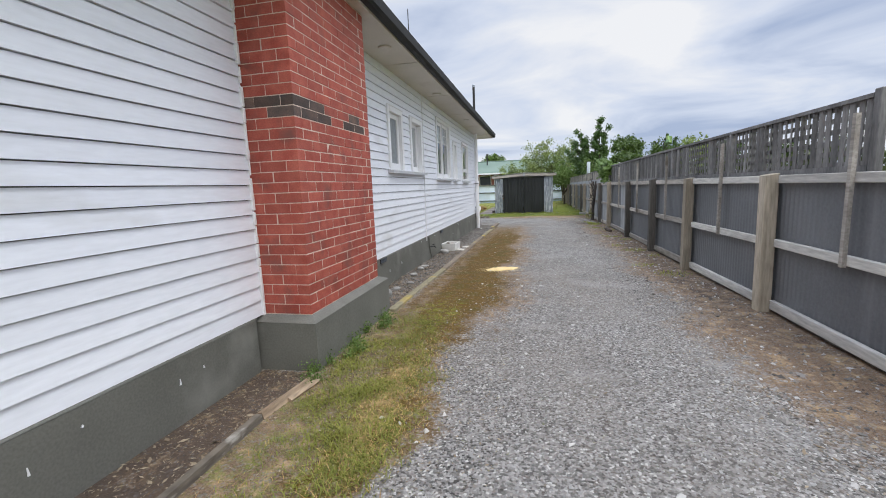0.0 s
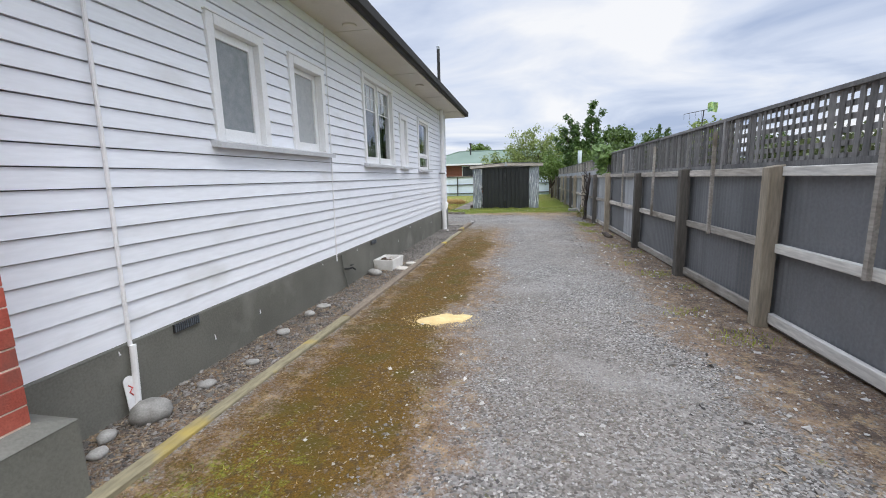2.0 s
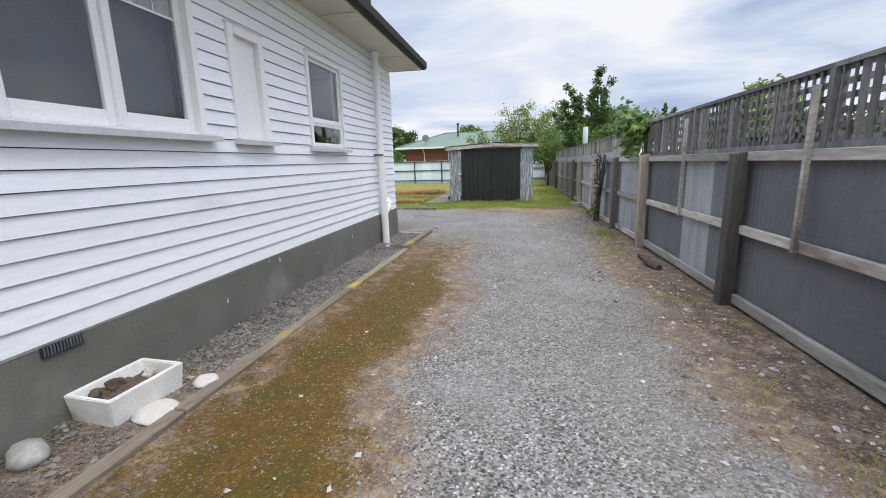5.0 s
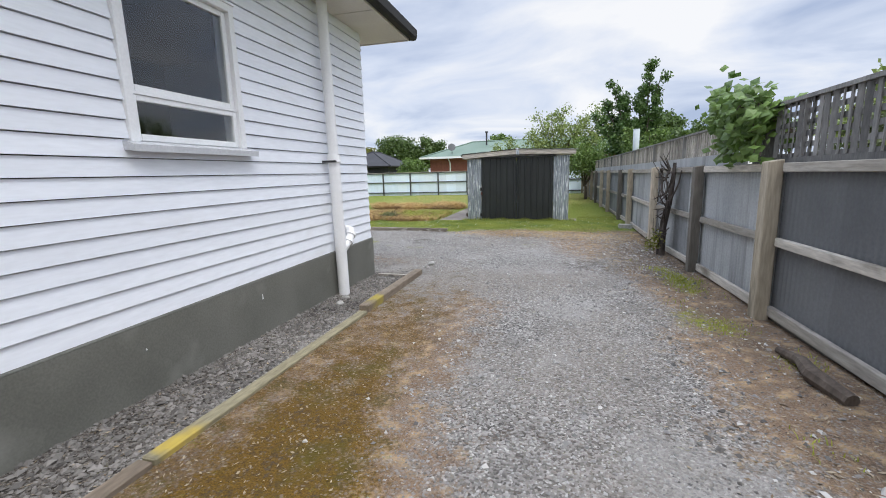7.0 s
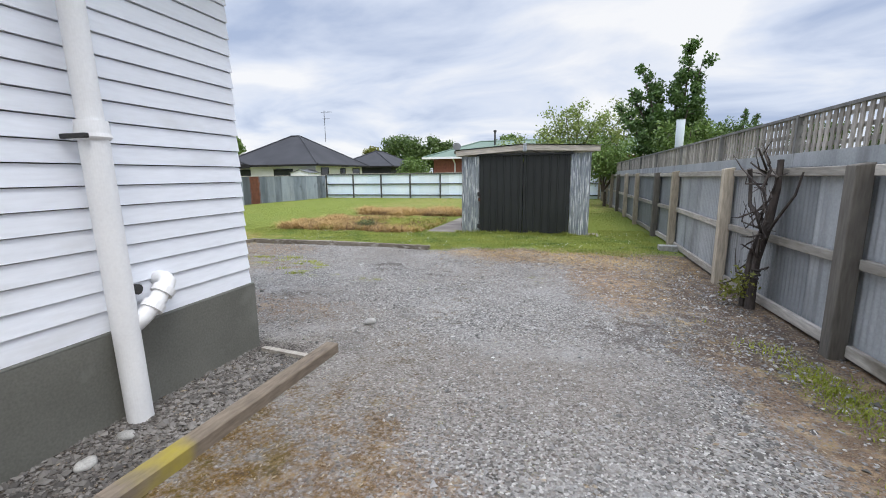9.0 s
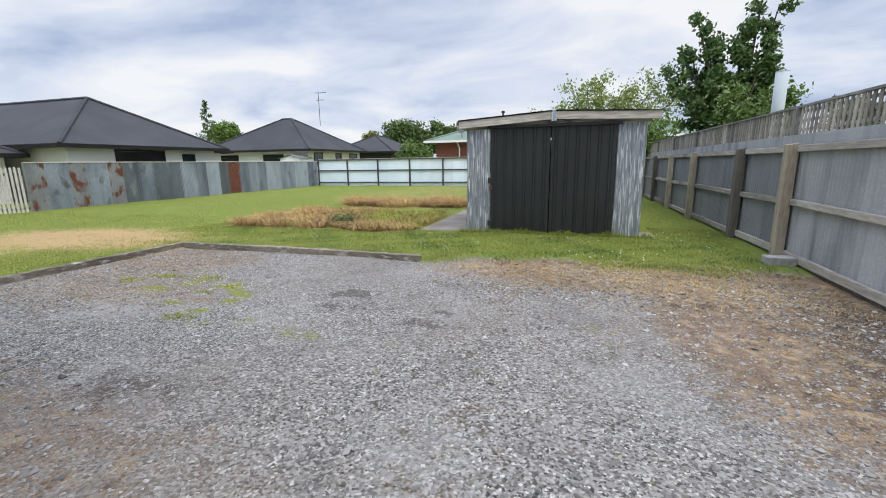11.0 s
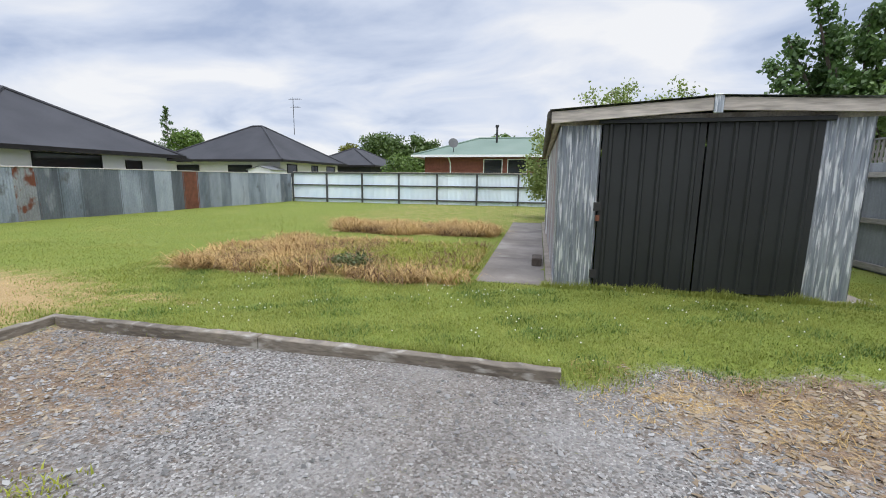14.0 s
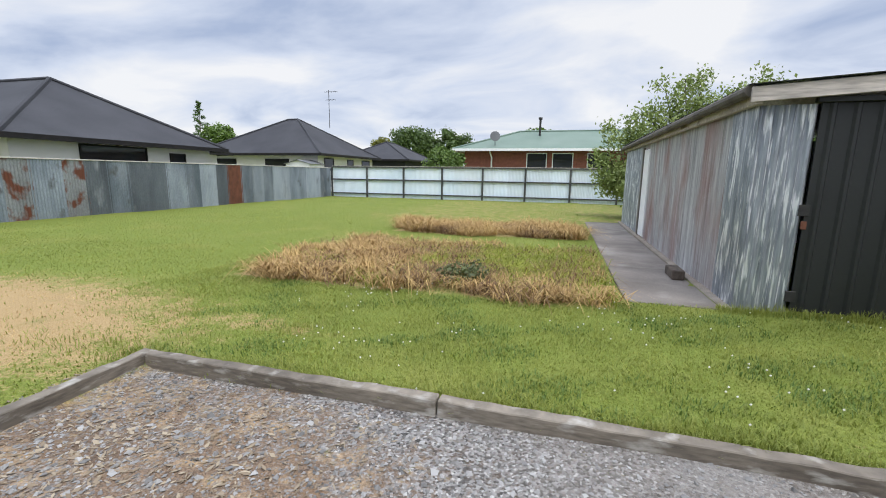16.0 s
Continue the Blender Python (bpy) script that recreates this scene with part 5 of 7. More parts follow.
def build_fence():
    fence = thing("boundary_fence", "grey sheet iron fence on weathered timber posts and rails", "fence", (2.5, 10, 0))
    rr = random.Random(21)
    for y, mat_name in POSTS:
        p = bmesh.new()
        lean = rr.uniform(-0.03, 0.03)
        w = rr.uniform(0.135, 0.16)
        zt, zb = top_z(y) + 0.012 + rr.uniform(0, 0.03), gz(2.4, y) - 0.25
        x0, x1 = FX - 0.10, FX + 0.03
        vs = [p.verts.new((x, yy + (lean if z > 0 else 0), z)) for z in (zb, zt) for x, yy in ((x0, y - w / 2), (x1, y - w / 2), (x1, y + w / 2), (x0, y + w / 2))]
        vs[4].co.z -= 0.02
        vs[7].co.z -= 0.02
        for q in ((0, 3, 2, 1), (4, 5, 6, 7), (0, 1, 5, 4), (1, 2, 6, 5), (2, 3, 7, 6), (3, 0, 4, 7)):
            p.faces.new([vs[i] for i in q])
        bmesh.ops.bevel(p, geom=list(p.edges), offset=0.008, segments=1, affect="EDGES")
        part("post", p, M[mat_name], fence)
    for (ya, _), (yb, _) in zip(POSTS, POSTS[1:]):
        a, b = ya + 0.085, yb - 0.085
        for kind, f, h in (("top", 1.0, 0.085), ("mid", 0.515, 0.085), ("low", 0.06, 0.10)):
            ends = []
            for y in (a, b):
                g = gz(2.4, y)
                z = top_z(y) - 0.04 if kind == "top" else g + (top_z(y) - g) * f + rr.uniform(-0.01, 0.01)
                ends.append((FX + 0.025, y, z))
            r = bmesh.new()
            beam(r, ends[0], ends[1], 0.05, h)
            bmesh.ops.bevel(r, geom=list(r.edges), offset=0.005, segments=1, affect="EDGES")
            part("rail", r, M["rail_pale" if ya < 7 else "rail"], fence)
        y = ya
        while y < yb - 0.01:
            e = min(y + 0.76, yb)
            pale = rr.random() < (0.0 if y < 12.6 else 0.4 if y < 15.7 else 0.85 if y < 23.6 else 0.0)
            mat_name = "sheet_pale" if pale else "sheet" if y < 15.7 else "sheet_mid"
            s = bmesh.new()
            off = rr.uniform(0, 0.004)
            corrugated(s, (FX + 0.065 + off, y - 0.03), (FX + 0.065 + off, e + 0.03), gz(2.6, y) - 0.05 + 0.04, top_z(y) + (0.0 if y < 16 else 0.01), 0.076, 0.0022 if y < 15.7 else 0.005)
            part("sheet", s, M[mat_name], fence, smooth=True)
            y = e
    # gravel board at the foot
    for (ya, _), (yb, _) in zip(POSTS[:10], POSTS[1:10]):
        g = bmesh.new()
        box(g, FX + 0.052, FX + 0.068, ya, yb, gz(2.5, ya) - 0.15, gz(2.5, (ya + yb) / 2) + 0.06)
        part("gravel_board", g, M["post_grey"], fence)

    # trellis: one lattice panel for each bay between its battens
    ty = [4.04, 6.54, 9.09, 11.57, 14.03, 16.5]
    for a, b in zip(ty, ty[1:]):
        t = thing("lattice_screen", "grey timber lattice screen standing on the iron fence", "trellis", (FX + 0.12, a, 1.4), "trellis on the fence")
        zt = lambda y: float(np.interp(y, [4, 10, 16.6], [2.03, 2.0, 1.965]))
        y = a + 0.05
        while y < b - 0.02:
            v = bmesh.new()
            beam(v, (FX + 0.105, y, top_z(y) + 0.0), (FX + 0.105 + rr.uniform(-0.004, 0.004), y + rr.uniform(-0.008, 0.008), zt(y) - 0.02), 0.012, 0.044)
            part("upright_lath", v, M["trellis"], t)
            y += 0.098
        for k in range(6):
            z = 0.07 + k * 0.097
            h = bmesh.new()
            beam(h, (FX + 0.119, a, top_z(a) + z), (FX + 0.119, b, top_z(b) + z), 0.012, 0.046)
            part("cross_lath", h, M["trellis"], t)
        h = bmesh.new()
        beam(h, (FX + 0.11, a, zt(a)), (FX + 0.11, b, zt(b)), 0.06, 0.035)
        part("cap_rail", h, M["trellis"], t)
        h = bmesh.new()
        beam(h, (FX + 0.105, a, top_z(a) + 0.025), (FX + 0.105, b, top_z(b) + 0.025), 0.05, 0.06)
        part("bottom_rail", h, M["trellis"], t)
        if a != ty[0]:
            p = bmesh.new()
            beam(p, (FX + 0.105, a, top_z(a)), (FX + 0.105, a, zt(a) - 0.018), 0.055, 0.07, math.pi / 2)
            part("stile", p, M["trellis"], t)
        p = bmesh.new()
        zm = gz(2.4, a) + (top_z(a) - gz(2.4, a)) * 0.515
        beam(p, (FX - 0.018, a, zm - 0.05), (FX - 0.018, a + rr.uniform(-0.008, 0.008), zt(a) - 0.13), 0.035, 0.04)
        part("batten", p, M["rail"], t, "pale upright batten")
    e = bmesh.new()
    box(e, FX + 0.08, FX + 0.14, 3.96, 4.035, gz(2.6, 4.0), 2.075, 0.006)
    tagged(part("trellis_post", e, M["trellis"]), "square grey end post of the trellis", "post")

    # the older paling trellis over a grey board, further on
    ty = [16.7, 19.3, 21.6, 24.0, 26.5, 29.0, 31.5, 34.0, 37.0, 40.0, 43.5]
    for i, (a, b) in enumerate(zip(ty, ty[1:])):
        t = thing("paling_trellis", "bleached paling trellis over a pale grey board", "trellis", (FX + 0.14, a, 1.3), "older trellis on the fence")
        d = bmesh.new()
        vs = [d.verts.new(p) for x in (FX + 0.10, FX + 0.118) for p in ((x, a + 0.003, top_z(a) - 0.06), (x, b - 0.003, top_z(b) - 0.06), (x, b - 0.003, top_z(b) + 0.155), (x, a + 0.003, top_z(a) + 0.155))]
        for q in ((0, 1, 2, 3), (7, 6, 5, 4), (0, 4, 5, 1), (1, 5, 6, 2), (2, 6, 7, 3), (3, 7, 4, 0)):
            d.faces.new([vs[k] for k in q])
        part("board", d, M["sheet_pale"], t, "pale grey board")
        y = a + 0.05
        while y < b - 0.03:
            v = bmesh.new()
            beam(v, (FX + 0.125, y, top_z(y) + 0.14), (FX + 0.125, y - 0.012 + rr.uniform(-0.012, 0.012), top_z(y) + 0.52), 0.012, 0.052)
            part("paling", v, M["trellis_old"], t)
            y += 0.098
        for z in (0.22, 0.34, 0.46):
            h = bmesh.new()
            beam(h, (FX + 0.139, a, top_z(a) + z), (FX + 0.139, b, top_z(b) + z), 0.012, 0.04)
            part("cross_lath", h, M["trellis_old"], t)
        h = bmesh.new()
        beam(h, (FX + 0.13, a, top_z(a) + 0.535), (FX + 0.13, b, top_z(b) + 0.535), 0.06, 0.03)
        part("cap_rail", h, M["trellis"], t)
        h = bmesh.new()
        beam(h, (FX + 0.118, a, top_z(a) + 0.16), (FX + 0.118, a, top_z(a) + 0.54), 0.045, 0.06, math.pi / 2)
        part("stile", h, M["trellis"], t)


build_fence()

# the neighbour's sheet wall behind the fence's near end, and the pale flue behind it
nb = thing("neighbour_sheet_fence", "pale grey corrugated fence beyond the boundary", "fence", (3.4, 3.0, 0))
y = -2.0
while y < 4.0:
    s = bmesh.new()
    corrugated(s, (3.3, y), (3.3, y + 0.79), -0.2, 1.72, 0.1, 0.012)
    part("sheet", s, M["sheet_pale"], nb, smooth=True)
    y += 0.76
vf = thing("flue_pipe", "wide pale metal flue standing behind the fence", "flue", (2.83, 25.24, -0.2))
part("pipe", tube(bmesh.new(), [(2.83, 25.24, -0.3), (2.83, 25.24, 1.9), (2.83, 25.24, 2.54)], [0.088, 0.088, 0.094], 24), M["flue"], vf, smooth=True)
part("rim", tube(bmesh.new(), [(2.83, 25.24, 2.535), (2.83, 25.24, 2.548)], 0.096, 24), M["flue"], vf)

# concrete block by the post
cbk = bmesh.new()
box(cbk, 2.16, 2.50, 23.14, 23.34, gz(2.2, 22.5) - 0.02, gz(2.2, 22.5) + 0.15, 0.008)
tagged(part("concrete_block", cbk, M["stone"]), "plain concrete block lying by a fence post", "block")

# ---- the lawn's timber edging ----
runs = [((-2.48, 22.42), (-4.85, 22.44)), ((-4.86, 22.44), (-7.0, 22.46)), ((-7.05, 22.50), (-6.93, 19.8)), ((-6.93, 19.79), (-6.90, 17.0))]
for a, b in runs:
    k = bmesh.new()
    n = 10
    za = lambda p: gz(p[0], p[1] + 0.1) + 0.03 if p[1] > 22 else gz(p[0] - 0.15, p[1]) + 0.03
    beam(k, (*a, za(a) - 0.05), (*b, za(b) - 0.05), 0.085, 0.15)
    bmesh.ops.subdivide_edges(k, edges=[e for e in k.edges if e.calc_length() > 1], cuts=24)
    bmesh.ops.bevel(k, geom=[e for e in k.edges], offset=0.006, segments=1, affect="EDGES")
    for v in k.verts:
        v.co += Vector((0.006 * noise.noise(v.co * 5), 0.008 * noise.noise(v.co * 5 + Vector((4, 0, 0))), 0.010 * noise.noise(v.co * 6 + Vector((0, 9, 0)))))
    tagged(part("lawn_edging", k, M["kerb_lawn"]), "weathered grey timber edging between gravel and lawn", "edging", "lawn edging boards")

# ---- the iron shed ----


def build_shed():
    sh = thing("iron_shed", "galvanised corrugated iron shed with charcoal double doors", "shed", (-0.8, 25.3, -0.25))
    x0, x1, yf, yb = -2.44, 0.88, 25.25, 34.0
    d0, d1, zt = -1.955, 0.40, 1.83
    zb = -0.30
    for i, (a, b) in enumerate(((x0, d0), (d1, x1))):
        s = bmesh.new()
        corrugated(s, (a, yf), (b, yf), zb, zt + 0.06, 0.086, 0.017, 6, 0.002, rng=random.Random(i))
        part("front_sheet", s, M["galv"], sh, "bright galvanised sheet", smooth=True)
    y = yf
    n = 0
    while y < yb - 0.05:
        e = min(y + 0.62, yb)
        s = bmesh.new()
        corrugated(s, (x0 + 0.004 * (n % 2), y - 0.02), (x0 + 0.004 * (n % 2), e + 0.02), zb, 1.84, 0.082, 0.011, 4, 0.002, rng=random.Random(n))
        part("side_sheet", s, M["galv"] if n < 1 or n > 9 else M["galv_red"], sh, smooth=True)
        y, n = e, n + 1
    # other walls
    s = bmesh.new()
    corrugated(s, (x1, yf), (x1, yb), zb, 1.90, 0.082, 0.012)
    part("side_wall", s, M["galv"], sh, smooth=True)
    s = bmesh.new()
    corrugated(s, (x0, yb), (x1, yb), zb, 1.90, 0.082, 0.012)
    part("back_wall", s, M["galv"], sh, smooth=True)
    # side door with a white jamb
    part("side_door", box(bmesh.new(), x0 - 0.028, x0 + 0.01, 30.45, 31.02, -0.22, 1.70, 0.004), M["joinery"], sh, "white painted side door")
    part("door_jamb", box(bmesh.new(), x0 - 0.045, x0 + 0.0, 31.03, 31.13, -0.25, 1.75, 0.004), M["post_grey"], sh, "dark timber jamb")
    # double doors of ribbed sheet
    mid = -0.79
    for a, b, nm in ((d0 + 0.01, mid - 0.011, 0), (mid + 0.011, d1 - 0.01, 1)):
        dr = bmesh.new()
        pitch = (b - a) / 6
        xs = []
        for k in range(6):
            o = a + k * pitch
            xs += [(o, 0.0), (o + 0.30 * pitch, 0.0), (o + 0.40 * pitch, 0.022), (o + 0.54 * pitch, 0.022), (o + 0.64 * pitch, 0.0)]
        xs.append((b, 0.0))
        lo = [dr.verts.new((x, yf - 0.035 - d, -0.215)) for x, d in xs]
        hi = [dr.verts.new((x, yf - 0.035 - d, zt - 0.02)) for x, d in xs]
        for k in range(len(xs) - 1):
            dr.faces.new((lo[k], lo[k + 1], hi[k + 1], hi[k]))
        door = part("door", dr, M["door"], sh, "charcoal ribbed steel door")
        fr = bmesh.new()
        box(fr, a, b, yf - 0.033, yf - 0.012, -0.215, zt - 0.02, 0.003)
        part("door_backing", fr, M["door"], sh)
    part("lintel", box(bmesh.new(), d0 - 0.05, d1 + 0.06, yf - 0.09, yf - 0.014, zt - 0.018, zt + 0.03, 0.004), M["door"], sh, "dark door track")
    for z in (0.75, -0.12):
        part("hinge", box(bmesh.new(), d0 - 0.05, d0 + 0.04, yf - 0.05, yf - 0.035, z, z + 0.11, 0.003), M["dark_metal"], sh)
    part("bolt", box(bmesh.new(), d0 - 0.02, d0 + 0.03, yf - 0.06, yf - 0.05, 0.62, 0.70, 0.003), M["rust_full"], sh, "rusty bolt")
    # gable fascia: two bleached boards over a paler one
    ye = yf - 0.16
    pk = -0.745

    def board(name, xa, xb, za0, za1, zb0, zb1, y0, y1, mt, lb):
        b = bmesh.new()
        vs = [b.verts.new(p) for y in (y0, y1) for p in ((xa, y, za0), (xb, y, zb0), (xb, y, zb1), (xa, y, za1))]
        for q in ((0, 1, 2, 3), (7, 6, 5, 4), (0, 4, 5, 1), (1, 5, 6, 2), (2, 6, 7, 3), (3, 7, 4, 0)):
            b.faces.new([vs[i] for i in q])
        bmesh.ops.bevel(b, geom=list(b.edges), offset=0.004, segments=1, affect="EDGES")
        part(name, b, M[mt], sh, lb)

    board("barge_board", -2.575, pk - 0.05, 1.815, 1.955, 1.93, 2.075, ye, ye + 0.025, "fascia_wood", "bleached cracked barge board")
    board("barge_board", pk + 0.05, 1.08, 1.93, 2.075, 1.87, 2.005, ye, ye + 0.025, "fascia_wood", "bleached cracked barge board")
    board("barge_joint", pk - 0.049, pk + 0.049, 1.90, 2.11, 1.90, 2.11, ye - 0.008, ye + 0.025, "galv", "folded metal joint cover")
    board("lower_board", -2.48, 0.95, 1.80, 1.90, 1.85, 1.94, yf - 0.03, yf - 0.016, "rail", "grey under-board")
    # roof
    for xa, xb, za, zb_, nm in ((-2.60, pk, 1.965, 2.085, 0), (pk, 1.12, 2.085, 2.01, 1)):
        r = bmesh.new()
        n = 30
        rows = []
        for k in range(n * 4 + 1):
            y = ye - 0.03 + (yb + 0.1 - ye) * k / (n * 4)
            o = 0.008 * math.sin(2 * math.pi * k / 4 + 0.3)
            rows.append([r.verts.new((xa, y, za + o + 0.012)), r.verts.new((xb, y, zb_ + o + 0.012))])
        for p, q in zip(rows, rows[1:]):
            r.faces.new((p[0], p[1], q[1], q[0]))
        part("roof_sheet", r, M["galv"], sh)
    gtr = bmesh.new()
    tube(gtr, [(-2.575, ye + 0.03, 1.925), (-2.575, yb, 1.89)], 0.055, 10)
    part("gutter", gtr, M["post_grey"], sh, "old grey gutter")
    part("eaves_board", box(bmesh.new(), -2.52, -2.465, ye + 0.03, yb, 1.80, 1.93, 0.004), M["fascia_wood"], sh, "bleached eaves board")
    # sill along the side
    part("footing", box(bmesh.new(), x0 - 0.10, x0 + 0.02, yf - 0.05, yb, -0.45, -0.24, 0.01), M["soil_pale"], sh, "pale earth-stained concrete footing")
    part("apron", box(bmesh.new(), d1 + 0.3, x1 + 0.28, yf - 0.08, yf + 0.5, -0.45, -0.245, 0.02), M["concrete"], sh, "broken concrete footing")


build_shed()
for k in range(9):
    s = bmesh.new()
    y = 25.16 + k * 0.98
    box(s, -3.49, -2.55, y + 0.004, y + 0.972, gz(-3.1, y) - 0.08, gz(-3.1, y + 0.5) + 0.018, 0.008)
    tagged(part("path_slab", s, M["concrete"]), "dark stained concrete path slab beside the shed", "slab", "path slabs")
bk = bmesh.new()
box(bk, -2.75, -2.59, 26.45, 26.85, gz(-2.8, 26.5) + 0.01, gz(-2.8, 26.5) + 0.14, 0.012)
tagged(part("timber_block", bk, M["bark"]), "weathered dark timber offcut on the path", "block")

# ---- iron fence on the left, pale fence at the back ----
lf = thing("old_iron_fence", "patched old corrugated iron fence with rust", "fence", (-18.0, 34, -0.35))
rr = random.Random(31)
y, n = 26.42, 0
RUST = (26.4, 27.1), (27.6, 28.25), (28.95, 29.55)
while y < 43.6:
    e = min(y + rr.uniform(0.62, 0.80), 43.8)
    c = (y + e) / 2
    if 35.2 < c < 35.9:
        e = y + 0.8
        mname = "rust_full"
    elif any(a < c < b for a, b in RUST):
        mname = "fence_rust"
    else:
        mname = rr.choice(("fence_iron", "fence_iron", "fence_iron_pale", "fence_iron_dark"))
    s = bmesh.new()
    off = 0.006 * (n % 2)
    corrugated(s, (-18.0 + off, y - 0.03), (-18.0 + off, e + 0.03), -0.55, 1.36 + rr.uniform(-0.012, 0.012), 0.076, 0.009, 1)
    part("sheet", s, M[mname], lf, "rusted sheet" if "rust" in mname else "", smooth=True)
    y, n = e, n + 1
part("cap", box(bmesh.new(), -18.03, -17.97, 26.42, 43.8, 1.352, 1.385, 0.006), M["pale_concrete"], lf, "pale capping rail")

sg = thing("slatted_gate", "pale upright slat gate at the end of the iron fence", "gate", (-18.0, 24.0, -0.4))
for k in range(34):
    yy = 22.3 + 0.12 * k
    part("slat", box(bmesh.new(), -18.01, -17.99, yy, yy + 0.07, -0.45, 1.2 + 0.01 * (k % 3), 0.003), M["pale_concrete"], sg)
for z in (-0.2, 0.95):
    part("rail", box(bmesh.new(), -18.06, -18.011, 22.3, 26.4, z, z + 0.08, 0.004), M["black_wood"], sg)

bf = thing("back_fence", "pale blue sheet fence in a dark timber frame", "fence", (-8, 43.9, -0.35))
BY = 43.9
x = -17.9
while x < 6:
    s = bmesh.new()
    corrugated(s, (x, BY + 0.04), (x + 0.80, BY + 0.04), -0.36, 1.47, 0.076, 0.008)
    part("sheet", s, M["pale_sheet"], bf, smooth=True)
    x += 0.77
x = -17.95
while x < 6:
    part("post", box(bmesh.new(), x - 0.05, x + 0.05, BY - 0.06, BY + 0.02, -0.5, 1.46, 0.006), M["black_wood"], bf)
    x += 2.355
for z in (1.40, 0.66, -0.17):
    part("rail", box(bmesh.new(), -17.9, 6.0, BY - 0.045, BY + 0.028, z, z + 0.075, 0.005), M["black_wood"], bf)
part("cap", box(bmesh.new(), -17.9, 6.0, BY - 0.05, BY + 0.07, 1.478, 1.505, 0.005), M["rail"], bf, "grey cap board")

# ---- neighbouring houses ----


def hip_house(name, label, x0, x1, y0, y1, zg, eave, rise, over, wall_mat, roof_mat, openings=(), ridge_along="y", fascia="roof_dark"):
    """A house with a hipped roof. openings: (side, a, b, z0, z1) windows in its walls, side 's' (y0) or 'e' (x1)."""
    h = thing(name, label, "house", ((x0 + x1) / 2, (y0 + y1) / 2, zg))
    w = bmesh.new()
    box(w, x0, x1, y0, y1, zg, eave)
    wl_ = part("wall", w, M[wall_mat], h)
    a0, a1, b0, b1 = x0 - over, x1 + over, y0 - over, y1 + over
    r = bmesh.new()
    c = [r.verts.new(p) for p in ((a0, b0, eave + 0.02), (a1, b0, eave + 0.02), (a1, b1, eave + 0.02), (a0, b1, eave + 0.02))]
    half = min(a1 - a0, b1 - b0) / 2
    zr = eave + half * rise
    if ridge_along == "y":
        p, q = r.verts.new(((a0 + a1) / 2, b0 + half, zr)), r.verts.new(((a0 + a1) / 2, b1 - half, zr))
        fs = ((c[0], c[1], p), (c[1], c[2], q, p), (c[2], c[3], q), (c[3], c[0], p, q))
        hips = ((c[0], p), (c[1], p), (c[2], q), (c[3], q), (p, q))
    else:
        p, q = r.verts.new((a0 + half, (b0 + b1) / 2, zr)), r.verts.new((a1 - half, (b0 + b1) / 2, zr))
        fs = ((c[0], c[1], q, p), (c[1], c[2], q), (c[2], c[3], p, q), (c[3], c[0], p))
        hips = ((c[0], p), (c[3], p), (c[1], q), (c[2], q), (p, q))
    lines = [(u.co.copy(), v.co.copy()) for u, v in hips]
    for f in fs:
        r.faces.new(f)
    r.faces.new(c[::-1])
    roof = part("roof", r, M[roof_mat], h)
    for u, v in lines:
        if (u - v).length > 0.2:
            part("ridge_cap", tube(bmesh.new(), [u, v], 0.09, 6), M[roof_mat], roof)
    g = bmesh.new()
    for d in ((a0 - 0.1, a1 + 0.1, b0 - 0.1, b0 - 0.01), (a0 - 0.1, a1 + 0.1, b1 + 0.01, b1 + 0.1), (a1 + 0.01, a1 + 0.1, b0 - 0.009, b1 + 0.009), (a0 - 0.1, a0 - 0.01, b0 - 0.009, b1 + 0.009)):
        box(g, *d, eave - 0.13, eave + 0.04)
    part("gutter", g, M[fascia], h)
    for side, a, b, z0, z1 in openings:
        wd_ = bmesh.new()
        gl = bmesh.new()
        t = 0.06
        if side == "e":
            for d in ((a, a + t, z0, z1), (b - t, b, z0, z1), (a + t, b - t, z0, z0 + t), (a + t, b - t, z1 - t, z1)):
                box(wd_, x1 - 0.02, x1 + 0.05, d[0], d[1], d[2], d[3])
            box(gl, x1 + 0.012, x1 + 0.02, a + t, b - t, z0 + t, z1 - t)
        else:
            for d in ((a, a + t, z0, z1), (b - t, b, z0, z1), (a + t, b - t, z0, z0 + t), (a + t, b - t, z1 - t, z1)):
                box(wd_, d[0], d[1], y0 - 0.05, y0 + 0.02, d[2], d[3])
            box(gl, a + t, b - t, y0 - 0.02, y0 - 0.012, z0 + t, z1 - t)
        win = part("window", wd_, M["joinery"] if wall_mat == "red_wall" else M["roof_dark"], h)
        part("pane", gl, M["dark_pane"], win)
    return h


M["dark_pane"] = surface("dark_window_pane", (0.02, 0.022, 0.025), (0.03, 0.033, 0.036), 1, 0.05, bump=0, fine=0.02)
hip_house("neighbour_house", "low pale house with a charcoal hip roof behind the fence", -44.0, -20.7, 29.5, 37.3, -0.4, 2.12, 0.585, 0.5, "stucco", "roof_grey",
          [("e", 31.5, 34.05, 0.9, 1.98), ("e", 35.1, 35.9, 1.2, 1.82)], "x")
hip_house("neighbour_house", "rear wing with a charcoal tiled hip roof", -32.0, -23.4, 33.2, 40.6, -0.4, 2.1, 0.57, 0.5, "stucco", "roof_grey", [("e", 38.2, 38.9, 1.3, 1.9)], "y")
hip_house("neighbour_house", "charcoal roofed side wing of the pale house", -31.0, -23.0, 18.0, 28.6, -0.4, 1.75, 0.52, 0.5, "stucco", "roof_grey")
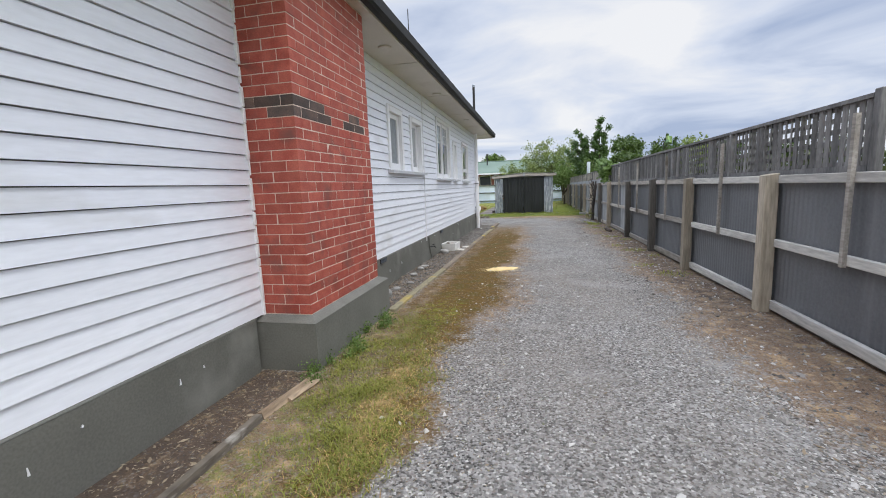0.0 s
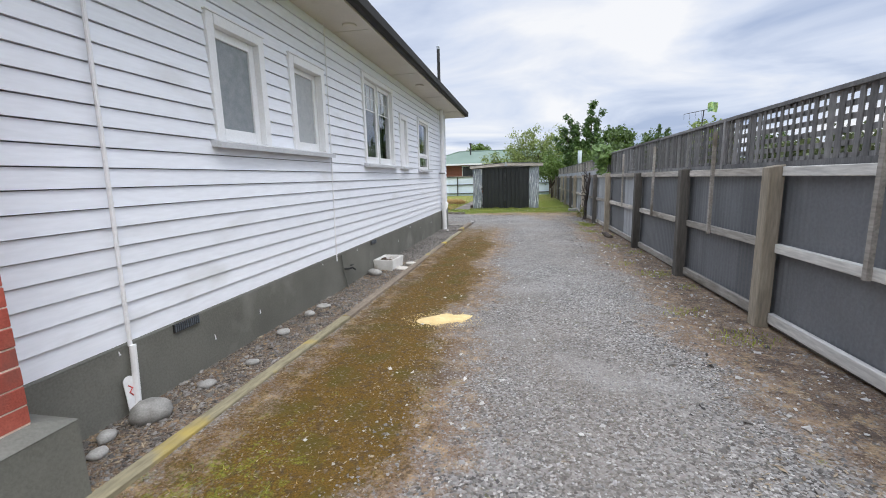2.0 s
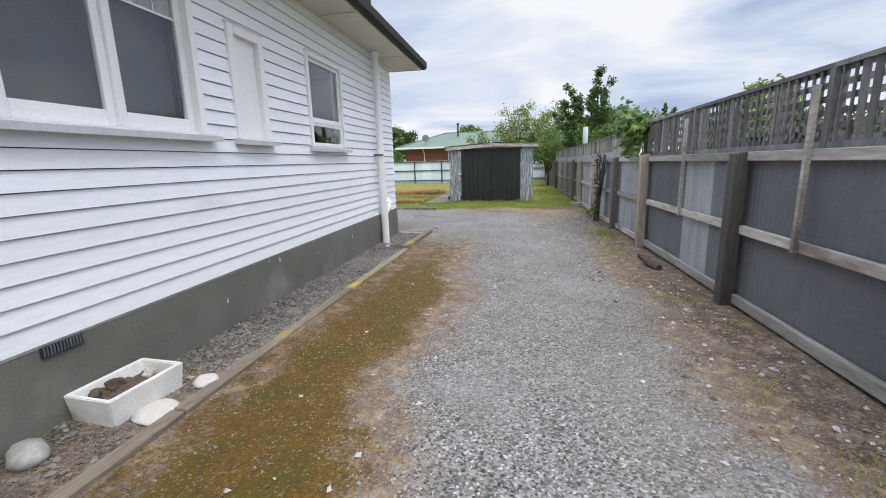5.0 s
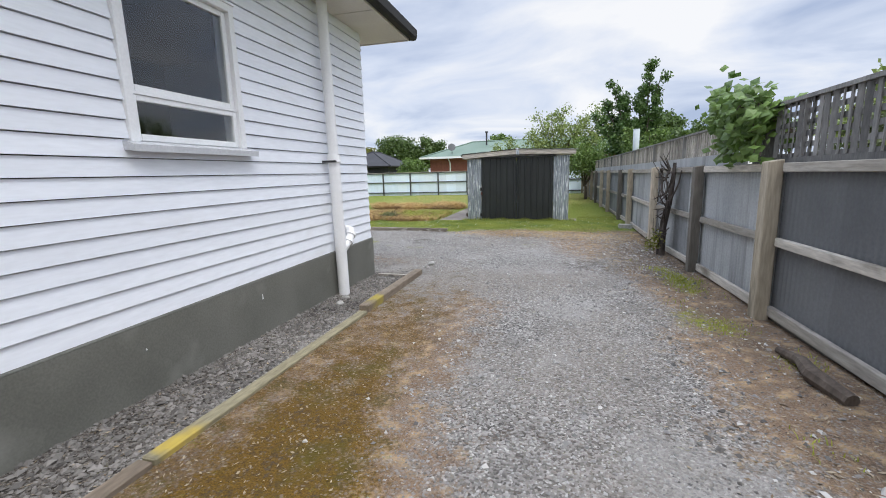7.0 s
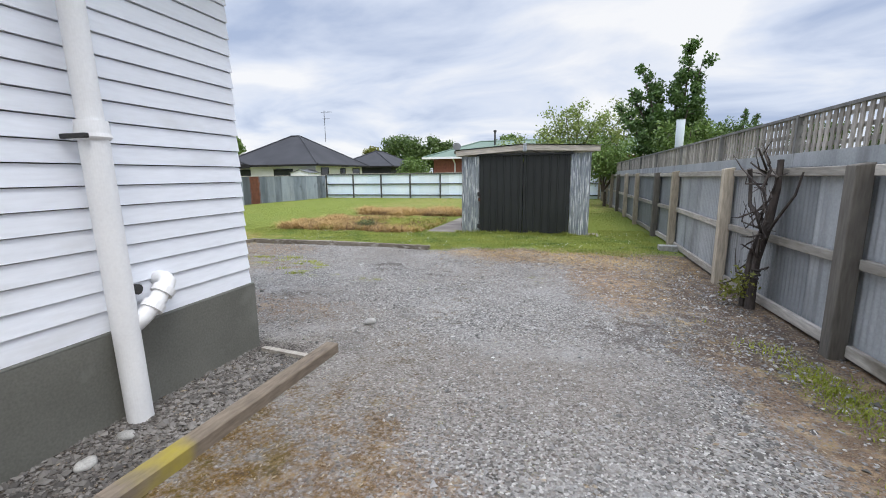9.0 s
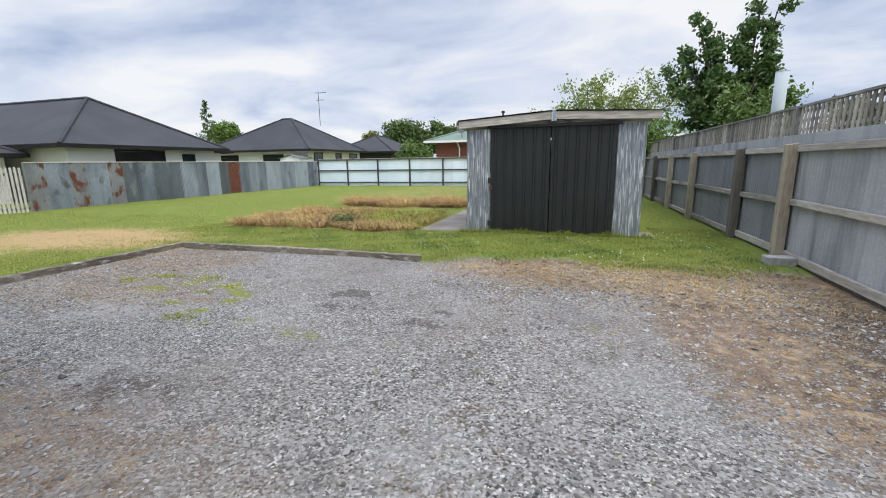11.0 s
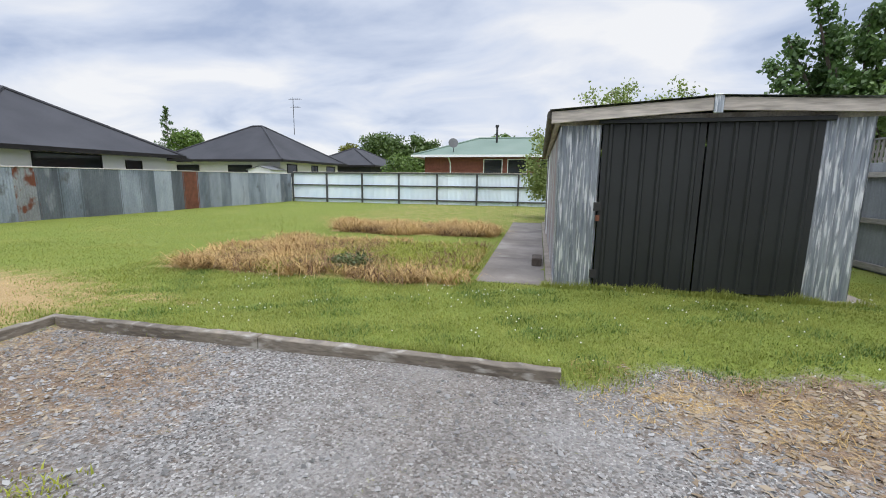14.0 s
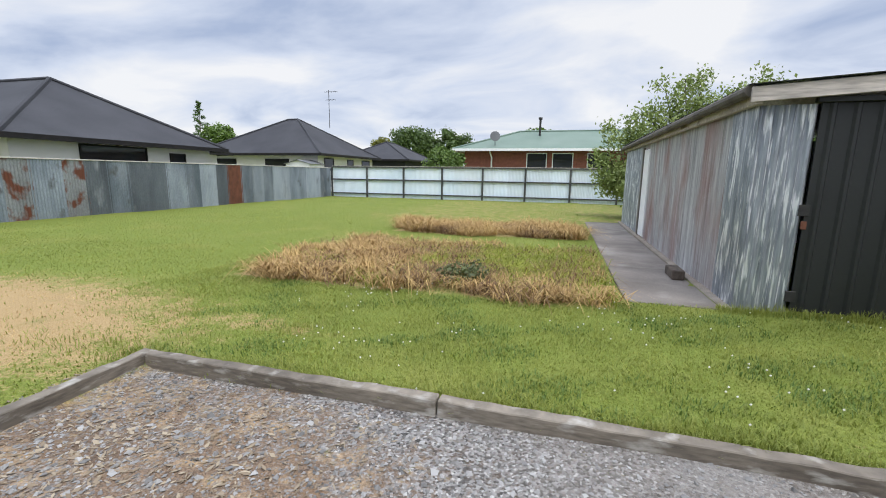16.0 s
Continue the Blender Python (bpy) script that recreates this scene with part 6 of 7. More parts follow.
hip_house("neighbour_house", "pale house with a dark hip roof beyond the back fence", -30.4, -20.7, 46.8, 55.6, -0.4, 2.34, 0.59, 0.55, "stucco", "roof_grey",
          [("s", -25.0, -23.0, 0.9, 2.0), ("s", -29.5, -27.5, 0.9, 2.0), ("e", 47.6, 48.9, 1.2, 2.1), ("e", 51.0, 52.0, 1.3, 2.1), ("e", 53.5, 55.0, 0.9, 2.1)], "x")
hip_house("neighbour_house", "distant dark grey hip roofed house", -26.0, -19.2, 60.0, 69.0, -0.4, 2.4, 0.5, 0.5, "roof_grey", "roof_grey")
hip_house("brick_house", "red brick house with a green hip roof and white windows", -11.2, 9.0, 51.0, 58.2, -0.4, 2.85, 0.36, 0.75, "red_wall", "roof_green",
          [("s", -6.75, -5.35, 0.5, 2.62), ("s", -5.0, -3.6, 1.1, 2.62), ("s", -2.7, -1.3, 1.5, 2.62), ("s", 0.5, 2.5, 1.1, 2.62)], "x", "joinery")
ds = thing("satellite_dish", "grey satellite dish on the green roof", "satellite dish", (-9.0, 50.8, 3.4))
part("bowl", tube(bmesh.new(), [(-9.0, 50.85, 3.72), (-8.98, 50.75, 3.74), (-8.96, 50.68, 3.76)], [0.06, 0.28, 0.36], 16), M["sheet"], ds)
part("arm", tube(bmesh.new(), [(-9.0, 51.0, 3.1), (-9.0, 50.9, 3.7)], 0.03, 6), M["dark_metal"], ds)
cf = thing("chimney_flue", "dark metal flue on the green roof", "flue", (-6.0, 53.0, 4.0))
part("pipe", tube(bmesh.new(), [(-6.05, 53.4, 3.8), (-6.05, 53.4, 5.15)], 0.08, 8), M["dark_metal"], cf)
part("cowl", tube(bmesh.new(), [(-6.05, 53.4, 5.15), (-6.05, 53.4, 5.3)], 0.14, 8), M["dark_metal"], cf)
dpn = thing("wall_downpipe", "white downpipe on the brick house", "pipe", (-9.6, 50.9, 1.5))
part("pipe", tube(bmesh.new(), [(-9.2, 50.9, -0.3), (-9.2, 50.9, 2.3), (-9.3, 50.6, 2.7)], 0.06, 6), M["joinery"], dpn)
ae = thing("roof_aerial", "tall television aerial on the dark roof", "aerial", (-25.0, 54.0, 5.0))
part("mast", tube(bmesh.new(), [(-23.6, 53.5, 4.8), (-23.6, 53.5, 7.9)], 0.025, 6), M["dark_metal"], ae)
for z, l_ in ((7.75, 0.8), (7.1, 0.6)):
    part("boom", tube(bmesh.new(), [(-23.6 - l_ / 2, 53.5, z), (-23.6 + l_, 53.5, z)], 0.015, 5), M["dark_metal"], ae)
    for k in range(5):
        xx = -23.6 + l_ * (k / 4 - 0.1)
        part("element", tube(bmesh.new(), [(xx, 53.25, z), (xx, 53.75, z)], 0.01, 4), M["dark_metal"], ae)
gs = thing("garden_shed", "small white gabled garden shed behind the fence", "shed", (-21, 45, -0.3))
b = bmesh.new()
vs = [b.verts.new(p) for y in (45.0, 46.6) for p in ((-22.0, y, -0.4), (-20.2, y, -0.4), (-20.2, y, 1.62), (-21.1, y, 1.86), (-22.0, y, 1.62))]
for q in ((0, 1, 2, 3, 4), (9, 8, 7, 6, 5), (0, 5, 6, 1), (1, 6, 7, 2), (4, 3, 8, 9), (3, 2, 7, 8), (0, 4, 9, 5)):
    b.faces.new([vs[i] for i in q])
part("body", b, M["joinery"], gs)
b = bmesh.new()
beam(b, (-22.1, 45.8, 1.62), (-21.08, 45.8, 1.89), 1.8, 0.03)
beam(b, (-21.12, 45.8, 1.89), (-20.1, 45.8, 1.62), 1.8, 0.03)
part("roof", b, M["sheet"], gs)
# a small aerial fixed to the trellis, with a rag on its end
ae2 = thing("small_aerial", "small aerial with a yellow-green rag on the trellis", "aerial", (2.62, 9.9, 2.0))
part("mast", tube(bmesh.new(), [(2.62, 9.93, 1.95), (2.64, 9.93, 2.235)], 0.007, 6), M["dark_metal"], ae2)
part("boom", tube(bmesh.new(), [(2.43, 10.05, 2.21), (2.70, 9.87, 2.245)], 0.004, 5), M["dark_metal"], ae2)
for k in range(4):
    f = k / 4
    part("element", tube(bmesh.new(), [(2.43 + 0.24 * f, 10.05 - 0.16 * f, 2.13), (2.43 + 0.24 * f, 10.05 - 0.16 * f, 2.21 + 0.03 * f)], 0.0018, 4), M["dark_metal"], ae2)
rg = bmesh.new()
cols = []
for i_ in range(7):
    u = i_ / 6
    cols.append([rg.verts.new((2.67 + 0.10 * u, 9.88 - 0.05 * u + 0.012 * math.sin(9 * u + w), 2.20 + 0.042 * w + 0.01 * math.sin(5 * u + 2 * w))) for w in range(4)])
for p, q in zip(cols, cols[1:]):
    for w in range(3):
        rg.faces.new((p[w], q[w], q[w + 1], p[w + 1]))
rag = part("rag", rg, M["rag"], ae2, "crumpled yellow-green plastic rag")
rag.modifiers.new("thick", "SOLIDIFY").thickness = 0.003

# ---- trees ----


def leaf_cloud(rng_, centres, radii, count, size, droop=0.3, shape=1.0):
    """Leaf quads scattered in clumps round the given centres: vertices and faces."""
    c = np.asarray(centres)[rng_.integers(0, len(centres), count)]
    r = np.asarray(radii)
    r = r[rng_.integers(0, len(r), count)] if r.ndim else np.full(count, float(r))
    d = rng_.normal(size=(count, 3))
    d /= np.linalg.norm(d, axis=1, keepdims=True)
    p = c + d * (r * rng_.random(count) ** 0.45)[:, None]
    u = rng_.normal(size=(count, 3))
    u[:, 2] -= droop
    u /= np.linalg.norm(u, axis=1, keepdims=True)
    w = np.cross(u, rng_.normal(size=(count, 3)))
    w /= np.linalg.norm(w, axis=1, keepdims=True)
    s = size * rng_.uniform(0.6, 1.3, count)[:, None]
    v = np.stack([p - u * s * 0.5, p + w * s * 0.3 * shape, p + u * s * 0.5, p - w * s * 0.3 * shape], 1).reshape(-1, 3)
    f = np.arange(count * 4).reshape(-1, 4)
    return v.tolist(), f.tolist()


def tree(label, base, leaders, leaf, size, count, clump=0.45, trunk=0.12, seed=0, category="tree", along=(0.35, 1.0), per=7):
    """leaders: tops of the main limbs; clumps of leaves sit along every limb and its twigs."""
    rng_ = np.random.default_rng(seed)
    t = thing("tree", label, category, base)
    wood = bmesh.new()
    fork = Vector(base) + Vector((0, 0, (leaders[0][2] - base[2]) * 0.25))
    tube(wood, [base, fork], [trunk, trunk * 0.75], 8)
    centres = []
    for top in leaders:
        top = Vector(top)
        pts = []
        for k in range(6):
            f = k / 5
            p = fork.lerp(top, f)
            p.x += 0.12 * math.sin(3 * f + seed)
            pts.append(p)
        tube(wood, pts, [trunk * 0.6 * (1 - 0.85 * k / 5) for k in range(6)], 6)
        for k in range(per):
            f = along[0] + (along[1] - along[0]) * (k + rng_.random()) / per
            p = fork.lerp(top, f)
            reach = clump * (1.35 - 0.75 * f) * rng_.uniform(0.5, 1.6)
            a = rng_.random() * 6.28
            q = p + Vector((math.cos(a) * reach, math.sin(a) * reach, rng_.uniform(0.0, 0.5) * clump))
            tube(wood, [p, q], [trunk * 0.14, trunk * 0.05], 4)
            centres.append(q[:])
            centres.append(((p + q) / 2)[:])
    part("trunk", wood, M["bark"], t)
    v, f = leaf_cloud(rng_, centres, rng_.uniform(0.3, 1.0, 12) * clump, count, size)
    raw("crown", v, f, M[leaf], t)
    return t


tree("dark green pear tree with upright leaders behind the fence", (3.6, 30.4, -0.3),
     [(4.3, 30.6, 5.6), (4.55, 30.3, 4.9), (3.9, 30.6, 4.7), (2.75, 30.3, 4.75), (2.45, 30.6, 4.2), (2.1, 30.3, 3.5), (3.2, 30.6, 4.2), (3.1, 30.0, 3.4), (4.2, 30.0, 3.6), (4.6, 30.3, 3.4), (3.7, 30.1, 3.1)],
     "leaf_dark", 0.12, 21000, 0.29, 0.13, 1, per=13, along=(0.2, 1.0))
tree("bright green maple with low spreading leaves behind the fence", (3.9, 28.6, -0.3),
     [(3.6, 28.6, 2.7), (3.3, 28.4, 2.45), (4.15, 28.7, 2.65), (3.9, 28.2, 2.6), (3.2, 28.9, 2.3)], "leaf_mid", 0.11, 4200, 0.42, 0.08, 2)
tree("sparse light green tree behind the iron shed", (0.9, 39.5, -0.3),
     [(1.0, 40.4, 5.15), (-0.4, 39.8, 4.4), (-1.2, 39.5, 3.8), (2.4, 40.3, 4.6), (3.6, 40.0, 4.9), (0.2, 39.6, 4.9), (4.6, 40.0, 4.2), (1.8, 39.2, 4.4), (-1.4, 39.4, 2.6), (-0.7, 39.0, 3.0), (3.0, 39.5, 3.6)],
     "leaf_light", 0.15, 9000, 0.75, 0.13, 3, per=9)
tree("leafy bush behind the shed corner", (-1.75, 36.2, -0.3), [(-2.6, 36.2, 2.7), (-2.2, 36.4, 3.0), (-2.9, 36.0, 1.9), (-1.6, 36.0, 2.7), (-3.0, 35.8, 1.2), (-2.6, 35.6, 1.0), (-2.2, 35.7, 1.5), (-2.9, 36.2, 0.8)], "leaf_light", 0.12, 9000, 0.5, 0.05, 4, "bush", (0.0, 1.0))
tree("green shrub mass behind the shed", (2.2, 36.5, -0.3), [(1.6, 36.5, 2.6), (2.6, 36.8, 2.9), (3.6, 36.3, 2.6), (2.0, 36.0, 2.2), (3.0, 36.0, 2.2)], "leaf_mid", 0.14, 4200, 0.7, 0.08, 5, "bush")


def round_tree(label, centre, size, leaf, leafsize, count, seed, category="tree"):
    """A broad rounded crown of many clumps over a short trunk."""
    rng_ = np.random.default_rng(seed)
    cx, cy, cz = centre
    t = thing("tree", label, category, (cx, cy, -0.4))
    wood = tube(bmesh.new(), [(cx, cy, -0.4), (cx + 0.1, cy, cz)], [0.05 * size[0] + 0.08, 0.03 * size[0]], 8)
    for k in range(6):
        a = k * 1.05
        tube(wood, [(cx, cy, cz - size[2] * 0.6), (cx + math.cos(a) * size[0] * 0.6, cy + math.sin(a) * size[1] * 0.6, cz + size[2] * 0.3)], [0.03 * size[0], 0.015], 5)
    part("trunk", wood, M["bark"], t)
    d = rng_.normal(size=(46, 3))
    d /= np.linalg.norm(d, axis=1, keepdims=True)
    cs = np.array(centre) + d * np.array(size) * rng_.uniform(0.45, 0.85, (46, 1))
    v, f = leaf_cloud(rng_, cs, rng_.uniform(0.16, 0.34, 10) * max(size[0], size[2]), count, leafsize)
    raw("crown", v, f, M[leaf], t)


round_tree("rounded dark green tree behind the houses", (-25.6, 80.0, 4.9), (4.3, 2.8, 3.2), "leaf_far", 0.4, 7500, 11)
round_tree("rounded green tree beside the green roof", (-20.2, 80.0, 4.7), (4.0, 2.6, 2.8), "leaf_far", 0.4, 7500, 12)
round_tree("low green shrub over the back fence", (-11.7, 46.8, 1.65), (1.5, 0.9, 1.15), "leaf_mid", 0.18, 3600, 13, "bush")
round_tree("yellow-green tree top far behind", (-24.5, 66.5, 4.0), (1.4, 1.2, 1.2), "leaf_yellow", 0.3, 1500, 14)
round_tree("green tree below a spruce far behind", (-69.5, 90.0, 7.6), (4.2, 3.0, 2.6), "leaf_mid", 0.5, 3500, 15)
round_tree("green tree beyond the green roof", (-7.5, 75.0, 5.3), (2.6, 2.4, 1.7), "leaf_mid", 0.34, 3500, 16)
for k, (x, y, z, s) in enumerate(((12.5, 66.0, 6.0, 2.8), (20.0, 75.0, 5.5, 3.2), (27.0, 70.0, 4.8, 2.6), (34.0, 72.0, 4.6, 2.8), (8.5, 46.0, 3.0, 2.0))):
    round_tree("distant rounded green tree beyond the boundary", (x, y, z), (s, s * 0.8, s * 0.75), "leaf_far", 0.36, 2800, 20 + k)
round_tree("light green tree rising behind the trellis", (6.6, 21.0, 2.3), (1.4, 1.3, 0.9), "leaf_light", 0.14, 3000, 30)
round_tree("yellow-green bush beyond the fence", (7.5, 6.2, 1.9), (1.6, 1.6, 0.85), "leaf_yellow", 0.12, 3200, 31, "bush")
for k, (hx, hy, hz) in enumerate(((3.75, 5.2, 1.10), (3.85, 6.9, 1.22), (3.75, 8.6, 1.14), (3.85, 10.5, 1.26), (3.75, 12.4, 1.20), (3.85, 14.3, 1.30), (3.75, 16.2, 1.34))):
    round_tree("olive green hedge shrub behind the lattice", (hx, hy, hz), (0.55, 1.15, 0.72), "leaf_olive", 0.075, 7500, 50 + k, "bush")


def spruce(label, base, height, width, seed):
    rng_ = np.random.default_rng(seed)
    t = thing("tree", label, "tree", base)
    wood = tube(bmesh.new(), [base, (base[0], base[1], base[2] + height)], [0.16, 0.02], 6)
    cs = []
    for k in range(46):
        f = 0.35 + 0.63 * k / 46
        a = rng_.random() * 6.28
        r = width * (1 - f) * 1.6 * rng_.uniform(0.6, 1.1) + 0.1
        p = Vector((base[0], base[1], base[2] + height * f))
        q = p + Vector((math.cos(a) * r, math.sin(a) * r, 0.12 * r))
        tube(wood, [p, q], [0.03, 0.01], 4)
        for g in (0.4, 0.7, 1.0):
            cs.append((p.lerp(q, g))[:])
    part("trunk", wood, M["bark"], t)
    v, f = leaf_cloud(rng_, cs, np.array([0.03, 0.05]) * height * 0.5, 2200, 0.026 * height, 0.8, 0.6)
    raw("crown", v, f, M["leaf_dark"], t)


spruce("thin dark spruce far behind the roofs", (-72.4, 89.0, -0.4), 14.8, 2.6, 5)
for k, x in enumerate((17.2, 18.6, 22.5)):
    spruce("distant dark conifer beyond the boundary", (x, 64.0 + k, -0.4), 8.0 - 0.4 * k, 1.3, 40 + k)


def vine():
    """The leafy climber that hangs over the trellis and its bare grey stem further on."""
    rng_ = np.random.default_rng(8)
    t = thing("climbing_vine", "leafy green climber hanging over the trellis", "vine", (2.5, 16.6, 1.4))
    cs = []
    for k in range(16):
        a = Vector((2.78, 16.1 + 0.06 * k, 1.7))
        b = Vector((2.55 - 0.28 * rng_.random(), a.y + rng_.uniform(-0.2, 0.2), 1.95 + rng_.uniform(-0.1, 0.3)))
        c = b + Vector((-0.08, rng_.uniform(-0.15, 0.15), -rng_.uniform(0.1, 0.5)))
        part("stem", tube(bmesh.new(), [a, b, c], [0.012, 0.009, 0.004], 5), M["bark"], t)
        cs += [b[:], c[:], ((b + c) / 2)[:], ((a + b) / 2)[:]]
    n = 900
    verts, faces = [], []
    for i in range(n):
        c = Vector(cs[rng_.integers(0, len(cs))]) + Vector(rng_.normal(size=3) * np.array([0.065, 0.09, 0.09]))
        c.y = min(max(c.y, 15.9), 17.15 + 0.1 * rng_.random())
        s = rng_.uniform(0.034, 0.074)
        nrm = Vector((-0.6 + rng_.normal() * 0.5, -0.6 + rng_.normal() * 0.5, 0.7 + rng_.normal() * 0.5)).normalized()
        u = nrm.orthogonal().normalized()
        w = nrm.cross(u)
        spin = rng_.uniform(0, 6.28)
        i0 = len(verts)
        verts.append((c + nrm * s * 0.15)[:])
        for k in range(8):
            a = k * math.pi / 4 + spin
            r = s * (1.0 if k % 2 == 0 else 0.72) * (1.15 if k == 4 else 1)
            verts.append((c + u * math.cos(a) * r + w * math.sin(a) * r)[:])
        for k in range(8):
            faces.append((i0, i0 + 1 + k, i0 + 1 + (k + 1) % 8))
    tagged(raw("leaves", verts, faces, M["vine_leaf"], t), kind="stuff")
    d = thing("dead_climber", "bare grey dead climber trunk against the fence", "vine", (2.35, 19.3, -0.1))
    rr = random.Random(2)
    wd2 = tube(bmesh.new(), [(2.36, 19.3, gz(2.3, 19.3) - 0.05), (2.38, 19.32, 0.3), (2.42, 19.25, 0.75), (2.45, 19.2, 1.15), (2.46, 19.22, 1.45)], [0.055, 0.038, 0.048, 0.034, 0.03], 9)
    part("second_stem", tube(bmesh.new(), [(2.33, 19.42, gz(2.3, 19.3) - 0.05), (2.36, 19.40, 0.4), (2.40, 19.22, 0.8)], [0.045, 0.035, 0.03], 7), M["dead_wood"], d)
    for k in range(40):
        z = rr.uniform(0.1, 1.4)
        a = Vector((2.4, 19.3 + rr.uniform(-0.08, 0.08), z))
        b = a + Vector((rr.uniform(-0.22, 0.02), rr.uniform(-0.35, 0.35), rr.uniform(-0.2, 0.3)))
        c = b + Vector((rr.uniform(-0.08, 0.03), rr.uniform(-0.2, 0.2), rr.uniform(-0.1, 0.25)))
        part("branch", tube(bmesh.new(), [a, b, c], [0.014, 0.009, 0.003], 5), M["dead_wood"], d)
    part("branch", tube(bmesh.new(), [(2.42, 19.3, 0.75), (2.36, 19.6, 0.95), (2.38, 19.7, 1.2), (2.34, 19.66, 1.36)], [0.03, 0.024, 0.02, 0.028], 6), M["dead_wood"], d)
    part("branch", tube(bmesh.new(), [(2.42, 19.2, 0.7), (2.38, 18.95, 0.85), (2.42, 18.75, 1.1), (2.44, 18.7, 1.32)], [0.02, 0.015, 0.012, 0.008], 6), M["dead_wood"], d)
    part("trunk", wd2, M["dead_wood"], d)
    v, f = leaf_cloud(np.random.default_rng(4), [(2.28, 19.35, 0.05), (2.25, 19.2, 0.12), (2.3, 19.5, 0.0), (2.2, 19.4, -0.05)], np.array([0.14, 0.2]), 260, 0.05)
    tagged(raw("weed_growth", v, f, M["leaf_yellow"], d, "yellow-green weeds at its foot"), kind="stuff")


vine()
lg = thing("log", "dark rotten branch lying by the fence", "log", (2.2, 14.2, -0.1))
b = tube(bmesh.new(), [(2.25, 13.9, gz(2.2, 14) + 0.03), (2.18, 14.2, gz(2.2, 14) + 0.06), (2.24, 14.45, gz(2.2, 14) + 0.05), (2.2, 14.7, gz(2.2, 14) + 0.03)], [0.05, 0.06, 0.045, 0.03], 8)
part("branch", b, M["bark"], lg)

# ---- grass, litter and loose gravel ----


def blades(name, label, x, y, height, material, rng_, lean=0.5, width=0.006, category="grass", flop=0.0):
    n = len(x)
    z = ground_z(x, y) - 0.004
    a = rng_.random(n) * 6.283
    l_ = height * rng_.uniform(0.1 + 0.9 * flop, lean, n)
    w = width * rng_.uniform(0.7, 1.3, n)
    p = np.stack([x, y, z], 1)
    side = np.stack([-np.sin(a) * w, np.cos(a) * w, np.zeros(n)], 1)
    bend = np.stack([np.cos(a) * l_, np.sin(a) * l_, height * (1 - flop * rng_.random(n))], 1)
    midp = np.stack([np.cos(a) * l_ * (0.35 + 0.12 * (flop > 0)), np.sin(a) * l_ * (0.35 + 0.12 * (flop > 0)), height * (0.6 + 0.35 * flop)], 1)
    v = np.stack([p - side, p + side, p + midp + side * 0.7, p + midp - side * 0.7, p + bend], 1).reshape(-1, 3)
    i = np.arange(n)[:, None] * 5
    q = np.concatenate([i, i + 1, i + 2, i + 3], 1)
    t = np.concatenate([i + 3, i + 2, i + 4], 1)
    faces = q.tolist() + t.tolist()
    return tagged(raw(name, v.tolist(), faces, M[material]), label, category, kind="stuff")


def sown(rng_, n, x0, x1, y0, y1, keep):
    """n tries in a rectangle, kept by chance keep(x, y)."""
    x, y = rng_.uniform(x0, x1, n), rng_.uniform(y0, y1, n)
    ok = rng_.random(n) < keep(x, y)
    return x[ok], y[ok]


def patchy(x, y, s=1.0):
    return 0.5 + 0.25 * np.sin(2.1 * s * x + 1.3 * s * y) + 0.25 * np.sin(3.7 * s * y - 1.9 * s * x + 2)


def dry_spot(x, y):
    return np.clip(1.6 - np.sqrt(((x + 9.7) / 2.5) ** 2 + ((y - 22.6) / 1.25) ** 2), 0, 1)


def open_lawn(x, y):
    shed = (x > -3.56) & (x < 1.2) & (y > 25.2)
    beds = (x > -8.6) & (x < -3.6) & (((y > 24.75) & (y < 28.2)) | ((y > 29.8) & (y < 31.6)))
    near_fence = smooth01(x, 2.0, 2.35) * (y < 25)
    return lawn_mask(x, y) * (~shed) * (1 - 0.85 * beds) * (1 - 0.95 * dry_spot(x, y)) * (1 - 0.45 * smooth01(y, 31, 34)) * (1 - near_fence)


g = np.random.default_rng(100)
x, y = sown(g, 210000, -9, 2.4, 22.3, 26.5, open_lawn)
blades("grass", "mown green lawn before the shed", x, y, g.uniform(0.012, 0.036, len(x)) * (1 + 0.8 * (y < 22.65)) * (0.7 + 0.6 * patchy(x, y, 2.3)), "grass", g, 1.6, 0.0032)
x, y = sown(g, 75000, -17.8, 2.4, 26.5, 43.8, lambda u, w: open_lawn(u, w) * 0.95)
blades("grass", "mown green lawn round the beds", x, y, g.uniform(0.015, 0.038, len(x)), "grass", g, 1.6, 0.006)
x, y = sown(g, 60000, -17.8, -9.0, 17.0, 26.5, open_lawn)
blades("grass", "mown green lawn by the gravel", x, y, g.uniform(0.012, 0.032, len(x)), "grass", g, 1.6, 0.005)
x, y = sown(g, 32000, -9.0, -6.9, 17.0, 22.3, open_lawn)
blades("grass", "mown green lawn behind the timber edging", x, y, g.uniform(0.012, 0.032, len(x)), "grass", g, 1.6, 0.004)
x, y = sown(g, 15000, -15, -7.4, 18.8, 25.4, lambda u, w: lawn_mask(u, w) * dry_spot(u, w))
blades("dry_grass", "straw-dry patch of lawn", x, y, g.uniform(0.008, 0.022, len(x)), "grass_dry", g, 2.0, 0.004)


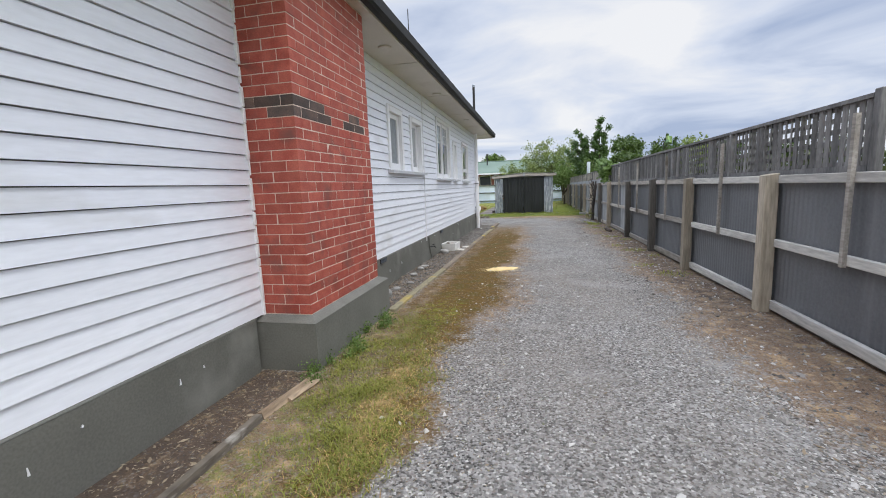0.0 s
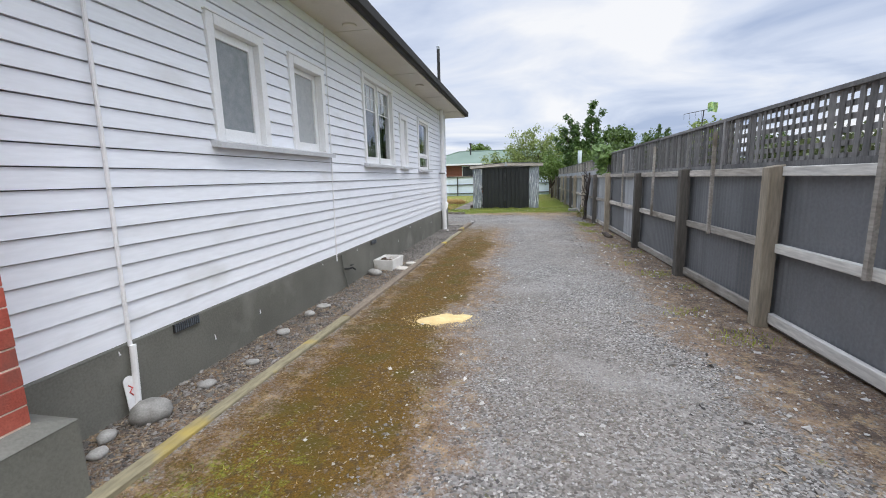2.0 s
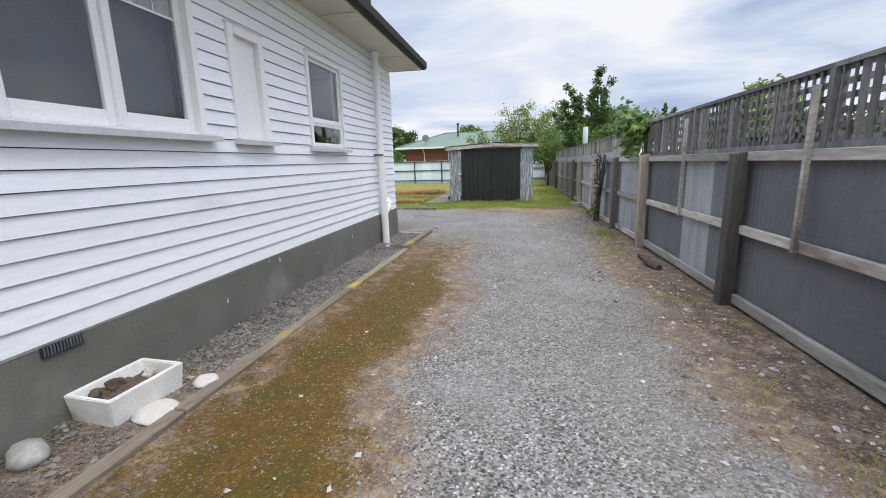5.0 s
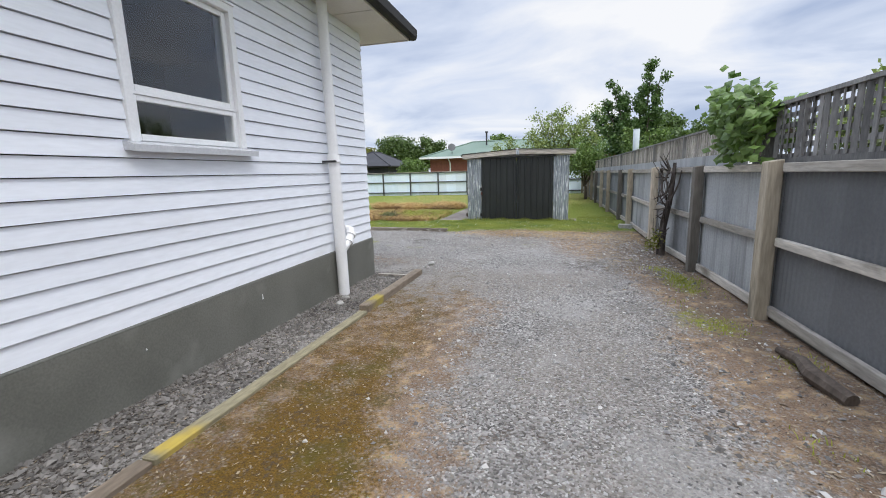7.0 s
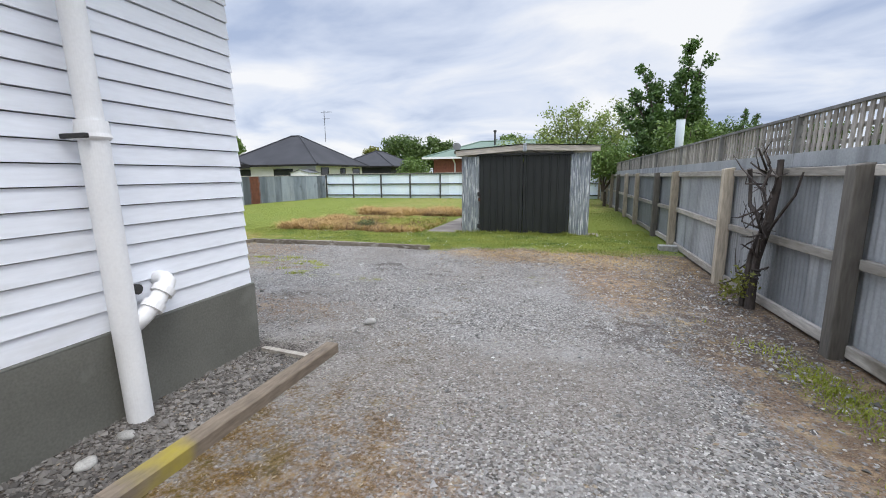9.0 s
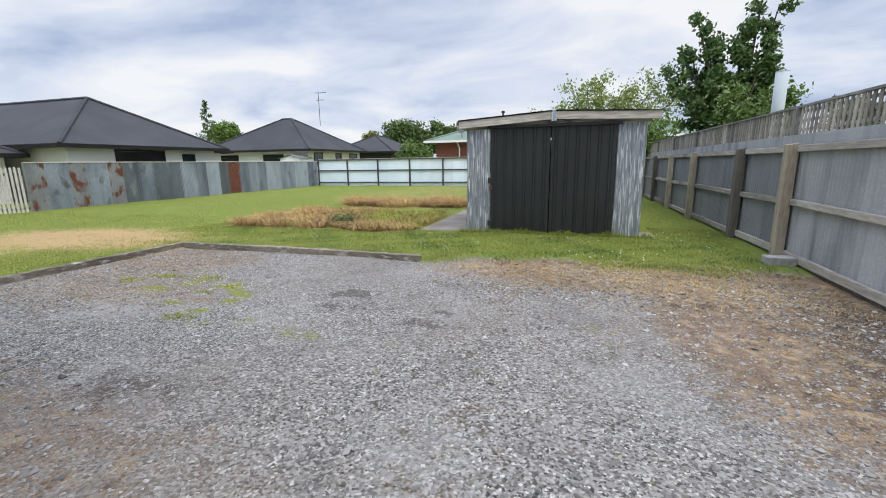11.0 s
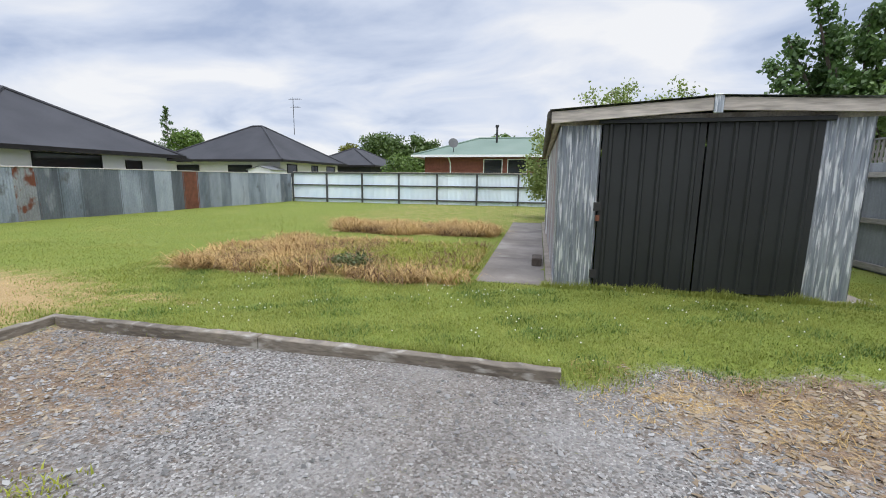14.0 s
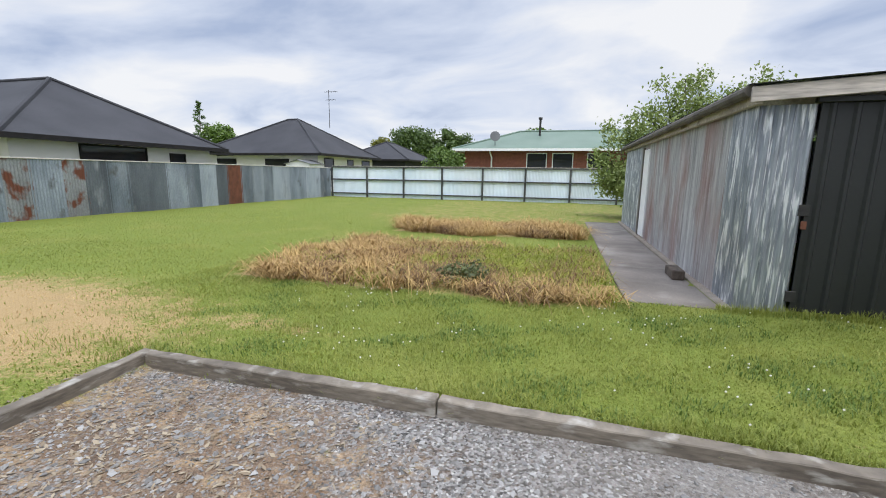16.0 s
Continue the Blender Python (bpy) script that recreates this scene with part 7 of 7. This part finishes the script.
def in_bed(x, y):
    e = 0.12 * np.sin(4.3 * x) + 0.1 * np.sin(2.3 * x + 1)
    a = ((y > 24.85 + e) & (y < 28.0 + e) & (x > -8.45 + 0.3 * np.sin(3 * y)) & (x < -3.68)).astype(float)
    hole = np.clip(1.3 - np.sqrt(((x + 5.0) / 1.3) ** 2 + ((y - 27.4) / 0.6) ** 2), 0, 1)
    c = ((y > 29.9 + e) & (y < 31.4 + e) & (x > -8.2 + 0.3 * np.sin(3 * y)) & (x < -3.75)).astype(float)
    return np.clip(np.maximum(a * (1 - 0.8 * hole), c) * (0.35 + 0.9 * patchy(x, y, 1.3)), 0, 1)


def tussocks(n, per, spread_, keep, y0=24.7, y1=31.8):
    """Blade feet gathered round n tufts."""
    cx, cy = sown(g, n, -8.6, -3.7, y0, y1, keep)
    k = g.integers(0, len(cx), len(cx) * per)
    return cx[k] + g.normal(0, spread_, len(k)), cy[k] + g.normal(0, spread_, len(k))


def green_part(x, y):
    """The middle of the nearer bed, where fresh grass has come through."""
    return np.clip(1.4 - np.sqrt(((x + 4.6) / 1.35) ** 2 + ((y - 26.7) / 1.25) ** 2), 0, 1)


x, y = tussocks(1500, 42, 0.07, lambda u, w: in_bed(u, w) * (1 - 0.7 * green_part(u, w)))
blades("dead_grass_bed", "tall dead straw-brown grass flopped over the old garden beds", x, y, g.uniform(0.05, 0.23, len(x)) * (0.45 + 0.8 * patchy(x, y, 1.7)) * (1 + 0.35 * (y > 29)) * (1 - 0.45 * green_part(x, y)), "grass_dry", g, 3.3, 0.0065, flop=1.0)
x, y = tussocks(800, 42, 0.09, lambda u, w: in_bed(u, w) * patchy(u, w, 0.9))
blades("brown_grass_bed", "brown withered tussocks on the old garden beds", x, y, g.uniform(0.05, 0.22, len(x)), "grass_brown", g, 3.4, 0.006, flop=0.95)
x, y = sown(g, 14000, -8.5, -3.65, 24.8, 31.8, lambda u, w: in_bed(u, w))
blades("dead_grass_bed", "flat straw thatch between the tussocks", x, y, g.uniform(0.01, 0.06, len(x)), "grass_dry", g, 4.0, 0.005)
x, y = tussocks(1300, 34, 0.08, lambda u, w: 0.12 * in_bed(u, w) + green_part(u, w), 24.9, 28.3)
blades("bed_grass", "yellow-green grass growing in the old bed", x, y, g.uniform(0.05, 0.19, len(x)), "weed_blade", g, 2.2, 0.005, flop=0.8)
v, f = leaf_cloud(g, [(-5.35, 25.15, -0.1), (-5.2, 25.2, -0.05), (-5.5, 25.2, -0.12)], np.array([0.14, 0.2]), 700, 0.05)
tagged(raw("weed_clump", v, f, M["leaf_olive"]), "grey-green weed clump in the dead grass", "weed", kind="stuff")


def verge_grass(x, y):
    return smooth01(x, -1.72, -1.6) * (1 - smooth01(x + 0.12 * np.sin(1.9 * y), -1.05, -0.6)) * (1 - smooth01(y, 3.5, 5.2)) * (0.35 + 0.65 * patchy(x, y, 2.0))


x, y = sown(g, 100000, -1.8, -0.5, 0.3, 6.2, lambda u, w: verge_grass(u, w) ** 1.5 * np.clip(0.28 + 1.5 * patchy(u + 0.4 * w, w, 4.3) * patchy(w, u, 2.7), 0, 1) * smooth01(u + 0.12 * w, -1.42, -1.2))
blades("verge_grass", "patchy green grass at the foot of the chimney", x, y, g.uniform(0.010, 0.042, len(x)) * (0.5 + 0.9 * patchy(x, y, 3.1)), "verge_blade", g, 2.6, 0.0030)
x, y = sown(g, 34000, -1.8, -0.6, 0.5, 5.4, lambda u, w: verge_grass(u, w) * np.clip(1.3 - np.sqrt(((u + 1.02 - 0.05 * w) / 0.24) ** 2 + ((w - 2.7) / 1.6) ** 2), 0.10, 1))
blades("verge_straw", "dry flattened grass beside the drive", x, y, g.uniform(0.008, 0.026, len(x)), "grass_dry", g, 3.0, 0.0028)
v, f = leaf_cloud(g, [(-1.68 + 0.10 * math.sin(5.0 * k), 2.75 + 0.16 * k, 0.02) for k in range(11)], np.array([0.06, 0.10, 0.13]), 3800, 0.022)
tagged(raw("weed_clump", v, f, M["leaf_mid"]), "fresh green weeds against the chimney base", "weed", kind="stuff")


def weed_spots(x, y):
    w = 0
    for cx, cy, rx, ry in ((-5.63, 20.43, 0.250, 0.120), (-5.34, 20.71, 0.350, 0.150), (-4.7, 20.75, 0.250, 0.180), (-4.2, 20.46, 0.250, 0.105), (-4.24, 20.22, 0.175, 0.105), (-4.27, 19.83, 0.150, 0.090), (-3.81, 19.51, 0.250, 0.120), (2.1, 17.2, 0.25, 0.8)):
        w = w + np.clip(1.3 - np.sqrt(((x - cx) / rx) ** 2 + ((y - cy) / ry) ** 2), 0, 1)
    return np.clip(w, 0, 1) ** 2 * 0.9


x, y = sown(g, 140000, -6.2, 2.4, 16.0, 21.3, weed_spots)
blades("drive_weeds", "small yellow-green weeds in the gravel", x, y, g.uniform(0.012, 0.045, len(x)), "weed_blade", g, 1.3, 0.005, "weeds")

x, y = sown(g, 90000, -7.5, 2.2, 22.45, 26.0, lambda u, w: open_lawn(u, w) * np.clip(patchy(u, w, 1.3) * patchy(u + 3, w, 3.1) * 2.4 - 0.5, 0, 1))
blades("clover_patches", "deeper green clover patches in the lawn", x, y, g.uniform(0.015, 0.05, len(x)), "grass_deep", g, 1.4, 0.004)
x, y = sown(g, 5000, -2.6, 1.1, 25.02, 25.22, lambda u, w: 0.25 + 0.75 * patchy(u, w, 3.0))
blades("grass_tufts", "longer unmown grass along the shed doors", x, y, g.uniform(0.03, 0.11, len(x)) * (0.4 + patchy(x, y, 4.0)), "grass", g, 0.9, 0.004)
x, y = sown(g, 7000, -7.25, -2.5, 22.42, 22.56, lambda u, w: 0.3 + 0.7 * patchy(u, w, 3.0))
blades("grass_tufts", "longer unmown grass along the timber edging", x, y, g.uniform(0.02, 0.07, len(x)), "grass", g, 0.9, 0.0035)

x, y = sown(g, 16000, -2.4, 2.4, 20.4, 22.75, lambda u, w: smooth01(w + 0.25 * u, 20.9, 22.2) * (0.25 + 0.75 * patchy(u, w, 2.4)) * 0.8)
blades("dry_grass", "trampled dead grass between gravel and lawn", x, y, g.uniform(0.008, 0.035, len(x)), "grass_dry", g, 4.0, 0.0035)
x, y = sown(g, 6000, -2.4, 2.4, 19.6, 22.7, lambda u, w: smooth01(w + 0.4 * u, 20.6, 22.0) * patchy(u + 1, w, 3.3) * 0.8)
blades("dry_grass", "brown dead grass between gravel and lawn", x, y, g.uniform(0.008, 0.03, len(x)), "grass_brown", g, 4.0, 0.0035)

# clover heads in the lawn
x, y = sown(g, 2600, -7.5, 2.2, 22.5, 26.5, lambda u, w: open_lawn(u, w) * np.clip(patchy(u, w, 1.1) - 0.3, 0, 1) * 0.55)
z = ground_z(x, y) + 0.038
vs, fs = [], []
for a, b_, c in zip(x, y, z):
    i = len(vs)
    r = 0.0085
    vs += [(a + r, b_, c), (a - r, b_, c), (a, b_ + r, c), (a, b_ - r, c), (a, b_, c + r), (a, b_, c - r)]
    fs += [(i, i + 2, i + 4), (i + 2, i + 1, i + 4), (i + 1, i + 3, i + 4), (i + 3, i, i + 4), (i + 2, i, i + 5), (i + 1, i + 2, i + 5), (i + 3, i + 1, i + 5), (i, i + 3, i + 5)]
tagged(raw("clover_flowers", vs, fs, M["petal"]), "tiny white clover flowers in the lawn", "flowers", kind="stuff")


def pebbles(name, label, x, y, size, material, rng_, category="gravel"):
    """Loose stones: squashed, turned octahedra with uneven corners."""
    n = len(x)
    z = ground_z(x, y)
    base = np.array([(1, 0, 0), (-1, 0, 0), (0, 1, 0), (0, -1, 0), (0, 0, 0.6), (0, 0, -0.6)], float)
    v = base[None] * rng_.uniform(0.55, 1.15, (n, 6, 1)) + rng_.normal(0, 0.16, (n, 6, 3))
    a = rng_.random(n) * 6.283
    ca, sa = np.cos(a)[:, None], np.sin(a)[:, None]
    v = np.stack([v[..., 0] * ca - v[..., 1] * sa, v[..., 0] * sa + v[..., 1] * ca, v[..., 2]], -1) * size[:, None, None]
    v += np.stack([x, y, z + size * 0.2], 1)[:, None]
    tri = np.array([(0, 2, 4), (2, 1, 4), (1, 3, 4), (3, 0, 4), (2, 0, 5), (1, 2, 5), (3, 1, 5), (0, 3, 5)])
    f = (np.arange(n)[:, None, None] * 6 + tri[None]).reshape(-1, 3)
    return tagged(raw(name, v.reshape(-1, 3).tolist(), f.tolist(), M[material]), label, category, kind="stuff")


def drive(x, y):
    v = smooth01(x + 0.1 * np.sin(2 * y), -0.95 + 0.25 * smooth01(y, 5, 7), -0.35 + 0.3 * smooth01(y, 5, 7)) * (1 - smooth01(x, 1.3, 2.1))
    return np.where(y < 16.9, v, (1 - lawn_mask(x, y)))


x, y = sown(g, 42000, -1.3, 2.3, 0.8, 13.0, lambda u, w: drive(u, w) * 0.95)
pebbles("loose_gravel", "loose grey crushed gravel on the drive", x, y, np.clip(g.lognormal(-4.9, 0.33, len(x)), 0.004, 0.02), "pebble", g)
x, y = sown(g, 46000, -7.2, 2.3, 13.0, 22.4, lambda u, w: drive(u, w) * 0.9)
pebbles("loose_gravel", "loose grey crushed gravel on the yard", x, y, np.clip(g.lognormal(-4.65, 0.4, len(x)), 0.004, 0.026), "pebble", g)
x, y = sown(g, 26000, -2.26, -1.68, 4.6, 16.7, lambda u, w: 0.3 + 0.7 * smooth01(w, 10.0, 11.2))
pebbles("bed_gravel", "mixed brown and grey stones in the strip by the house", x, y, np.clip(g.lognormal(-4.65, 0.5, len(x)), 0.005, 0.036), "pebble_bed", g)
x, y = sown(g, 5000, 1.2, 2.5, 0.8, 23.5, lambda u, w: 0.7 + 0 * u)
pebbles("verge_stones", "stones and clods along the fence", x, y, np.clip(g.lognormal(-4.6, 0.45, len(x)), 0.005, 0.035), "pebble_bed", g)


x, y = sown(g, 420, -1.0, 2.2, 1.0, 22.0, lambda u, w: 0.8 + 0 * u)
pebbles("scattered_stones", "scattered larger pale stones on the gravel", x, y, g.uniform(0.010, 0.024, len(x)), "pebble_pale", g)


x, y = sown(g, 5200, -1.15, -0.1, 6.95, 7.75, lambda u, w: np.clip(1.15 - np.sqrt(((u + 0.63) / 0.42) ** 2 + ((w - 7.34) / 0.3) ** 2), 0, 1) ** 1.5)
pebbles("sawdust_specks", "loose flecks of sawdust round the spill", x, y, g.uniform(0.003, 0.008, len(x)), "sawdust", g, "sawdust")


def litter(name, label, x, y, length, material, rng_):
    """Flat chips and twigs lying on the ground."""
    n = len(x)
    z = ground_z(x, y) + 0.006
    a = rng_.random(n) * 6.283
    u = np.stack([np.cos(a), np.sin(a), rng_.normal(0, 0.12, n)], 1) * (length / 2)[:, None]
    w = np.stack([-np.sin(a), np.cos(a), rng_.normal(0, 0.3, n)], 1) * (length * rng_.uniform(0.05, 0.22, n))[:, None]
    p = np.stack([x, y, z], 1)
    v = np.stack([p - u, p + w, p + u, p - w], 1).reshape(-1, 3)
    tagged(raw(name, v.tolist(), np.arange(n * 4).reshape(-1, 4).tolist(), M[material]), label, "litter", kind="stuff")


x, y = sown(g, 34000, 0.9, 2.5, 0.8, 23.0, lambda u, w: smooth01(u, 0.95, 1.9) * (0.4 + 0.6 * patchy(u, w, 2.2)))
litter("leaf_litter", "dry leaves, bark and twigs along the fence", x, y, np.clip(g.lognormal(-4.0, 0.5, len(x)), 0.007, 0.07), "straw", g)
x, y = sown(g, 16000, -1.7, -0.2, 1.0, 16.5, lambda u, w: 0.75 - 0.3 * smooth01(u, -0.8, -0.2))
litter("leaf_litter", "dry stalks and chips on the mossy strip", x, y, g.uniform(0.006, 0.032, len(x)), "straw", g)
x, y = sown(g, 14000, -2.25, -1.7, 0.6, 16.5, lambda u, w: 0.85 - 0.6 * smooth01(w, 10.2, 11.5))
litter("leaf_litter", "twigs and chips in the strip by the house", x, y, np.clip(g.lognormal(-4.1, 0.55, len(x)), 0.006, 0.07), "straw", g)
x, y = sown(g, 14000, -2.4, 2.3, 19.5, 22.8, lambda u, w: smooth01(w, 20.3, 22.2) * smooth01(u, -2.4, -0.5))
litter("leaf_litter", "dead grass stalks at the lawn's edge", x, y, g.uniform(0.02, 0.08, len(x)), "straw", g)
x, y = sown(g, 8000, -7.2, -4.6, 19.2, 22.3, lambda u, w: smooth01(-u, 4.6, 6.2))
litter("leaf_litter", "dead stalks in the gravel corner", x, y, g.uniform(0.015, 0.06, len(x)), "straw", g)
x, y = sown(g, 5000, -7.2, -4.2, 19.0, 22.35, lambda u, w: 0.8 + 0 * u)
pebbles("loose_gravel", "loose grey gravel over the corner soil", x, y, np.clip(g.lognormal(-4.7, 0.4, len(x)), 0.004, 0.025), "pebble", g)
x, y = sown(g, 2600, -0.6, 2.3, 17.5, 22.6, lambda u, w: 0.7 + 0 * u)
pebbles("loose_gravel", "stray grey gravel over the bare soil", x, y, np.clip(g.lognormal(-4.7, 0.4, len(x)), 0.004, 0.025), "pebble", g)


def fence_weeds(x, y):
    return smooth01(x, 1.6, 2.0) * np.clip(patchy(x, y, 1.9) - 0.62, 0, 1) * 2.2


x, y = sown(g, 16000, 1.5, 2.45, 7.0, 19.0, fence_weeds)
blades("fence_weeds", "patchy yellow-green weeds at the foot of the fence", x, y, g.uniform(0.01, 0.05, len(x)), "weed_blade", g, 1.5, 0.004, "weeds")
x, y = sown(g, 1500, 1.3, 2.45, 1.0, 22.5, lambda u, w: smooth01(u, 1.2, 2.1) * 0.8)
pebbles("verge_stones", "pale stone chips in the soil along the fence", x, y, np.clip(g.lognormal(-4.3, 0.4, len(x)), 0.006, 0.035), "pebble_pale", g)
